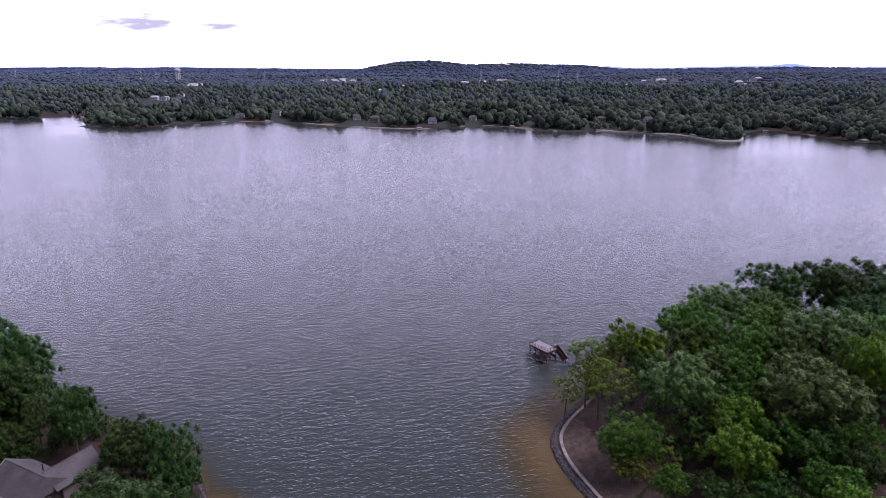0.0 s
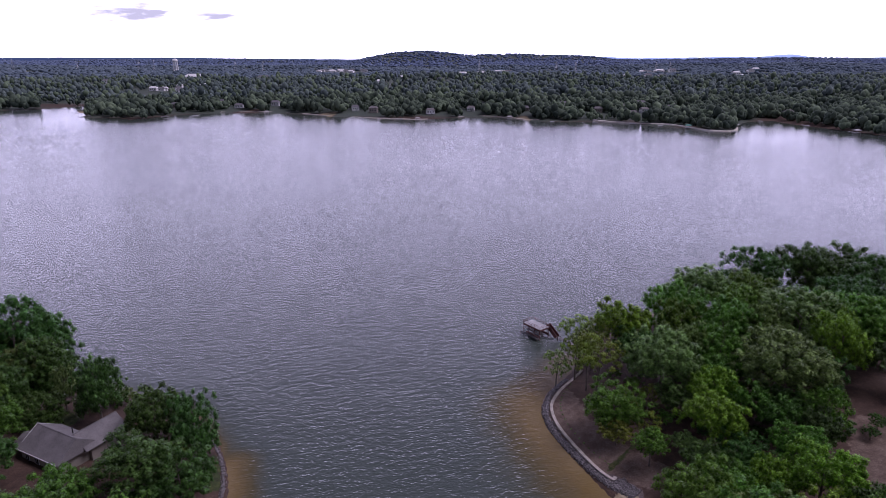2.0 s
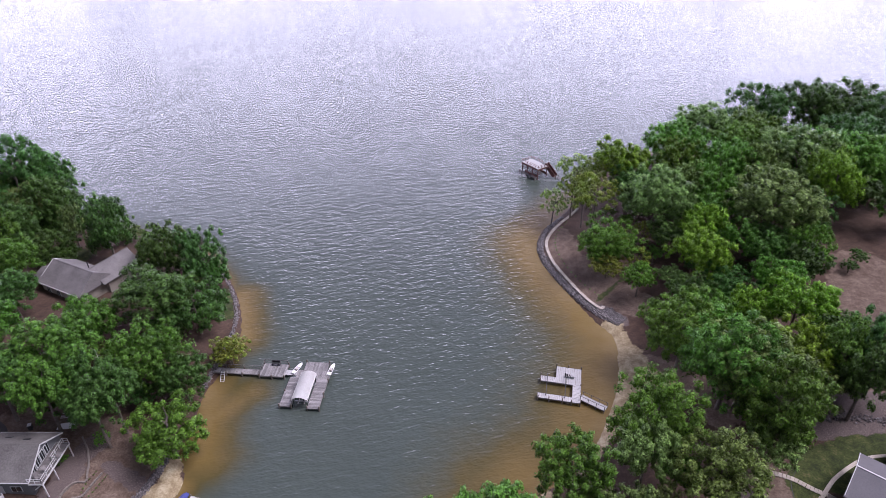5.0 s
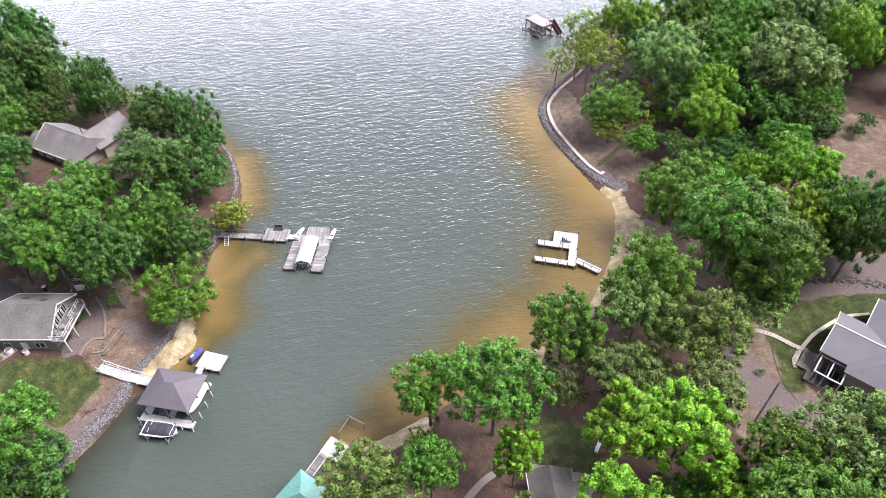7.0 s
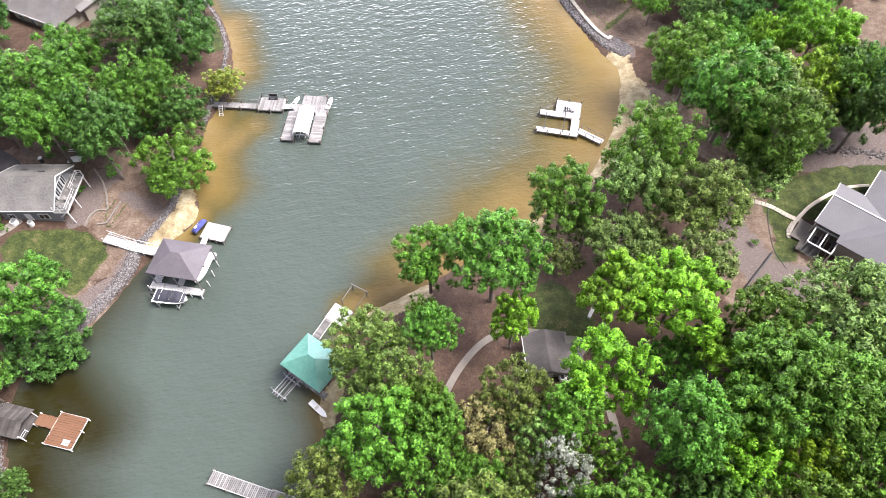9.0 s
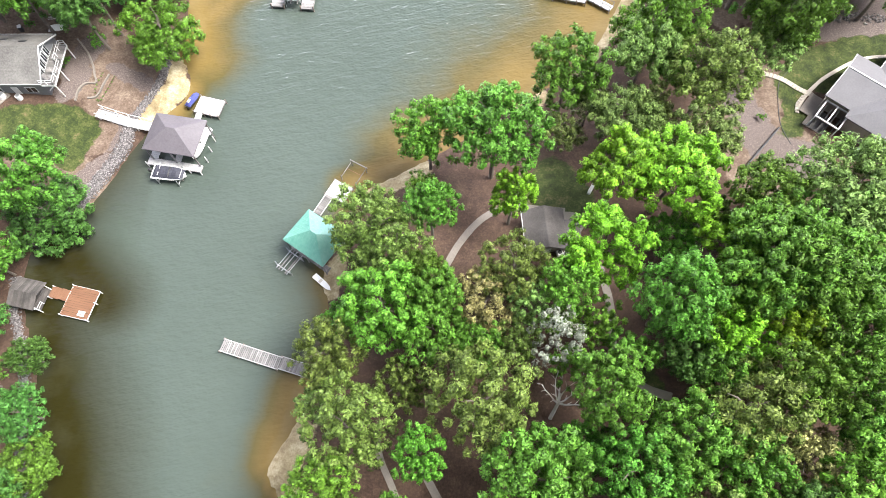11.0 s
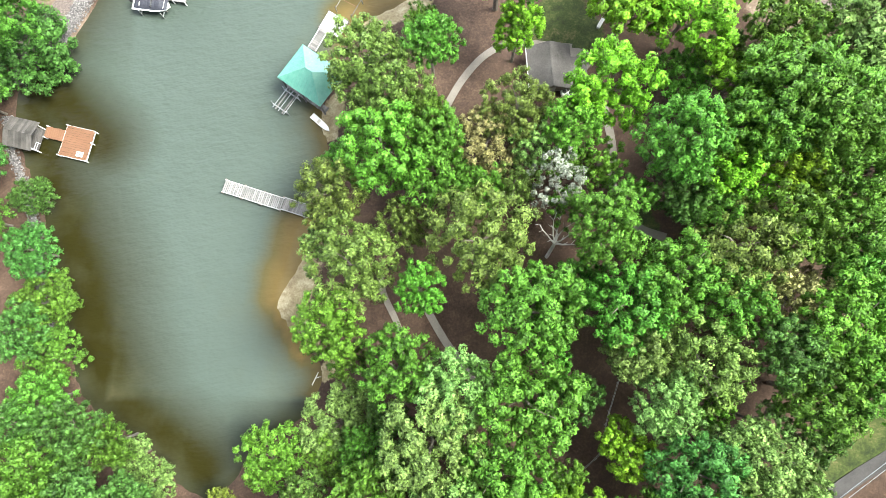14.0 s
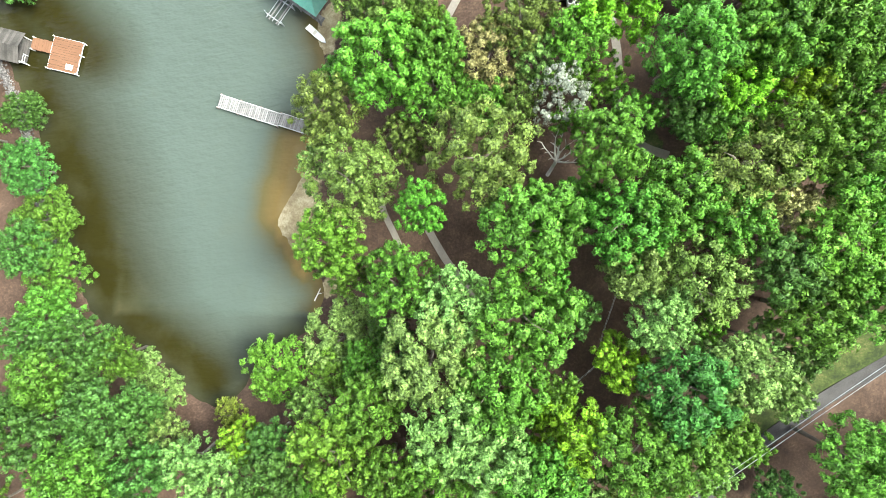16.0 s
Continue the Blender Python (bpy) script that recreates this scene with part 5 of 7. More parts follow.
def garden_house():
    base = 2.6
    h = thing("garden_house", "small garden house with a worn grey shingle roof", "house", 13.6, 33.4, base, 4.0)
    part("wall", one_box((0, 0, 1.1), (4.6, 4.9, 2.6), 0, 0.02), TAN_SIDING, h)
    part("gable_wall", gable_fill(bmesh.new(), 0, 4.4, 1.2, 2.4), TAN_SIDING, h)
    bm = hip_roof(bmesh.new(), 5.6, 5.2, 6.0, 1.35, 2.4, 0.2, 0.12)
    bmesh.ops.transform(bm, matrix=pose(0, 0, 0, 0, 0, 90), verts=bm.verts)
    part("roof", bm, DARK_SHINGLE, h, "worn grey shingle roof")
    # courses of shingles on both slopes, and the lean-to over the back room
    for side in (-1, 1):
        for k in range(9):
            f = (k + 0.5) / 9
            part("shingle_course", one_box((side * 2.8 * (1 - f), 0, 2.44 + 1.35 * f), (0.38, 5.95, 0.03), 0, 0.0, (0, side * 27)), DARK_SHINGLE, h)
    part("lean_to_roof", one_box((3.5, -0.7, 2.3), (2.6, 4.0, 0.12), 0, 0.02, (0, 9)), DARK_SHINGLE, h, "low shingled lean-to")
    part("wall", one_box((3.3, -0.7, 1.0), (2.2, 3.6, 2.4), 0, 0.02), TAN_SIDING, h)
    part("ridge_cap", one_box((0, 0, 3.80), (0.2, 5.9, 0.06), 0, 0.01), DARK_SHINGLE, h)
    part("eave_board", one_box((-2.85, 0, 2.36), (0.1, 5.9, 0.18), 0, 0.01), WHITE_PAINT, h)
    part("eave_board", one_box((0, -3.02, 2.5), (0.1, 0.1, 0.18), 0, 0.01), WHITE_PAINT, h)
    window(h, -2.3, 0.4, 1.4, 1.0, 0.9, "w")
    part("door", one_box((0.2, -2.5, 0.9), (0.9, 0.08, 2.0), 0, 0.01), WHITE_PAINT, h)
    pad = thing("patio", "round pale concrete patio behind the garden house", "patio", 17.2, 34.6, height_at(17.2, 34.6) + 0.1)
    ring = [(3.0 * math.cos(a), 2.4 * math.sin(a)) for a in np.linspace(0, 2 * math.pi, 28)[:-1]]
    part("slab", prism(bmesh.new(), ring, -0.3, 0.06), CONCRETE, pad)
    for k, (x, y) in enumerate(((15.6, 30.6), (16.4, 30.4))):
        unit = thing("outdoor_unit", "white boxed cooling unit by the garden house", "machine", x, y, height_at(x, y), 15 + 20 * k, "cooling units")
        part("case", one_box((0, 0, 0.4), (0.75, 0.7, 0.8), 0, 0.03), WHITE_PAINT, unit)
        part("fan_grille", one_tube((0, 0, 0.8), (0, 0, 0.83), 0.28, 0.28, 14), DARK_TRIM, unit)
    bench = thing("garden_bench", "white garden bench on the lawn", "bench", 20.8, 40.4, height_at(20.8, 40.4), 60)
    part("seat", one_box((0, 0, 0.45), (1.5, 0.45, 0.06), 0, 0.02), WHITE_PAINT, bench)
    part("backrest", one_box((0, 0.22, 0.8), (1.5, 0.06, 0.5), 0, 0.02), WHITE_PAINT, bench)
    for sx in (-0.65, 0.65):
        part("leg", one_box((sx, 0, 0.22), (0.08, 0.42, 0.44), 0, 0.01), WHITE_PAINT, bench)


def northwest_house():
    base = 3.0
    h = thing("lake_house", "grey-roofed lake house among dark trees", "house", -75.5, 108.0, base, -26.0)
    eave = 3.2
    part("wall", one_box((-1, -1.5, eave / 2 - 0.4), (12.0, 8.2, eave + 0.8), 0, 0.03), TAN_SIDING, h)
    bm = hip_roof(bmesh.new(), 12.5, 8.6, 12.0, 3.0, eave, 0.4, 0.18)
    bmesh.ops.transform(bm, matrix=pose(-1, -1.5, 0), verts=bm.verts)
    part("roof", bm, GREY_SHINGLE, h, "plain grey shingle roof")
    part("wall", one_box((2.8, 4.4, eave / 2 - 0.4), (6.2, 8.0, eave + 0.8), 0, 0.03), TAN_SIDING, h)
    bm = hip_roof(bmesh.new(), 9.0, 6.6, 9.4, 2.7, eave, 0.35, 0.18)
    bmesh.ops.transform(bm, matrix=pose(2.8, 4.0, 0.05, 0, 0, 90), verts=bm.verts)
    part("roof", bm, GREY_SHINGLE, h, "plain grey shingle roof of the wing")
    bm = hip_roof(bmesh.new(), 5.0, 4.6, 5.2, 1.5, eave - 0.6, 0.3, 0.16)
    bmesh.ops.transform(bm, matrix=pose(-7.6, -2.6, 0.05, 0, 0, 0), verts=bm.verts)
    part("roof", bm, GREY_SHINGLE, h, "lower porch roof")
    part("wall", one_box((-7.6, -2.6, 1.0), (4.6, 4.2, 3.0), 0, 0.03), TAN_SIDING, h)
    for side, y in (("s", -5.6),):
        for x in (-5.0, -2.0, 1.5):
            window(h, x, y, 1.5, 1.0, 1.2, side)
    part("gutter", one_box((-1, -6.25, eave - 0.1), (12.6, 0.14, 0.16), 0, 0.01), WHITE_PAINT, h)
    part("ridge_cap", one_box((-1, -1.5, eave + 3.0), (12.2, 0.24, 0.06), 0, 0.01), GREY_SHINGLE, h)
    part("barge_board", one_box((4.4, 8.7, eave + 1.35), (4.4, 0.1, 0.22), 0, 0.01, (0, 38)), WHITE_PAINT, h)
    part("vent_pipe", one_tube((0.6, 0.6, eave + 1.6), (0.6, 0.6, eave + 3.0), 0.12, 0.12, 8), DARK_TRIM, h)
    part("ridge_cap", one_box((2.8, 4.0, eave + 2.78), (0.26, 9.6, 0.07), 0, 0.01), SHAKE, h, "pale weathered ridge cap")
    part("barge_board", one_box((-7.1, -3.7, eave + 1.5), (0.1, 5.4, 0.24), 0, 0.01, (34, 0)), WHITE_PAINT, h)
    part("barge_board", one_box((-7.1, 0.7, eave + 1.5), (0.1, 5.4, 0.24), 0, 0.01, (-34, 0)), WHITE_PAINT, h)


cabin()
east_house()
garden_house()
northwest_house()
# ---- paths, walls, stones, fences ----
ribbon("path_beach", [(-0.6, 27.0), (0.6, 29.5), (2.4, 32.7), (5.2, 36.0), (8.0, 37.7), (11.0, 38.0), (14.0, 37.6), (17.0, 37.2)], 0.95, 0.05, CONCRETE, "curving concrete garden path", "path")
ribbon("path_wood", [(19.8, 32.5), (20.4, 30), (21.0, 27.4), (21.5, 23.1), (21.3, 19.6), (21.6, 16.5), (24.0, 13.0), (27.5, 11.5)], 1.05, 0.05, CONCRETE, "concrete path into the wood", "path")
ribbon("path_cove", [(-8.2, 8.0), (-7.5, 4.7), (-6.0, 1.5), (-4.9, -1.4), (-4.6, -4.0)], 0.8, 0.04, CONCRETE, "narrow concrete path down to the cove", "path")
ribbon("path_cove_upper", [(-3.2, 5.0), (-1.9, 2.5), (0.4, -1.4), (2.6, -4.2), (4.0, -6.5)], 0.95, 0.05, CONCRETE, "concrete path through leaf litter", "path")
ribbon("road_ridge", [(80, 2), (66, -6), (53.4, -13.6), (42.1, -20.8), (32.1, -29.6), (22, -40)], 1.8, 0.05, ASPHALT, "narrow gravelly lane along a lawn", "road")
ribbon("road_east", [(58, 80.5), (65.4, 79.9), (72.0, 79.4), (78.5, 79.2), (92, 80)], 2.6, 0.05, ASPHALT, "grey gravel drive through the wood", "road")
ribbon("drive_west", [(-80, 71), (-74, 68.5), (-70.5, 66.0), (-69.5, 62)], 4.5, 0.04, ASPHALT, "dark drive beside the cabin", "road")
ribbon("path_cabin", [(-68.5, 53.5), (-66.8, 55.2), (-65.5, 57.0)], 1.6, 0.05, CONCRETE, "pale stone path round the cabin", "path")
ribbon("path_patio", [(52.1, 53.1), (53.6, 55.3), (55.2, 56.9), (57.9, 59.1), (63.0, 61.8), (67.5, 62.3)], 0.55, 0.06, CAP_STONE, "curved pale stone path over a lawn", "path")


def block_line(name, points, length, wide, high, z, material, label, seed, follow=True, steps=6, base=None):
    """Stones laid end to end along a line, each one a block of its own."""
    rng = random.Random(seed)
    line = smooth_line(points, steps)
    seg = np.hypot(*np.diff(line, axis=0).T)
    along = np.concatenate([[0], np.cumsum(seg)])
    n = int(along[-1] / length)
    base = base or thing(name, label, "wall", 0, 0, 0)
    bm = one_box((0, 0, 0), (length * 0.95, wide, high), 0, 0.03)
    me = bpy.data.meshes.new("stone_block")
    bm.to_mesh(me)
    bm.free()
    me.materials.append(material)
    for i in range(n):
        s = (i + 0.5) * along[-1] / n
        x, y = np.interp(s, along, line[:, 0]), np.interp(s, along, line[:, 1])
        x2, y2 = np.interp(s + 0.1, along, line[:, 0]), np.interp(s + 0.1, along, line[:, 1])
        ob = new("stone_block", me)
        ob.parent = base
        ground = height_at(x, y) if follow else 0.0
        ob.matrix_basis = pose(x + rng.uniform(-0.02, 0.02), y + rng.uniform(-0.02, 0.02), ground + z + rng.uniform(-0.015, 0.015), rng.uniform(-1, 1), rng.uniform(-1, 1),
                               math.degrees(math.atan2(y2 - y, x2 - x)) + rng.uniform(-1.5, 1.5))
    return base


BULKHEAD = [(36.5, 147.5), (33.3, 142.9), (28.9, 137.0), (25.6, 130.2), (25.5, 123.0), (27.4, 115.6), (30.5, 107.4), (32.9, 103.4), (33.9, 103.9)]
lake_wall = thing("lake_wall", "curved lake wall of tan blocks with pale cap stones", "wall", 0, 0, 0)
for course in range(3):
    block_line("", BULKHEAD, 0.85, 0.5, 0.30, 0.18 + 0.31 * course, CAP_STONE, "", 80 + course, False, base=lake_wall)
block_line("", BULKHEAD, 0.7, 0.72, 0.12, 1.06, CAP_STONE, "", 84, False, base=lake_wall)
block_line("stepping_stones", [(48.6, 60.2), (51.0, 58.9), (53.0, 57.0), (55.0, 55.6)], 0.5, 0.85, 0.1, 0.06, CAP_STONE, "pale flagstone path across the lawn", 85)
block_line("patio_edge", [(52.1, 52.7), (52.5, 54.2), (53.6, 55.6)], 0.45, 0.5, 0.2, 0.08, CAP_STONE, "stone edging beside the patio", 86)
block_line("garden_wall", [(-53.9, 56.8), (-52.6, 57.2), (-52.0, 59.2), (-51.4, 61.1)], 0.4, 0.28, 0.3, 0.12, CONCRETE, "low curved wall of grey garden stones", 87)
block_line("garden_wall", [(-55.6, 56.2), (-55.4, 58.0), (-54.6, 59.2), (-53.1, 59.5), (-53.5, 60.8), (-54.0, 62.3), (-55.6, 65.2), (-57.5, 67.6)], 0.4, 0.28, 0.3, 0.12, CONCRETE, "low winding wall of grey garden stones", 88)


def riprap(name, points, wide, count, size, material, label, seed, shift=0.0):
    rng = np.random.default_rng(seed)
    line = smooth_line(points, 5)
    seg = np.hypot(*np.diff(line, axis=0).T)
    along = np.concatenate([[0], np.cumsum(seg)])
    s = rng.uniform(0, along[-1], count)
    x, y = np.interp(s, along, line[:, 0]), np.interp(s, along, line[:, 1])
    dx, dy = np.interp(s + 0.3, along, line[:, 0]) - x, np.interp(s + 0.3, along, line[:, 1]) - y
    k = np.hypot(dx, dy) + 1e-6
    off = rng.normal(0, 0.42, count).clip(-1, 1) * wide / 2 + shift
    x, y = x - dy / k * off, y + dx / k * off
    r = size * rng.uniform(0.55, 1.5, count)
    z = np.maximum(ground_height(x, y), -0.15)
    ob = blob_field(name, x, y, z - r * 0.2, r, r * rng.uniform(0.55, 0.9, count), material, seed)
    return tagged(ob, label, "stones", kind="stuff")


riprap("riprap_point", [(34.6, 99.5), (31.7, 103), (29.0, 108.5), (26.1, 115.6), (24.0, 123.2), (24.2, 130.4), (27.3, 137.4), (31.6, 143.4)], 1.6, 4200, 0.17, DARK_RIPRAP, "dark riprap at the foot of the lake wall", 101)
riprap("riprap_beach", [(34.0, 103), (35.0, 100.5), (36.5, 98.5)], 3.0, 2400, 0.11, RIPRAP, "grey riprap between the wall and the beach", 102)
riprap("riprap_west", [(-58.2, 33.6), (-53.4, 38.0), (-49.9, 43.8), (-47.6, 49.2), (-47.0, 53.6)], 2.0, 8200, 0.105, RIPRAP, "grey riprap along the west bank", 103)
riprap("riprap_beach_west", [(-47.0, 53.6), (-45.4, 57.0), (-43.8, 61.0), (-43.6, 65.5)], 1.3, 2400, 0.10, RIPRAP, "riprap bordering the west beach", 104)
riprap("riprap_cove", [(-58.5, 28.5), (-57.0, 23), (-54.4, 17), (-52.8, 11), (-51.9, 5.7), (-50.6, 1.3), (-48.4, -3.4)], 1.4, 4200, 0.10, RIPRAP, "grey riprap along the shaded cove bank", 105)
riprap("riprap_north", [(-42.8, 80.5), (-42.2, 92), (-42.6, 100), (-46.0, 109.4), (-52, 119.2)], 1.0, 1500, 0.14, DARK_RIPRAP, "dark stones along the lawn's edge", 106)
riprap("gravel_bank", [(55, 69.0), (62, 70.5), (70, 69.0), (74, 67.5)], 3.2, 500, 0.14, RIPRAP, "scattered pale gravel on the clay bank", 107)


def seedling(x, y, number, size=0.32, group="young shrubs"):
    bush = thing("young_shrub", "small dark green shrub in the mulch", "shrub", x, y, height_at(x, y), number * 47 % 360, group)
    crown = new("foliage", CROWNS_SMALL[number % len(CROWNS_SMALL)])
    crown.parent = bush
    crown.matrix_basis = pose(0, 0, size * 0.8) @ Matrix.Diagonal((size * 1.3, size * 1.3, size * 1.2, 1))


def wires(name, a, b, sag, count, gap, label):
    """Sagging cables between two points."""
    ob = thing(name, label, "cable", 0, 0, 0)
    for k in range(count):
        bm = bmesh.new()
        last = None
        for i in range(9):
            s = i / 8
            p = Vector(a).lerp(Vector(b), s) + Vector((0, 0, -4 * sag * s * (1 - s) + gap * k))
            p.x += 0.8 * k
            if last:
                tube(bm, last, p, 0.035, 0.035, 5)
            last = p
        part("wire", bm, GALVANISED, ob)


def utility_pole(x, y, tall=10.0):
    z = height_at(x, y)
    pole = thing("utility_pole", "brown wooden utility pole", "pole", x, y, z, 30, "utility poles")
    part("shaft", one_tube((0, 0, -0.3), (0, 0, tall), 0.15, 0.11, 10), PILE_WOOD, pole)
    part("crossarm", one_box((0, 0, tall - 0.5), (1.8, 0.12, 0.12), 0, 0.01), PILE_WOOD, pole)
    for sx in (-0.8, 0.0, 0.8):
        part("insulator", one_tube((sx, 0, tall - 0.44), (sx, 0, tall - 0.25), 0.05, 0.04, 8), GALVANISED, pole)


utility_pole(62.0, -1.4)
utility_pole(12.0, -37.4)
wires("power_cable", (12.0, -37.4, height_at(12.0, -37.4) + 9.8), (62.0, -1.4, height_at(62.0, -1.4) + 9.8), 0.8, 2, 0.1, "pale overhead cables along the lane")


def wire_fence(points, label):
    fence = thing("wire_fence", label, "fence", 0, 0, 0)
    line = smooth_line(points, 3)
    for x, y in line:
        z = height_at(x, y)
        part("post", one_tube((x, y, z - 0.2), (x, y, z + 1.0), 0.05, 0.04, 6), GREY_WOOD, fence)
    for (ax, ay), (bx, by) in zip(line[:-1], line[1:]):
        for h in (0.5, 0.9):
            part("wire", one_tube((ax, ay, height_at(ax, ay) + h), (bx, by, height_at(bx, by) + h), 0.02, 0.02, 5), GALVANISED, fence)


wire_fence([(21.4, -4.5), (20.9, -6.1), (19.3, -11.0), (18.9, -13.8), (15.8, -16.6)], "thin wire fence along a clearing in the wood")


def dead_tree(x, y, turn=0):
    """The bare forked trunk beside the grey-leaved tree."""
    z = height_at(x, y)
    tree = thing("dead_tree", "bare bleached dead tree with forked limbs", "tree", x, y, z, turn)
    rng = random.Random(4)
    bm = bmesh.new()
    tube(bm, (0, 0, -0.2), (0.15, 1.0, 5.0), 0.26, 0.2, 8)
    part("trunk", bm, DEADWOOD, tree, "bleached trunk")
    top = Vector((0.15, 1.0, 5.0))
    for a, n in ((70, 3.6), (115, 3.2), (20, 2.6), (160, 2.8), (-25, 3.0), (85, 5.0)):
        bm = bmesh.new()
        p, r, d = top.copy(), 0.13, a
        for k in range(4):
            q = p + Vector((math.cos(radians(d)) * n / 4, math.sin(radians(d)) * n / 4, rng.uniform(0.3, 1.2)))
            tube(bm, p, q, r, r * 0.7, 6)
            side = q + Vector((math.cos(radians(d + 50)) * n / 5, math.sin(radians(d + 50)) * n / 5, 0.4))
            tube(bm, q, side, r * 0.5, r * 0.2, 5)
            p, r, d = q, r * 0.7, d + rng.uniform(-25, 25)
        part("limb", bm, DEADWOOD, tree)


dead_tree(12.9, 9.2)
dead_tree(-54.6, 76.0, 62)
log = thing("driftwood", "bleached driftwood branch at the water's edge", "driftwood", -16.2, -6.0, 0.02, 62)
part("branch", tube(tube(bmesh.new(), (-0.9, 0, 0.1), (0.9, 0.1, 0.12), 0.09, 0.05, 6), (0.1, 0, 0.12), (0.6, -0.5, 0.2), 0.05, 0.02, 5), DEADWOOD, log)
pipe = thing("drain_pipe", "rusty black drain pipe lying across the slope", "pipe", 45.4, 46.4, height_at(45.4, 46.4) + 0.16, 47)
part("pipe", one_tube((-4.9, 0, 0.0), (4.9, 0, 0.1), 0.13, 0.13, 8), DARK_TRIM, pipe)
edge = ribbon("lawn_edging", [(54.6, 64.0), (52.3, 60.2), (50.6, 58.0), (49.7, 54.0), (49.3, 50.4), (49.9, 47.2)], 0.08, 0.06, DARK_TRIM, "dark metal edging of the lawn", "edging", 0.2)
# trees one by one: foliage, x, y, crown radius, height
SOUTH_WOOD = [
    ("bright", -6.6, 20.6, 5.1, 17.2), ("olive", -13.5, 15.7, 4.4, 15.2), ("olive", -10.2, 7.9, 5.2, 16.4), ("bright", -12.7, 0.6, 3.7, 15.9),
    ("green", -0.8, 22.1, 3.0, 14.8), ("olive", 3.7, 10.1, 6.2, 17.7), ("bright", -2.5, 4.6, 2.9, 13.8), ("green", 9.4, 2.2, 5.1, 18.2),
    ("green", 17.6, 10.9, 4.2, 17.5), ("russet", 5.1, 21.8, 4.0, 12.8), ("olive", 8.3, 25.3, 4.1, 14.8), ("bright", 14.6, 22.8, 3.1, 14.1),
    ("lime", 19.1, 27.6, 4.6, 16.4), ("green", 19.6, 2.8, 4.4, 17.0), ("lime", 19.2, -12.4, 2.9, 13.0), ("pale", 1.3, -6.4, 4.3, 16.9),
    ("green", 8.8, -7.1, 5.4, 18.6), ("green", -4.9, -3.7, 3.9, 16.2), ("pale", -1.1, -11.5, 5.3, 18.5), ("green", 6.2, -14.5, 4.7, 17.6),
    ("lime", 13.9, -19.9, 4.4, 15.2), ("pale", 1.0, -19.7, 4.9, 17.9), ("pale", -12.0, -10.8, 4.7, 8), ("green", -8.0, -17.5, 3.9, 16.2),
]
SOUTH_WOOD_B = [
    ("bright", -12.0, -22.3, 4.9, 16.8), ("green", -5.8, -24.4, 3.1, 14.9), ("pale", 5.3, -21.8, 4.5, 17.2), ("green", 10.4, -24.7, 4.3, 16.9),
    ("green", -1.1, -26.1, 4.0, 16.3), ("green", 12.6, -15.5, 2.2, 13.5),
]
RIDGE_WOOD = [
    ("green", 25.8, 20.6, 4.6, 18.7), ("lime", 32.5, 17.2, 4.0, 14.6), ("lime", 39.2, 17.8, 4.1, 14.6), ("green", 36.0, 22.7, 4.7, 17.5),
    ("green", 42.0, 23.1, 5.4, 18.7), ("green", 44.3, 16.5, 4.5, 17.3), ("green", 24.8, 5.5, 4.7, 17.6), ("green", 30.3, 3.4, 4.1, 16.5),
    ("pale", 20.4, -1.7, 3.4, 15.5), ("olive", 31.9, 9.1, 5.5, 16.7), ("green", 38.0, 11.7, 4.6, 17.3), ("green", 42.7, 10.0, 4.3, 16.9),
    ("russet", 37.8, 4.2, 4.1, 12.9), ("bright", 42.1, 0.8, 5.2, 17.3), ("green", 45.0, 5.5, 4.3, 16.9), ("olive", 26.8, -3.2, 5.4, 16.6),
    ("pale", 23.2, -7.8, 3.6, 15.8), ("dark", 35.8, -2.2, 3.7, 16.7), ("green", 38.8, -6.0, 4.6, 17.3), ("green", 44.0, -4.5, 4.4, 17.1),
    ("dark", 25.5, -14.6, 4.7, 18.4), ("pale", 31.2, -12.8, 4.3, 17.1), ("green", 28.8, -19.3, 3.8, 16.4), ("green", 20.4, -21.3, 4.8, 17.7),
]
RIDGE_WOOD_B = [
    ("green", 25.5, -21.9, 4.4, 17.1), ("green", 42.4, -21.4, 4.3, 18.0), ("green", 46.5, -24.0, 4.6, 17.5), ("dark", 38.0, -27.5, 2.6, 7.0),
    ("green", 38.6, 27.0, 5.7, 19.1), ("green", 43.3, 24.3, 5.5, 18.8), ("bright", 33.7, 22.2, 4.3, 15.9),
]
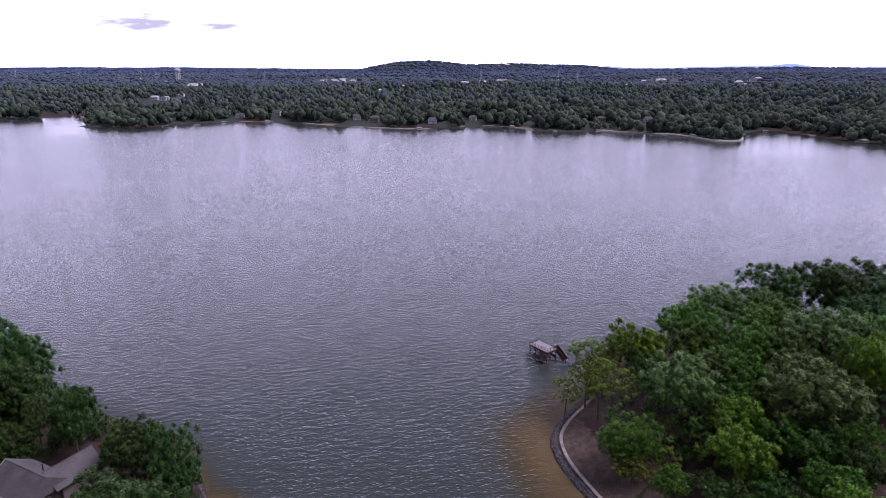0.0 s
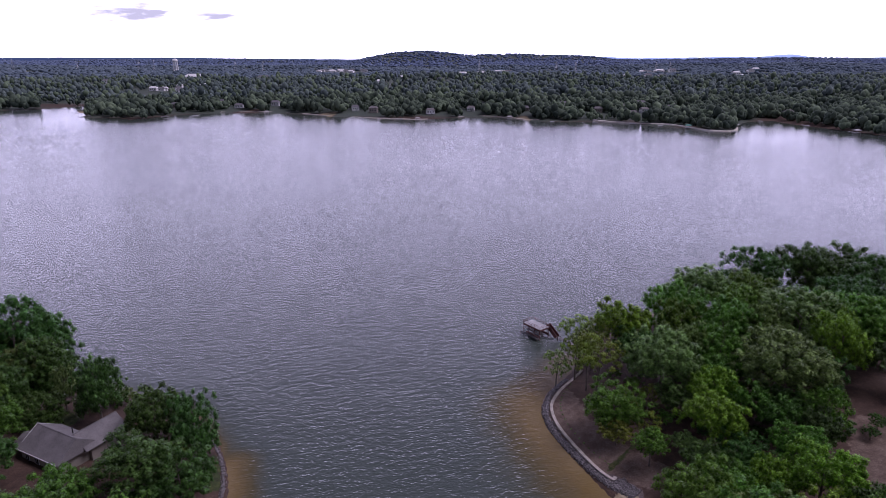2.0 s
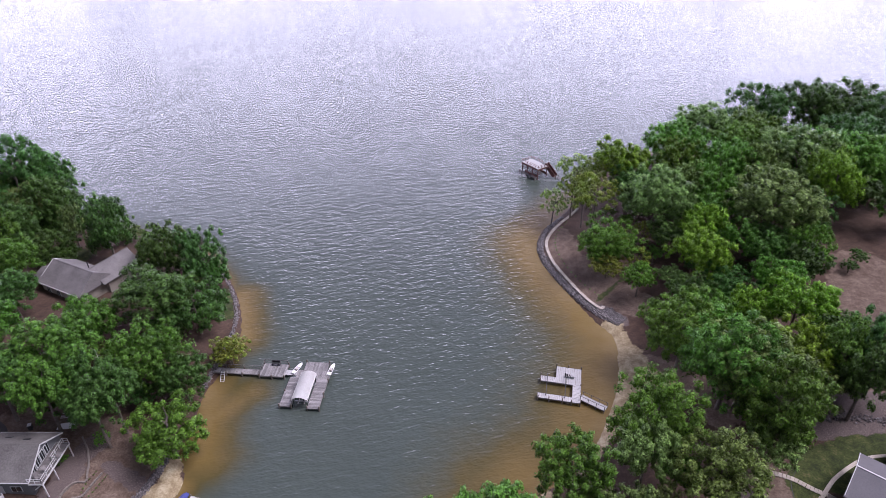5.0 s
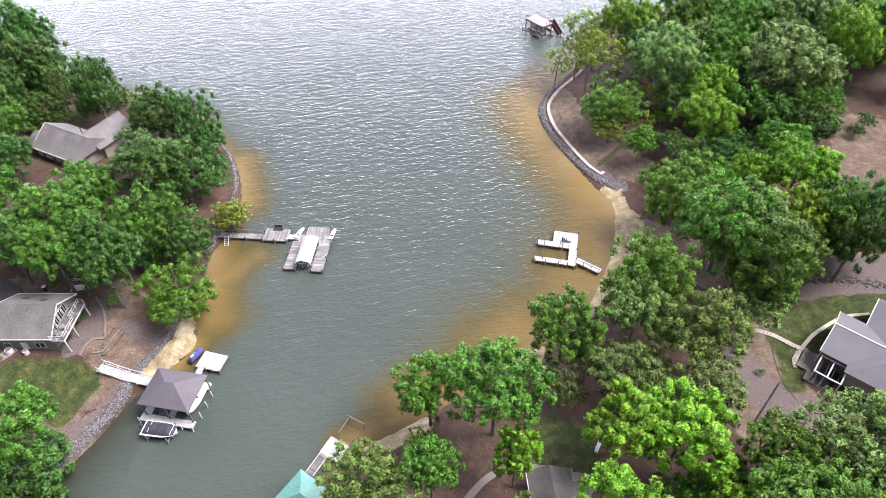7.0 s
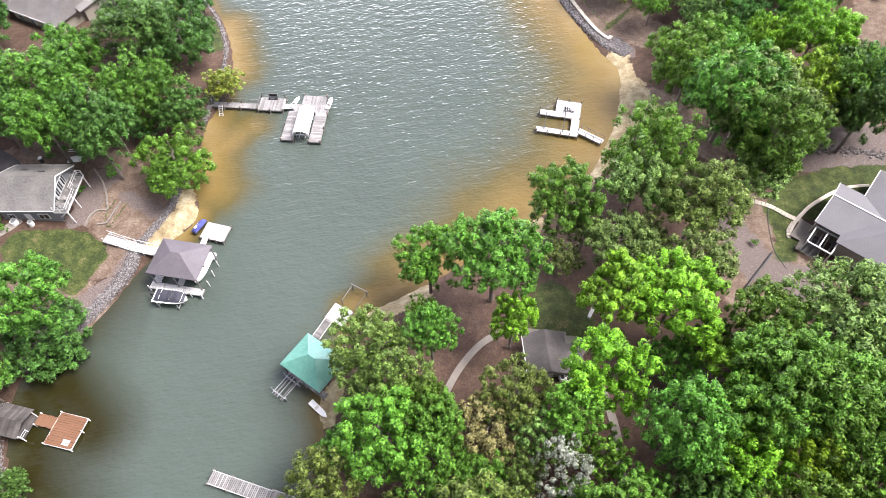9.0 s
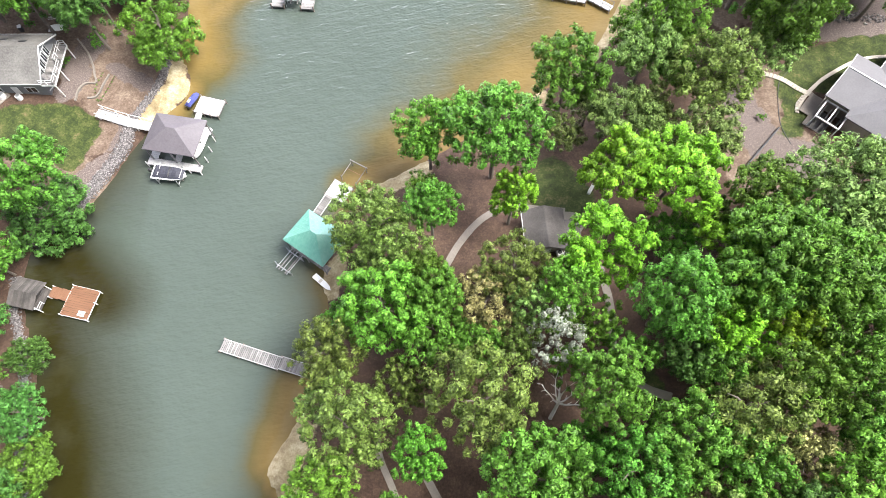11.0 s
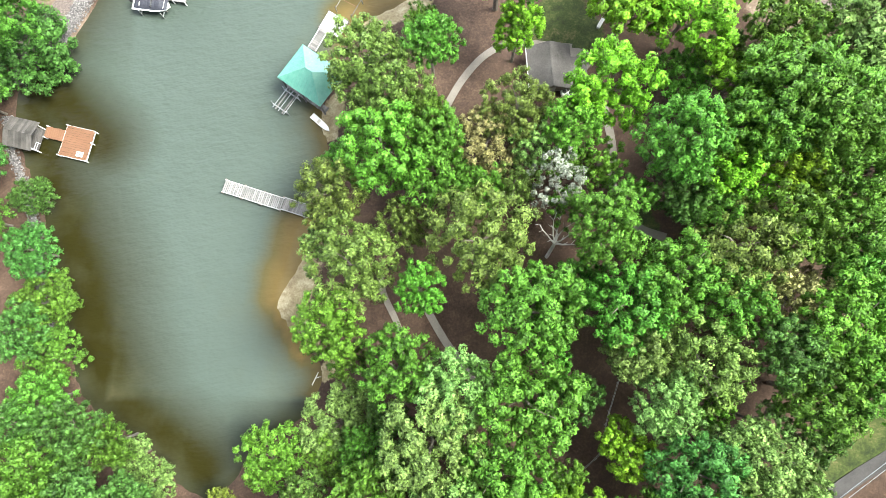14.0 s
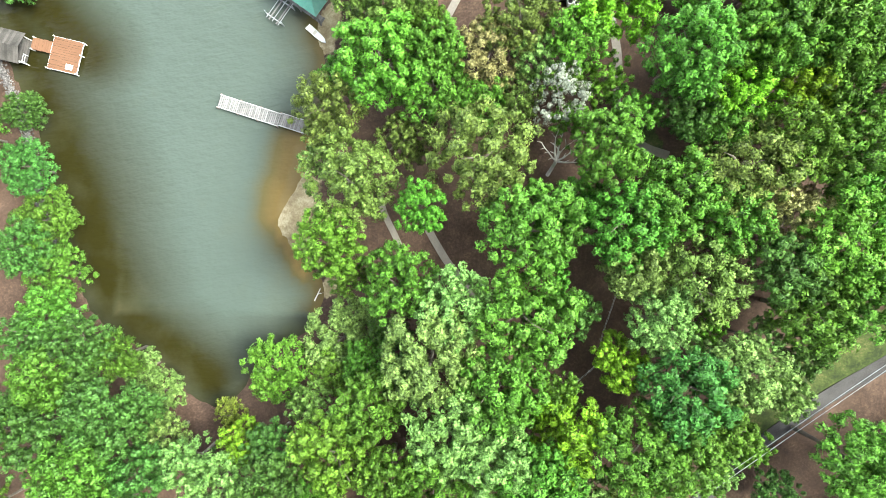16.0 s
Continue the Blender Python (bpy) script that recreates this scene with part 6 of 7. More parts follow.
COVE_HEAD = [
    ("bright", -19.9, -14.7, 3.9, 8), ("dark", -51.4, 16.7, 2.6, 7), ("dark", -50.3, 9.7, 3.5, 8), ("green", -48.4, 3.4, 3.9, 8), ("dark", -50.2, -0.1, 3.2, 9),
    ("green", -46.8, -3.2, 3.8, 8), ("green", -46.4, -7.8, 3.3, 11), ("dark", -48.5, -10.7, 3.1, 12), ("dark", -42, -11.3, 3.3, 13), ("green", -38.4, -12.8, 2.9, 11),
    ("green", -45.5, -15.2, 3.5, 14), ("pale", -36.7, -14.8, 2.5, 7), ("pale", -34.3, -17.8, 2.3, 5), ("dark", -41.8, -16.6, 2.9, 12), ("dark", -38.5, -19.4, 4.2, 16),
    ("dark", -34.9, -19, 3, 13), ("dark", -44.7, -21.6, 3.4, 15), ("dark", -48.5, -18.7, 2.7, 12), ("green", -40.9, -25.3, 4.4, 16), ("dark", -34.1, -25.3, 3.7, 15),
    ("pale", -32.6, -22.3, 2.9, 11), ("pale", -28.6, -24.6, 3.1, 14), ("feathery", -26.1, -20.4, 2.1, 6), ("lime", -22.9, -22.4, 2.7, 12), ("pale", -24.8, -26, 3.4, 15),
    ("dark", -19.5, -22.2, 2.8, 13), ("dark", -19.1, -25.9, 3.5, 15),
]
WEST_BANK = [
    ("dark", -54.1, 36.6, 6.4, 7.6), ("green", -53.5, 38.7, 5.4, 17.6), ("dark", -108, 141, 10.5, 24.5), ("green", -96.5, 110.5, 6.2, 17.5), ("dark", -97.6, 132.7, 7.9, 17),
    ("dark", -97.6, 119.7, 6.4, 15), ("dark", -76.6, 121.2, 5.0, 18), ("dark", -60.5, 113.6, 5.1, 15), ("dark", -51, 110.5, 4.9, 16), ("dark", -55.1, 95.2, 7.7, 15),
    ("green", -63.9, 86.5, 5, 14), ("dark", -47.7, 94.5, 5.4, 13), ("green", -63.5, 75.9, 7.3, 17), ("green", -49.7, 78.9, 5.5, 16), ("bright", -42, 65.5, 5.6, 12),
    ("dark", -82.1, 94.9, 4.7, 12), ("green", -89.6, 106.8, 4.8, 13), ("conifer", -86.8, 125.4, 2.6, 13), ("dark", -87, 117.7, 4.5, 9), ("dark", -44.2, 77.2, 4.3, 12),
    ("dark", -46.5, 101.5, 2.5, 7), ("green", -61, 68.2, 4.4, 16), ("dark", -52.6, 66.2, 3.6, 15), ("dark", -51.3, 69.2, 4, 16), ("dark", -69, 70.2, 4.6, 16),
    ("dark", -56.5, 71, 4.2, 15),
]
EAST_BANK = [
    ("bright", -1.7, 45.2, 4.4, 16.1), ("green", 7.0, 43.3, 6.7, 20.7), ("lime", 9.0, 35.4, 3.0, 13.2), ("olive", -9.3, 31.3, 5.1, 16.4),
    ("olive", -5.9, 28.4, 4.3, 14.9), ("green", -1.3, 33.5, 3.2, 15.1), ("bright", 30.5, 63.0, 6.7, 19.7), ("green", 17.2, 54.0, 4.9, 17.8),
    ("pale", 28.0, 56.6, 4.3, 16.8), ("conifer", 24.6, 47.9, 5.3, 13.4), ("olive", 36.5, 53.1, 6.0, 17.4), ("conifer", 33.9, 43.9, 4.9, 12.9),
    ("pale", 47.4, 60.3, 3.9, 10), ("conifer", 20.8, 51.7, 3.3, 11.0), ("lime", 22.5, 38.2, 4.9, 15.8), ("lime", 28.5, 36.7, 5.8, 17.1),
    ("pale", 47.2, 33.6, 6.6, 20.0), ("green", 38.2, 33.7, 4.6, 17.3), ("lime", 33.7, 28.6, 3.8, 14.3), ("pale", 49.0, 29.3, 4.8, 17.6),
    ("green", 45.9, 73.6, 7.9, 21.0), ("green", 49.4, 64.8, 5.9, 19.5), ("dark", 64.9, 69.6, 4.2, 17.7), ("green", 65.1, 74.4, 4.8, 17.6),
]
EAST_BANK_B = [
    ("dark", 70.2, 74.7, 4.9, 18.8),
]
POINT = [
    ("thin", 35, 146, 5.4, 18), ("thin", 37.2, 134.6, 6, 16), ("thin", 28.3, 139.9, 3.5, 11), ("lime", 46.7, 150.5, 8, 20), ("pale", 50.6, 129.5, 8.7, 20),
    ("bright", 37, 118, 6.6, 13), ("lime", 53.6, 108.1, 6.4, 16), ("bright", 64, 159, 8.9, 20), ("bright", 71.8, 145.8, 7.7, 20), ("olive", 59.7, 138.6, 6.1, 17),
    ("pale", 74.5, 122.5, 10.3, 21), ("pale", 90, 145, 11, 22), ("lime", 91.8, 130.8, 6.1, 22), ("olive", 79.8, 142.8, 6.2, 18), ("bright", 76.6, 109.2, 4.1, 14),
    ("lime", 64.1, 88.8, 6.6, 17),
]
POINT_B = [
    ("lime", 56.7, 90.7, 3.9, 13), ("bright", 42.6, 84.4, 7.2, 17), ("pale", 48.6, 73.5, 8.4, 18), ("lime", 58.7, 77.1, 5.5, 16), ("pale", 47.5, 105, 3.2, 8),
    ("feathery", 36.2, 113.3, 3.7, 7), ("thin", 42.8, 112.9, 2.4, 8), ("dark", 56.8, 101.4, 5, 10), ("dark", 52.1, 120.1, 5, 10), ("dark", 71.3, 113.7, 5.4, 11),
    ("dark", 112.9, 162.3, 9, 20), ("bright", 87.6, 169.1, 9.3, 20), ("bright", 103.1, 145.4, 9.7, 21), ("dark", 100.7, 192.3, 11.2, 23.6), ("dark", 120.3, 194.6, 11.3, 23.6),
    ("dark", 134.9, 196.9, 13, 22.3), ("dark", 133.9, 179.5, 10.7, 21), ("pale", 75.4, 173.8, 9.9, 21), ("bright", 106, 140.1, 8.5, 21), ("bright", 62, 150, 7, 18),
    ("bright", 82, 158, 8, 19), ("lime", 58, 118, 5, 15), ("bright", 66, 134, 6, 17), ("dark", 48, 142, 5.5, 15), ("bright", 97, 152, 8, 20),
    ("dark", 84, 124, 5, 14), ("bright", 66, 100, 4.5, 13), ("dark", 49, 98, 4.5, 11), ("bright", 48, 90, 5, 14), ("dark", 68, 82, 5, 13),
    ("olive", 56, 70, 5, 13), ("bright", 41, 106, 3.4, 9),
]
STANDING = SOUTH_WOOD + SOUTH_WOOD_B + RIDGE_WOOD + RIDGE_WOOD_B + COVE_HEAD + WEST_BANK + EAST_BANK + EAST_BANK_B + POINT + POINT_B
# ---- trees ----
def crown_mesh(seed, boughs, clumps, leaves, leaf, flat=0.78, spread=0.52, core=True, droop=0.0, low=-0.62):
    """A crown of unit radius about the origin: boughs, each with clumps, each with leaf sprays."""
    rng = np.random.default_rng(seed)
    bough_c, bough_r = [], []
    for i in range(boughs):
        if i == 0:
            d = np.array([0.05, 0.02, 0.72])
        else:
            a = i * 2.39996 + rng.uniform(-0.35, 0.35)
            up = rng.uniform(low, 0.62)
            d = np.array([math.cos(a) * math.sqrt(1 - up * up), math.sin(a) * math.sqrt(1 - up * up), up])
        bough_c.append(d * (spread + 0.06) * rng.uniform(0.82, 1.15) * np.array([1, 1, flat]))
        bough_r.append(rng.uniform(0.29, 0.43))
    centres, radii = [], []
    for c, r in zip(bough_c, bough_r):
        for k in range(clumps):
            u = 1 - 1.55 * (k + 0.5) / clumps
            a = k * 2.39996 + rng.uniform(0, 0.9)
            s = math.sqrt(max(0, 1 - u * u))
            d = np.array([s * math.cos(a), s * math.sin(a), u * 0.9 - droop * s])
            centres.append(c + d * r * rng.uniform(0.72, 1.08))
            radii.append(rng.uniform(0.075, 0.140))
    centres, radii = np.array(centres), np.array(radii)
    m = len(centres) * leaves
    cc, rr = np.repeat(centres, leaves, 0), np.repeat(radii, leaves)
    d = rng.normal(size=(m, 3))
    d[:, 2] += 0.35
    d /= np.linalg.norm(d, axis=1)[:, None]
    pos = cc + d * (rr * rng.uniform(0.70, 1.14, m))[:, None]
    n = d * 0.75 + np.array([0, 0, 0.45]) + rng.normal(size=(m, 3)) * 0.38
    n /= np.linalg.norm(n, axis=1)[:, None]
    t = np.cross(n, rng.normal(size=(m, 3)))
    t /= np.linalg.norm(t, axis=1)[:, None]
    b = np.cross(n, t)
    size = leaf * rng.uniform(0.65, 1.35, m)[:, None]
    tri_leaf = np.stack([pos + t * size, pos - t * size * 0.7 + b * size * 0.62, pos - t * size * 0.7 - b * size * 0.62], 1).reshape(-1, 3)
    faces = [tuple(f) for f in np.arange(3 * m).reshape(-1, 3)]
    verts = tri_leaf
    # the leaves of a spray lie like the scales of a dome
    out = np.repeat(d * 0.8 + n * 0.45, 3, 0)
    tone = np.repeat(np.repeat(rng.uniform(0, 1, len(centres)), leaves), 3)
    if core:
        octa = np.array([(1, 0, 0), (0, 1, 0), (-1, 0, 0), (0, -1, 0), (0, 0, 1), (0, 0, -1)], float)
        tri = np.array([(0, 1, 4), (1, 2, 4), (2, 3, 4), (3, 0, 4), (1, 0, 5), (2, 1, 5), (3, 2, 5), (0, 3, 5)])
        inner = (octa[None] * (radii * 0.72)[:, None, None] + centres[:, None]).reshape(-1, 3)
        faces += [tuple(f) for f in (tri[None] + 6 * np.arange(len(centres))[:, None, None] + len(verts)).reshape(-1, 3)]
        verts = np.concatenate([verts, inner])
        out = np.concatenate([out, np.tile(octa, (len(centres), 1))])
        # cores take the lowest tone: shade painted into the gaps between leaves
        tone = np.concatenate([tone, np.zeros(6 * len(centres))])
    me = bpy.data.meshes.new("crown")
    me.from_pydata([tuple(v) for v in verts.tolist()], [], [tuple(int(i) for i in f) for f in faces])
    layer(me, "spray", tone)
    me.polygons.foreach_set("use_smooth", [True] * len(me.polygons))
    me.normals_split_custom_set_from_vertices((out / np.linalg.norm(out, axis=1)[:, None]).tolist())
    me.materials.append(LEAVES["green"])
    return me


def trunk_mesh(seed, limbs=6, slim=1.0):
    """A tapered, slightly bent trunk of unit height with limbs that reach into the crown; unit crown radius is 0.3."""
    rng = np.random.default_rng(seed)
    bm = bmesh.new()
    pts, lean = [], rng.uniform(-0.025, 0.025, 2)
    for k in range(5):
        s = k / 4
        pts.append(Vector((lean[0] * s * s * 2 + rng.uniform(-0.006, 0.006), lean[1] * s * s * 2 + rng.uniform(-0.006, 0.006), s * 0.72 - 0.02)))
    for k in range(4):
        tube(bm, pts[k], pts[k + 1], slim * 0.0185 * (1 - 0.2 * k), slim * 0.0185 * (1 - 0.2 * (k + 1)), 7)
    for i in range(limbs):
        a = i * 2.4 + rng.uniform(0, 0.8)
        s = rng.uniform(0.42, 0.72)
        root = pts[0].lerp(pts[4], s / 0.84)
        out = rng.uniform(0.09, 0.15)
        elbow = root + Vector((math.cos(a) * out * 0.5, math.sin(a) * out * 0.5, out * 0.55))
        tip = elbow + Vector((math.cos(a + 0.3) * out * 0.6, math.sin(a + 0.3) * out * 0.6, out * 0.5))
        tube(bm, root, elbow, slim * 0.008, slim * 0.0055, 5)
        tube(bm, elbow, tip, slim * 0.0055, slim * 0.002, 5)
    me = bpy.data.meshes.new("trunk")
    bm.to_mesh(me)
    bm.free()
    me.materials.append(BARK)
    return me


CROWNS = {
    "round": [crown_mesh(11 + i, 14, 11, 44, 0.044) for i in range(4)],
    "tuft": [crown_mesh(31 + i, 11, 10, 50, 0.055, 0.9, 0.52) for i in range(2)],
    "fine": [crown_mesh(51 + i, 13, 11, 48, 0.036, 0.95, 0.52) for i in range(2)],
    "sparse": [crown_mesh(71 + i, 9, 7, 50, 0.044, 1.05, 0.60, False) for i in range(2)],
    "big": [crown_mesh(111 + i, 22, 10, 40, 0.038, 0.85, 0.60) for i in range(2)],
    "deep": [crown_mesh(161 + i, 20, 10, 38, 0.042, 1.0, 0.56, low=-0.95) for i in range(3)],
    "light": [crown_mesh(91 + i, 10, 8, 40, 0.058) for i in range(3)],
}
DISTANT = [crown_mesh(191 + i, 9, 6, 16, 0.115) for i in range(2)]
TRUNKS = [trunk_mesh(5 + i) for i in range(3)]
FORMS = {"green": "round", "bright": "round", "lime": "tuft", "olive": "fine", "dark": "round", "pale": "round", "russet": "fine", "feathery": "fine",
         "conifer": "fine", "thin": "sparse", "silver": "sparse"}
TREE_WORDS = {"green": "mid-green broadleaf tree with a billowing crown", "bright": "bright green broadleaf tree with a full crown",
              "lime": "yellow-green tree with upright leafy tufts", "olive": "olive-green tree with fine dense leaves",
              "dark": "dark green broadleaf tree in shade", "pale": "tall pale green tree with silvery leaf backs",
              "russet": "olive tree speckled with tan seed clusters", "feathery": "small yellow-green tree leaning to the water",
              "conifer": "dull olive evergreen with fine foliage", "thin": "slender tree with thin open foliage", "silver": "half-dead tree with grey-white foliage"}


def plant(foliage, x, y, radius, height, number, form=None, name="broadleaf_tree", group="trees of the lake wood"):
    rng = random.Random(number * 7 + 3)
    z = height_at(x, y)
    root = thing(name, TREE_WORDS[foliage] + (" on the bank" if z < 2 else ""), "tree", x, y, max(z, 0) - 0.05, rng.uniform(0, 360), group)
    deep = foliage == "dark" and (x < -40 and y > 100 or y > 170)
    bank = y > 62 and height > 9 and foliage != "thin" and not (-72 < x < -48 and y < 71)
    shape = "deep" if (deep or bank) and form != "light" else form or FORMS[foliage]
    # at the lake's edge the crowns come down nearly to the ground
    tall = 0.53 * height if deep else 0.45 * height if bank else min(max(0.38 * height, 0.7 * radius), 1.3 * radius)
    trunk = new("trunk", TRUNKS[number % len(TRUNKS)])
    trunk.parent = root
    wide = 0.75 * height + 0.25 * radius / 0.3
    trunk.matrix_basis = Matrix.Diagonal((wide, wide, height, 1))
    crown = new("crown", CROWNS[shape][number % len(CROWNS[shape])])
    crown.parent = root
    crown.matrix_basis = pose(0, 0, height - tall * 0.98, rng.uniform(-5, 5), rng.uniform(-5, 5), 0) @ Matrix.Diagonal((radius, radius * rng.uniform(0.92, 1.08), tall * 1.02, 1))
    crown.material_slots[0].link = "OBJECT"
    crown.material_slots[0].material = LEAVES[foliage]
    return root


UNDERWOOD = [("green", -58.6, 28.8, 3.6, 9), ("dark", -57.6, 20.6, 3.2, 8), ("green", -56.0, 13.5, 3.2, 9), ("dark", -107, 134, 6, 13), ("conifer", -101, 133.5, 5.5, 14), ("dark", -96, 131, 4.2, 10), ("dark", -114, 146, 8, 18), ("dark", -104, 148, 7, 19), ("dark", -78, 129, 3.6, 8), ("dark", -92.5, 134, 4.5, 12),
             ("thin", 40, 122, 2.2, 9), ("feathery", 40.5, 119, 1.9, 7.5), ("thin", 46, 123.5, 2.0, 8), ("thin", 35.0, 136, 3.0, 13), ("thin", 38.6, 147, 4.2, 16), ("thin", 33.5, 142.5, 3.6, 15),
             ("green", -1.2, 18.0, 4.0, 14), ("olive", -4.5, 12.6, 3.0, 11), ("green", 3.6, 16.4, 3.0, 12), ("olive", 8.6, 17.2, 2.8, 11), ("green", -2.0, 25.5, 3.0, 11), ("pale", 13.0, 2.5, 3.0, 11),
             ("green", 15.5, 5.5, 2.8, 11), ("dark", 27.5, 15.5, 3.6, 13), ("green", 30.5, 13.0, 3.2, 13), ("green", -2.5, 38.5, 2.4, 9), ("conifer", 16.5, 47.5, 3.0, 9), ("conifer", 28.5, 50.0, 3.4, 11),
             ("green", 33.0, 57.0, 3.2, 10), ("thin", -39.6, 87.2, 3.4, 6.6), ("feathery", -39.9, 87.0, 3.2, 6.4), ("green", -8.5, -13.5, 3.0, 11), ("bright", -12.5, -14.5, 3.0, 8), ("dark", -4.0, -14.0, 3.0, 12), ("bright", 29.0, 30.5, 3.4, 9)]
for number, (foliage, x, y, radius, height) in enumerate(STANDING + UNDERWOOD):
    plant(foliage, x, y, radius * (1.16 if radius < 6.3 else 1.04), height, number, "big" if radius > 7 else None)


# undergrowth about the houses on the west bank and on the point
def undergrowth():
    rng = random.Random(41)
    placed, number = [], 2000
    for x0, x1, y0, y1, most in ((-118, -46, 92, 134, 46), (42, 84, 84, 150, 40), (-72, -44, 62, 92, 14)):
        put = 0
        for _ in range(900):
            if put >= most:
                break
            x, y, r = rng.uniform(x0, x1), rng.uniform(y0, y1), rng.uniform(1.8, 3.2)
            if any((x - a) ** 2 + (y - b) ** 2 < (r + c) ** 2 * 0.8 for a, b, c in placed):
                continue
            if spots(np.array([x]), np.array([y]), OPEN)[0] > 0.05 or inland([x], [y])[0][0] < 1.5:
                continue
            placed.append((x, y, r))
            plant(rng.choice(("dark", "green", "dark", "olive")), x, y, r, r * rng.uniform(1.3, 2.0), number, "light", "leafy_shrub", "undergrowth")
            number += 1
            put += 1


# the wood goes on between and behind them
OPEN = LAWNS + GRAVELS + SANDS + [(-76, 60, -54, 60, 9), (-72, 50, -50, 56, 7), (-86, 110, -68, 114, 8), (-92, 99, -64, 104, 8), (56, 56, 76, 52, 9), (9, 34, 20, 33, 5), (76, 88, 92, 110, 9), (58, 74, 80, 74, 8),
                                  (24, 136, 32, 106, 7), (32, 106, 40, 112, 6), (44, -24, 58, -14, 3), (30, -32, 44, -23, 3), (-7, 5, -4, -3, 3.5), (0, 1, 3, -5, 3), (20, -6, 16, -16, 3.0),
                                  (21, 27, 21, 18, 2.5), (1, 30, 8, 38, 2.5), (62, 80, 82, 79, 5), (40, 40, 50, 50, 5), (90, 118, 110, 112, 6), (13, 8, 12, 12, 2.5), (-90, 128, -86, 126, 3), (-90, 104, -80, 99, 5), (-74, 122, -66, 120, 4),
                                  (-58, 76, -50, 60, 5), (-46, 84, -42, 96, 4)]
WOODS = [(-16, 75, -48, 34, 4.5, 130), (-64, 18, -50, -14, 5.2, 22)]
FAR_WOODS = [(60, 190, 100, 160, 8.0, 75), (72, 190, 0, 100, 9.0, 60), (-230, -72, 64, 122, 8.5, 75), (-110, -58, -60, 46, 7.0, 50), (-70, 90, -70, -40, 7.0, 60)]


def scatter(zones, placed, rng):
    for x0, x1, y0, y1, gap, most in zones:
        put = 0
        for _ in range(1200):
            if put >= most:
                break
            x, y, r = rng.uniform(x0, x1), rng.uniform(y0, y1), gap * rng.uniform(0.5, 0.76)
            if any((x - a) ** 2 + (y - b) ** 2 < (0.74 * (r + c)) ** 2 for a, b, c in placed):
                continue
            if spots(np.array([x]), np.array([y]), OPEN)[0] > 0.05 or inland([x], [y])[0][0] < 2.5:
                continue
            placed.append((x, y, r))
            put += 1
            yield x, y, r


def fill_wood():
    rng = random.Random(77)
    placed = [(x, y, r * 0.85) for _, x, y, r, _ in STANDING + UNDERWOOD]
    for number, (x, y, r) in enumerate(scatter(WOODS, placed, rng)):
        plant(rng.choice(("green", "dark", "dark", "olive") if x < -18 else ("green", "green", "dark", "pale", "bright", "olive")), x, y, r * 1.15, min(16, 7 + r * 1.6), 1000 + number, "light")
    # the wood further off, joined
    shapes = []
    for me in DISTANT:
        co = np.empty(len(me.vertices) * 3)
        me.vertices.foreach_get("co", co)
        shapes.append((co.reshape(-1, 3), [tuple(f.vertices) for f in me.polygons]))
    for foliage in ("green", "dark", "bright"):
        verts, faces = [], []
        for k, (x, y, r) in enumerate(scatter([(a, b, c, d, g, n // 3) for a, b, c, d, g, n in FAR_WOODS], placed, rng)):
            co, fs = shapes[k % len(shapes)]
            h = min(15, 7 + r * 1.5)
            a, tall = rng.uniform(0, 6.28), 0.42 * h
            turn = np.array([(math.cos(a), math.sin(a), 0), (-math.sin(a), math.cos(a), 0), (0, 0, 1)])
            base = len(verts)
            verts += (co @ turn * (r * 1.1, r * 1.1, tall * 1.02) + (x, y, height_at(x, y) + h - tall)).tolist()
            faces += [tuple(base + i for i in f) for f in fs]
        tagged(raw_mesh("wood_behind", verts, faces, LEAVES[foliage]), foliage + " broadleaf wood on the rising ground", "woods", kind="stuff")


undergrowth()
fill_wood()

plant("silver", 12.7, 16.9, 3.6, 14.5, 501, name="broadleaf_tree")
CROWNS_SMALL = [crown_mesh(141 + i, 4, 5, 24, 0.15) for i in range(2)]
number = 0
walk_line = smooth_line([(32.0, 139.5), (28.6, 133.5), (27.4, 127.5), (28.2, 120.0), (30.6, 113.0), (33.4, 107.5)], 8)
for x, y in walk_line[::2]:
    seedling(x, y, number, 0.22)
    number += 1
for x, y in smooth_line([(-50.6, 60.8), (-51.2, 58.6), (-52.2, 56.4), (-53.0, 58.4), (-52.4, 61.2)], 4):
    seedling(x, y, number, 0.15)
    number += 1
for x, y, size in ((-57.9, 62.8, 0.8), (-68.0, 56.0, 0.9), (-67.2, 55.0, 0.8), (-64.8, 69.5, 0.7), (62.4, 72.8, 0.8), (46.5, 51.8, 0.6)):
    seedling(x, y, number, size, "shrubs")
    number += 1
for i, (x, y, radius) in enumerate(((83.5, 112.5, 2.2), (87.5, 110.5, 2.0), (90.6, 113.0, 2.4), (-53.9, 66.9, 1.5))):
    plant("dark" if i < 3 else "bright", x, y, radius, radius * 1.7, 2100 + i, "light", "leafy_shrub", "undergrowth")
# ---- the far shore: woods, ridges, houses ----
def far_z(px, py):
    def lump(x, w, y, depth, high):
        return high * np.exp(-(np.abs(px - x) / w) ** 3 - ((py - y) / depth) ** 2)
    return ground_height(px, py) + lump(-190, 330, 4300, 420, 62) + lump(380, 260, 4450, 300, 34) + lump(850, 320, 4500, 300, 36)


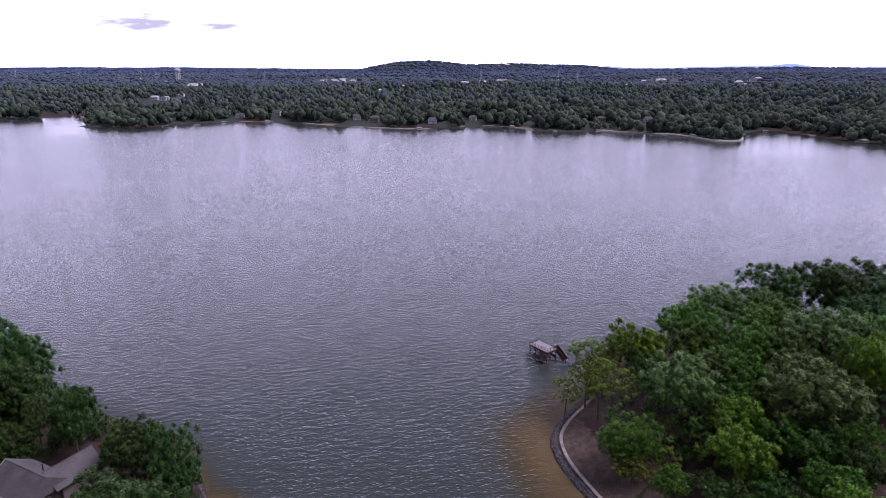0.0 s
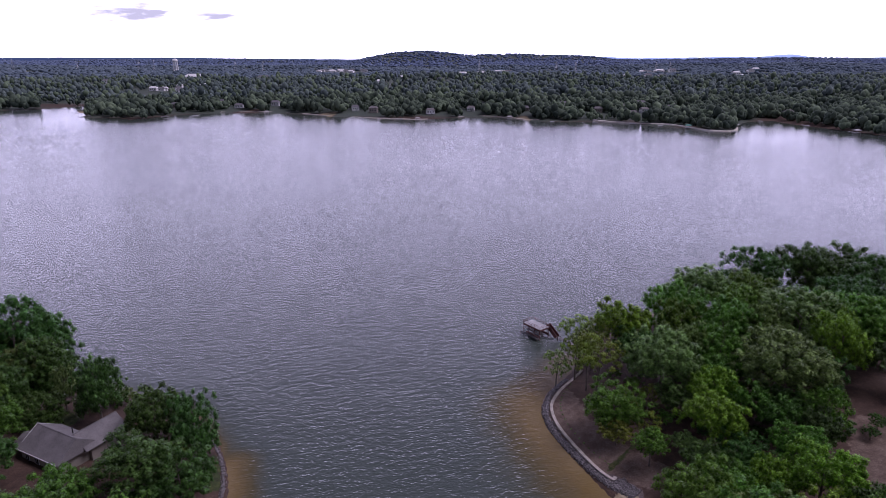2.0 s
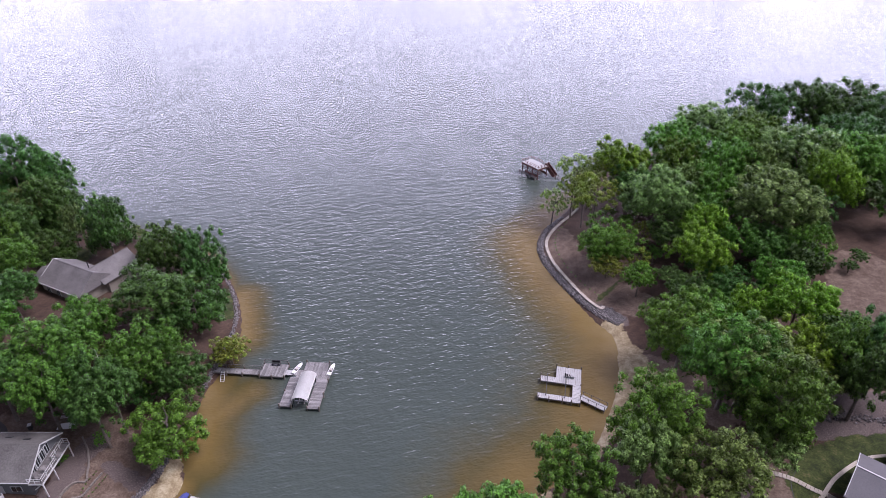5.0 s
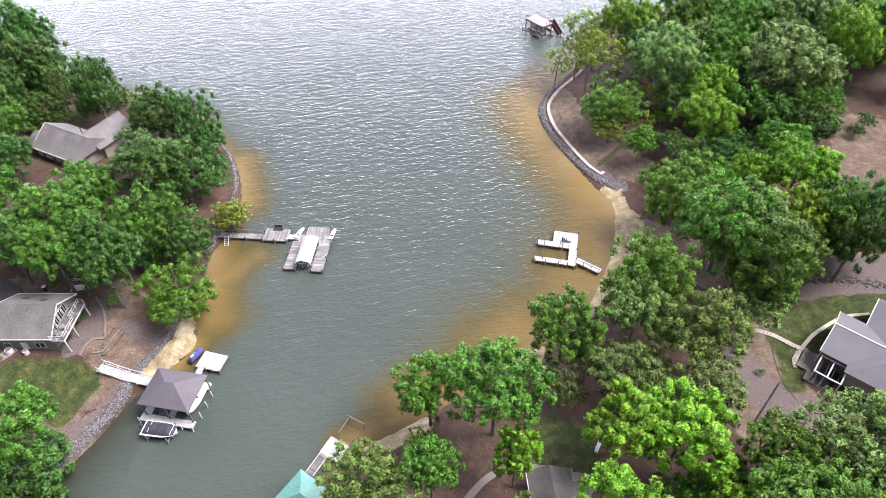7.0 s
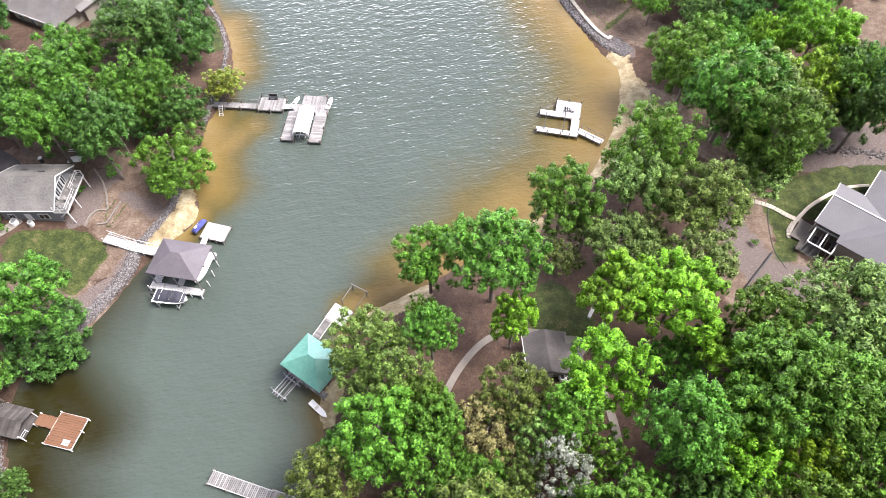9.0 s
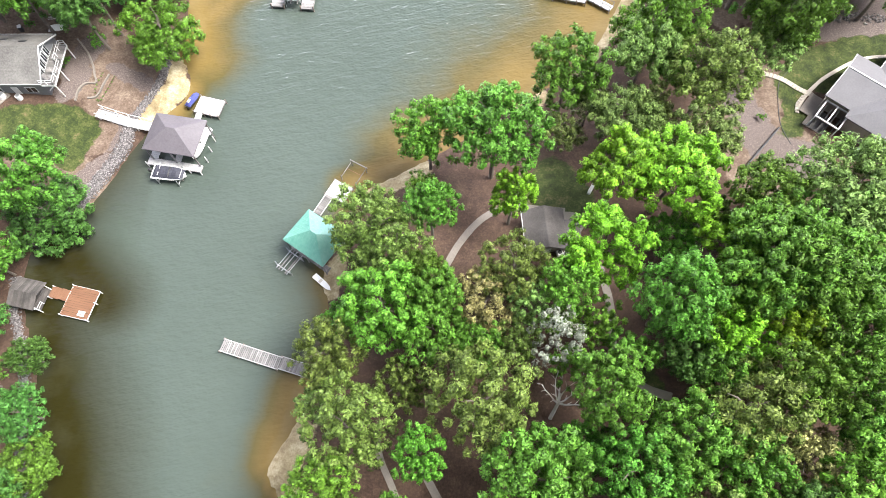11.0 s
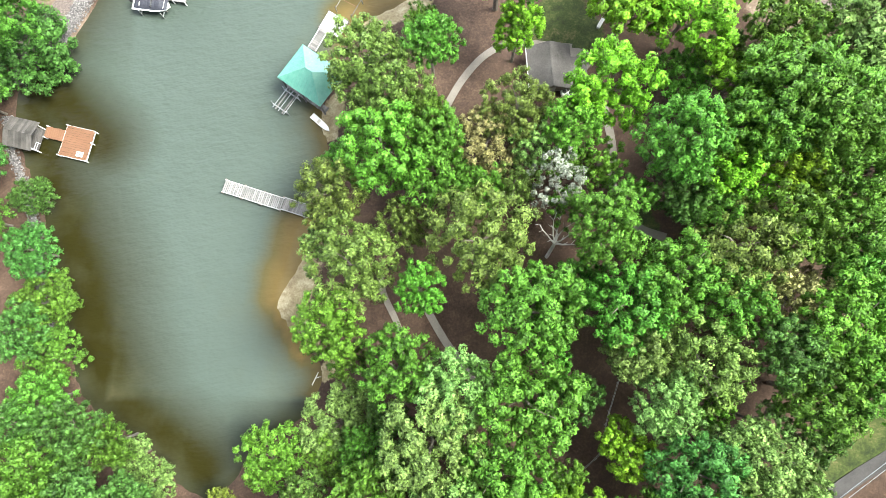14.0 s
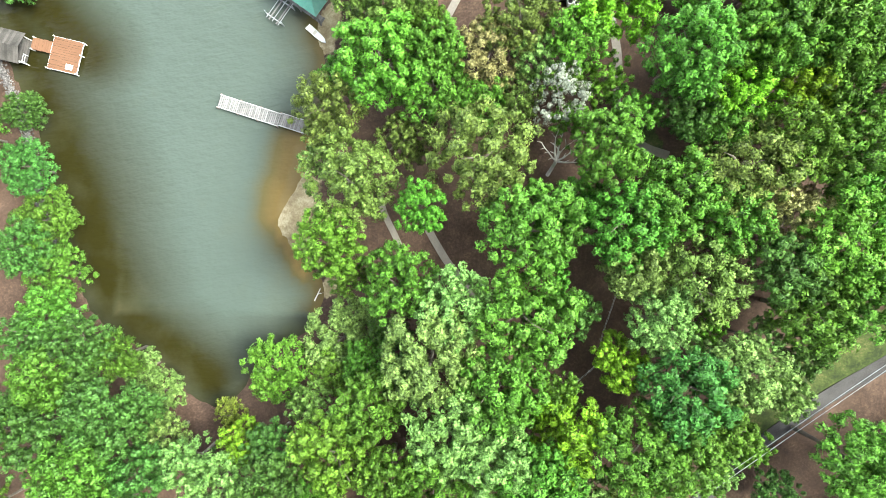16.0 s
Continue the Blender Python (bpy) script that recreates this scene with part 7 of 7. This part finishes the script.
def far_wood():
    rng = np.random.default_rng(9)
    # farther bands take leaf colours with distance haze painted in
    bands = [(640, 1120, 7200, 4.2, 8.6, 4, "far"), (1100, 1900, 6600, 4.5, 9.5, 2, "far_mid_haze"), (1900, 3200, 9000, 6, 12, 1, "far_blue_haze"), (3200, 4800, 9500, 7, 13, 1, "far_haze")]
    for i, (y0, y1, count, r0, r1, lobes, leaf) in enumerate(bands):
        y = rng.uniform(y0, y1, count)
        x = rng.uniform(-0.80, 0.80, count) * y
        d, far = inland(x, y)
        ok = far & (d > 5)
        clear = wavy(x, y, 190, 0.4) + wavy(x, y, 67, 1.2) * 0.6 > (0.66 if i < 2 else 0.85)
        ok &= ~(clear & (d > 14))
        for bx, by, br in HOUSE_SPOTS:
            ok &= np.hypot(x - bx, (y - by) * 0.6) > br
        x, y = x[ok], y[ok]
        stand = 1 + 0.35 * wavy(x, y, 140, 3.0)
        r = rng.uniform(r0, r1, len(x)) * stand
        h = r * (rng.uniform(0.65, 1.15, len(x)) if i < 2 else rng.uniform(0.16, 0.30, len(x))) + (1.5 if i < 2 else 3)
        z = far_z(x, y)
        if lobes > 1:
            # each crown is a few lobes round its middle
            a = rng.uniform(0, 6.28, (len(x), lobes))
            k = np.linspace(0, 1, lobes)[None]
            lx, ly = x[:, None] + np.cos(a) * r[:, None] * 0.45, y[:, None] + np.sin(a) * r[:, None] * 0.45
            lz = z[:, None] + h[:, None] * (0.15 + 0.6 * k)
            lr = r[:, None] * rng.uniform(0.48, 0.72, (len(x), lobes))
            lh = h[:, None] * rng.uniform(0.5, 0.75, (len(x), lobes))
            x, y, z, r, h = lx.ravel(), ly.ravel(), lz.ravel(), lr.ravel(), lh.ravel()
        # pine stands are dark, the mixed and young ones lighter
        kind_of = wavy(x, y, 90, 2.0) + 0.7 * wavy(x, y, 31, 0.5) + rng.normal(0, 0.45, len(x))
        for pick, foliage, words in ((kind_of > 0.35, "far_light", "mixed woods beyond the lake, light green, farther ones painted haze-blue"), (kind_of <= 0.35, leaf, "woods beyond the lake, dark green, farther ones painted haze-blue")):
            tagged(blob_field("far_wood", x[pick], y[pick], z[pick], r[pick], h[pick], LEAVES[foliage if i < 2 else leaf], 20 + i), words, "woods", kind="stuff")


def far_house(x, y, wide, deep, high, turn, wall, roof, label, group="houses beyond the lake"):
    z = float(far_z(np.array([x]), np.array([y]))[0])
    h = thing("far_house", label, "house", x, y, z, turn, group)
    part("wall", one_box((0, 0, high / 2), (wide, deep, high)), wall, h)
    part("roof", hip_roof(bmesh.new(), wide, deep, wide * 0.7, deep * 0.32, high, 0.5, 0.2), roof, h)
    for k in (-0.3, 0.0, 0.3):
        part("window", one_box((k * wide, -deep / 2 - 0.05, high * 0.55), (wide * 0.12, 0.1, high * 0.35)), GLASS, h)
    part("door", one_box((wide * 0.15, -deep / 2 - 0.05, 1.05), (1.0, 0.1, 2.1)), DARK_TRIM, h)


SHORE_HOUSES = [(-650, 1180, 14, 9, 5, 10), (-430, 1010, 13, 9, 6, -8), (-225, 1105, 16, 9, 5, 4), (-135, 958, 11, 8, 6, 12), (-104, 925, 12, 9, 7, -6), (185, 985, 12, 9, 6, 9),
                (262, 950, 17, 10, 6, -12), (305, 985, 15, 10, 7, 6), (258, 862, 10, 8, 5, 0), (352, 985, 12, 9, 6, 15), (660, 905, 14, 10, 6, -10), (545, 690, 14, 9, 5, -18), (-560, 1215, 18, 10, 5, 8),
                (545, 965, 12, 8, 6, 5), (40, 950, 11, 9, 5, -10), (-330, 1015, 13, 8, 5, 6),
                (220, 905, 11, 8, 6, 3), (330, 930, 13, 9, 6, -9), (285, 900, 12, 8, 5, 10), (120, 940, 12, 9, 5, -4), (-20, 905, 12, 8, 6, 7), (-280, 1050, 13, 9, 6, -6), (480, 880, 12, 9, 6, 12), (610, 800, 13, 9, 5, -7),
                (-495, 1000, 12, 9, 5, 3), (-380, 1075, 14, 9, 6, -11)]
INLAND_HOUSES = [(-760, 1950, 58, 24, 6, 8), (-545, 1930, 36, 18, 6, -6), (-420, 2420, 20, 12, 7, 0), (-380, 2480, 18, 12, 7, 12), (-350, 2400, 20, 12, 7, -8), (-320, 2500, 18, 12, 7, 4), (-440, 2520, 16, 12, 7, 9),
                 (620, 1950, 22, 14, 9, 0), (820, 2450, 34, 16, 8, 6), (880, 2480, 26, 14, 8, -5), (120, 2120, 24, 14, 7, 10), (-10, 1640, 16, 11, 7, -12), (-160, 1580, 16, 11, 7, 5), (-900, 1700, 18, 12, 7, 9),
                 (-640, 1400, 16, 10, 7, -4), (-560, 1350, 16, 11, 7, 12), (60, 2090, 30, 14, 7, -3), (1120, 2350, 24, 14, 7, 4), (1210, 2500, 24, 14, 7, -7),
                 (-300, 2440, 18, 12, 8, 3), (-400, 2460, 16, 12, 8, -4), (-365, 2540, 18, 12, 8, 6), (540, 1900, 18, 12, 8, 4), (680, 2000, 24, 12, 8, -5), (1000, 2200, 26, 14, 8, 8), (-1180, 1800, 18, 12, 7, 5), (-120, 1800, 18, 12, 7, -6)]
SUBURB = [(-472, 2480, 15, 11, 7, 7), (-439, 2488, 17, 11, 7, -12), (-378, 2463, 17, 11, 7, -5), (-478, 2518, 17, 11, 7, 5), (-438, 2501, 13, 11, 7, -5), (-416, 2551, 17, 11, 7, 0), (-401, 2508, 13, 11, 7, -7), (-399, 2490, 15, 11, 7, 12), (-501, 2550, 15, 11, 7, 7), (-404, 2553, 17, 11, 7, 1), (-450, 2536, 15, 11, 7, -8), (-382, 2381, 13, 11, 7, 3), (-475, 2572, 15, 11, 7, 12), (-417, 2426, 17, 11, 7, 0), (-425, 2478, 15, 11, 7, 6), (-472, 2434, 13, 11, 7, -4), (234, 2304, 14, 10, 6, -7), (194, 2276, 14, 10, 6, 5), (222, 2296, 14, 10, 6, 10), (188, 2301, 14, 10, 6, 6), (136, 2260, 14, 10, 6, 3), (215, 2329, 14, 10, 6, -10), (774, 2424, 16, 11, 7, -8), (751, 2446, 16, 11, 7, 1), (811, 2423, 16, 11, 7, 7), (803, 2443, 16, 11, 7, 6), (773, 2473, 16, 11, 7, -4), (-567, 1500, 13, 9, 6, -3), (-619, 1393, 13, 9, 6, 5), (-617, 1404, 13, 9, 6, 1), (-590, 1412, 13, 9, 6, 10), (-616, 1484, 13, 9, 6, -2), (-583, 1397, 13, 9, 6, 0), (1025, 2022, 14, 10, 6, 0), (1079, 1857, 14, 10, 6, 5), (971, 2084, 14, 10, 6, 4), (1004, 1881, 14, 10, 6, 10), (998, 1681, 14, 10, 6, -4)]
HOUSE_SPOTS = [(x, y - 22, 19) for x, y, *_ in SHORE_HOUSES] + [(x, y - 50, 52) for x, y, *_ in INLAND_HOUSES] + [(x, y - 30, 26) for x, y, *_ in SUBURB]
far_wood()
for i, (x, y, wide, deep, high, turn) in enumerate(SHORE_HOUSES):
    far_house(x, y, wide, deep, high, turn, (FAR_WHITE, TAN_SIDING, FAR_WHITE)[i % 3], (GREY_SHINGLE, PALE_SHINGLE)[i % 2],
              ("white lakeside house with a grey roof", "tan lakeside house among trees", "white two-storey house above the shore")[i % 3])
for i, (x, y, wide, deep, high, turn) in enumerate(INLAND_HOUSES + SUBURB):
    far_house(x, y, wide, deep, high, turn, FAR_WHITE, (FAR_WHITE, PALE_SHINGLE)[i % 2], "pale distant building amid the woods")


def far_dock(x, y, turn, roofed, size):
    d = thing("far_dock", "roofed dock on the far shore" if roofed else "open white dock on the far shore", "dock", x, y, 0, turn, "docks on the far shore")
    part("deck", one_box((0, 0, 0.7), (6 * size, 5 * size, 0.2), 0, 0.03), WHITE_DECK, d)
    part("walkway", one_box((0, 7 * size, 0.7), (1.6, 10 * size, 0.18), 0, 0.02), WHITE_DECK, d)
    for sx in (-2.7 * size, 2.7 * size):
        for sy in (-2.2 * size, 2.2 * size):
            part("piling", one_tube((sx, sy, -2.5), (sx, sy, 3.4 if roofed else 1.3), 0.14, 0.12, 6), WHITE_PAINT, d)
    if roofed:
        part("roof", hip_roof(bmesh.new(), 6.4 * size, 5.4 * size, 3 * size, 1.3, 3.4, 0.2, 0.15), (WHITE_DECK, GREY_SHINGLE, GREEN_ROOF)[int(abs(x)) % 3], d)
    else:
        part("rail", one_box((0, -2.4 * size, 1.5), (5.6 * size, 0.1, 0.1)), WHITE_PAINT, d)
    part("boat", hull(bmesh.new(), 5.6, 2.1, 0.8, 1.1), GELCOAT, d, "white moored boat")


for i, (x, y) in enumerate(((-515, 915), (-385, 868), (-362, 915), (-330, 938), (-270, 955), (-130, 884), (-118, 878), (-36, 846), (-62, 862), (142, 826), (196, 815), (240, 800), (268, 776),
                            (293, 752), (368, 790), (448, 775), (462, 700), (476, 664), (418, 830), (90, 870), (330, 714))):
    far_dock(x, y, (i * 37) % 30 - 15, i % 3 == 1, 0.9 + 0.2 * (i % 3))


def shore_bank(x0, x1, high, material, label):
    """A low pale bank or wall that follows the far waterline."""
    xs = np.arange(x0, x1 + 1, 6.0)
    ys = np.arange(620.0, 1300.0, 1.5)
    edge = []
    for x in xs:
        d, far = inland(np.full(len(ys), x), ys)
        hit = np.where(far & (d > 1.0))[0]
        edge.append(float(ys[hit[0]]) if len(hit) else 0)
    verts, faces = [], []
    for x, y, k in zip(xs, edge, range(len(xs))):
        rise = high * (0.8 + 0.35 * math.sin(x * 0.13) * math.sin(x * 0.041))
        verts += [(x, y - 0.8, -0.6), (x, y - 0.3, rise * 0.7), (x, y + 1.2, rise), (x, y + 4.5, rise), (x, y + 6.0, -0.6)]
        if k:
            b = 5 * k
            faces += [(b - 5 + i, b + i, b + i + 1, b - 4 + i) for i in range(4)]
    tagged(raw_mesh("shore_bank", verts, faces, material), label, "bank", kind="structure")


shore_bank(196, 350, 2.3, PALE_SAND, "pale sandy bank along the far waterline")
shore_bank(20, 132, 1.5, CAP_STONE, "low pale bank along the far waterline")
shore_bank(-345, -235, 1.5, CAP_STONE, "low pale bank along the far waterline")
shore_bank(-215, -20, 0.9, CAP_STONE, "low tan bank along the far waterline")


def water_tower(x, y):
    z = float(far_z(np.array([x]), np.array([y]))[0])
    t = thing("water_tower", "white water tower on legs above the woods", "tower", x, y, z)
    top = 79.0 - z
    bm = bmesh.new()
    bmesh.ops.create_uvsphere(bm, u_segments=20, v_segments=12, radius=11.0, matrix=Matrix.Translation((0, 0, top - 7)) @ Matrix.Diagonal((1, 1, 0.72, 1)))
    part("tank", bm, FAR_WHITE, t, "white steel tank")
    for k in range(6):
        a = k * math.pi / 3
        part("leg", one_tube((9 * math.cos(a), 9 * math.sin(a), 0), (7.4 * math.cos(a), 7.4 * math.sin(a), top - 8), 2.0, 1.8, 8), FAR_WHITE, t)
    part("riser", one_tube((0, 0, 0), (0, 0, top - 12), 3.0, 3.0, 10), FAR_WHITE, t)
    part("ring", one_tube((0, 0, top - 9), (0, 0, top - 8), 11.2, 11.2, 20), FAR_WHITE, t)


water_tower(-1037, 2480)


def pylon(x, y):
    z = float(far_z(np.array([x]), np.array([y]))[0])
    t = thing("pylon", "grey lattice power pylon above the woods", "pylon", x, y, z, 20, "power pylons")
    for sx in (-1, 1):
        for sy in (-1, 1):
            part("leg", one_tube((4 * sx, 4 * sy, 0), (0.6 * sx, 0.6 * sy, 44), 0.4, 0.25, 5), GALVANISED, t)
    for k, zz in enumerate((30, 36, 42)):
        part("crossarm", one_box((0, 0, zz), (14 - 2 * k, 0.6, 0.6)), GALVANISED, t)
    for zz in (8, 16, 24):
        s = 4 - 3.4 * zz / 44
        part("brace", one_tube((-s, -s, zz), (s, s, zz + 7), 0.2, 0.2, 4), GALVANISED, t)
    return t


for x, y in ((-1680, 2500), (-1430, 2500), (-1180, 2480), (-1130, 2500), (-800, 2460), (-700, 2480), (130, 2400), (400, 2300), (480, 2350), (740, 2250), (800, 2280)):
    pylon(x, y)


def ridge_line(name, y, spans, base, colour, glow, label):
    """A far ridge: a long low wall of hills with painted, glowing haze."""
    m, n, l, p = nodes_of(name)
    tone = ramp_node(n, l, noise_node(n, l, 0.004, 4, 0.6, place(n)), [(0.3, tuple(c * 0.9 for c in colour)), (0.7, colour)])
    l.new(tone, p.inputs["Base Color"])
    # the haze-blue tone also gives off light of its own
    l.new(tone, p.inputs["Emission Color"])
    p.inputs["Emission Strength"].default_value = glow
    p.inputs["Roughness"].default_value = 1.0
    xs = np.linspace(-4600, 4600, 400)
    top = base + 2 * wavy(xs, xs * 0 + y, 700, 1) + 1.2 * wavy(xs, xs * 0, 160, 2)
    for x, w, h in spans:
        top = top + h * np.exp(-((xs - x) / w) ** 2)
    depth = 60
    verts = [(x, y, -20) for x in xs] + [(x, y + depth, t) for x, t in zip(xs, top)]
    k = len(xs)
    return tagged(raw_mesh(name, verts, [(i, i + 1, i + 1 + k, i + k) for i in range(k - 1)], m, smooth=True), label, "hills", kind="structure")


ridge_line("backdrop_ridge", 4800, [(-2600, 2000, 22), (2450, 500, 8)], 66, (0.060, 0.095, 0.19), 0.9, "wooded ridge at the horizon, painted in glowing haze-blue")
ridge_line("backdrop_mountains", 4870, [(1224, 110, 15), (2636, 150, 24), (2350, 320, 12), (1900, 500, 6), (3500, 300, 16), (-2200, 2300, -16)], 82, (0.34, 0.46, 0.74), 2.2, "mountains at the horizon, painted in glowing pale haze-blue")
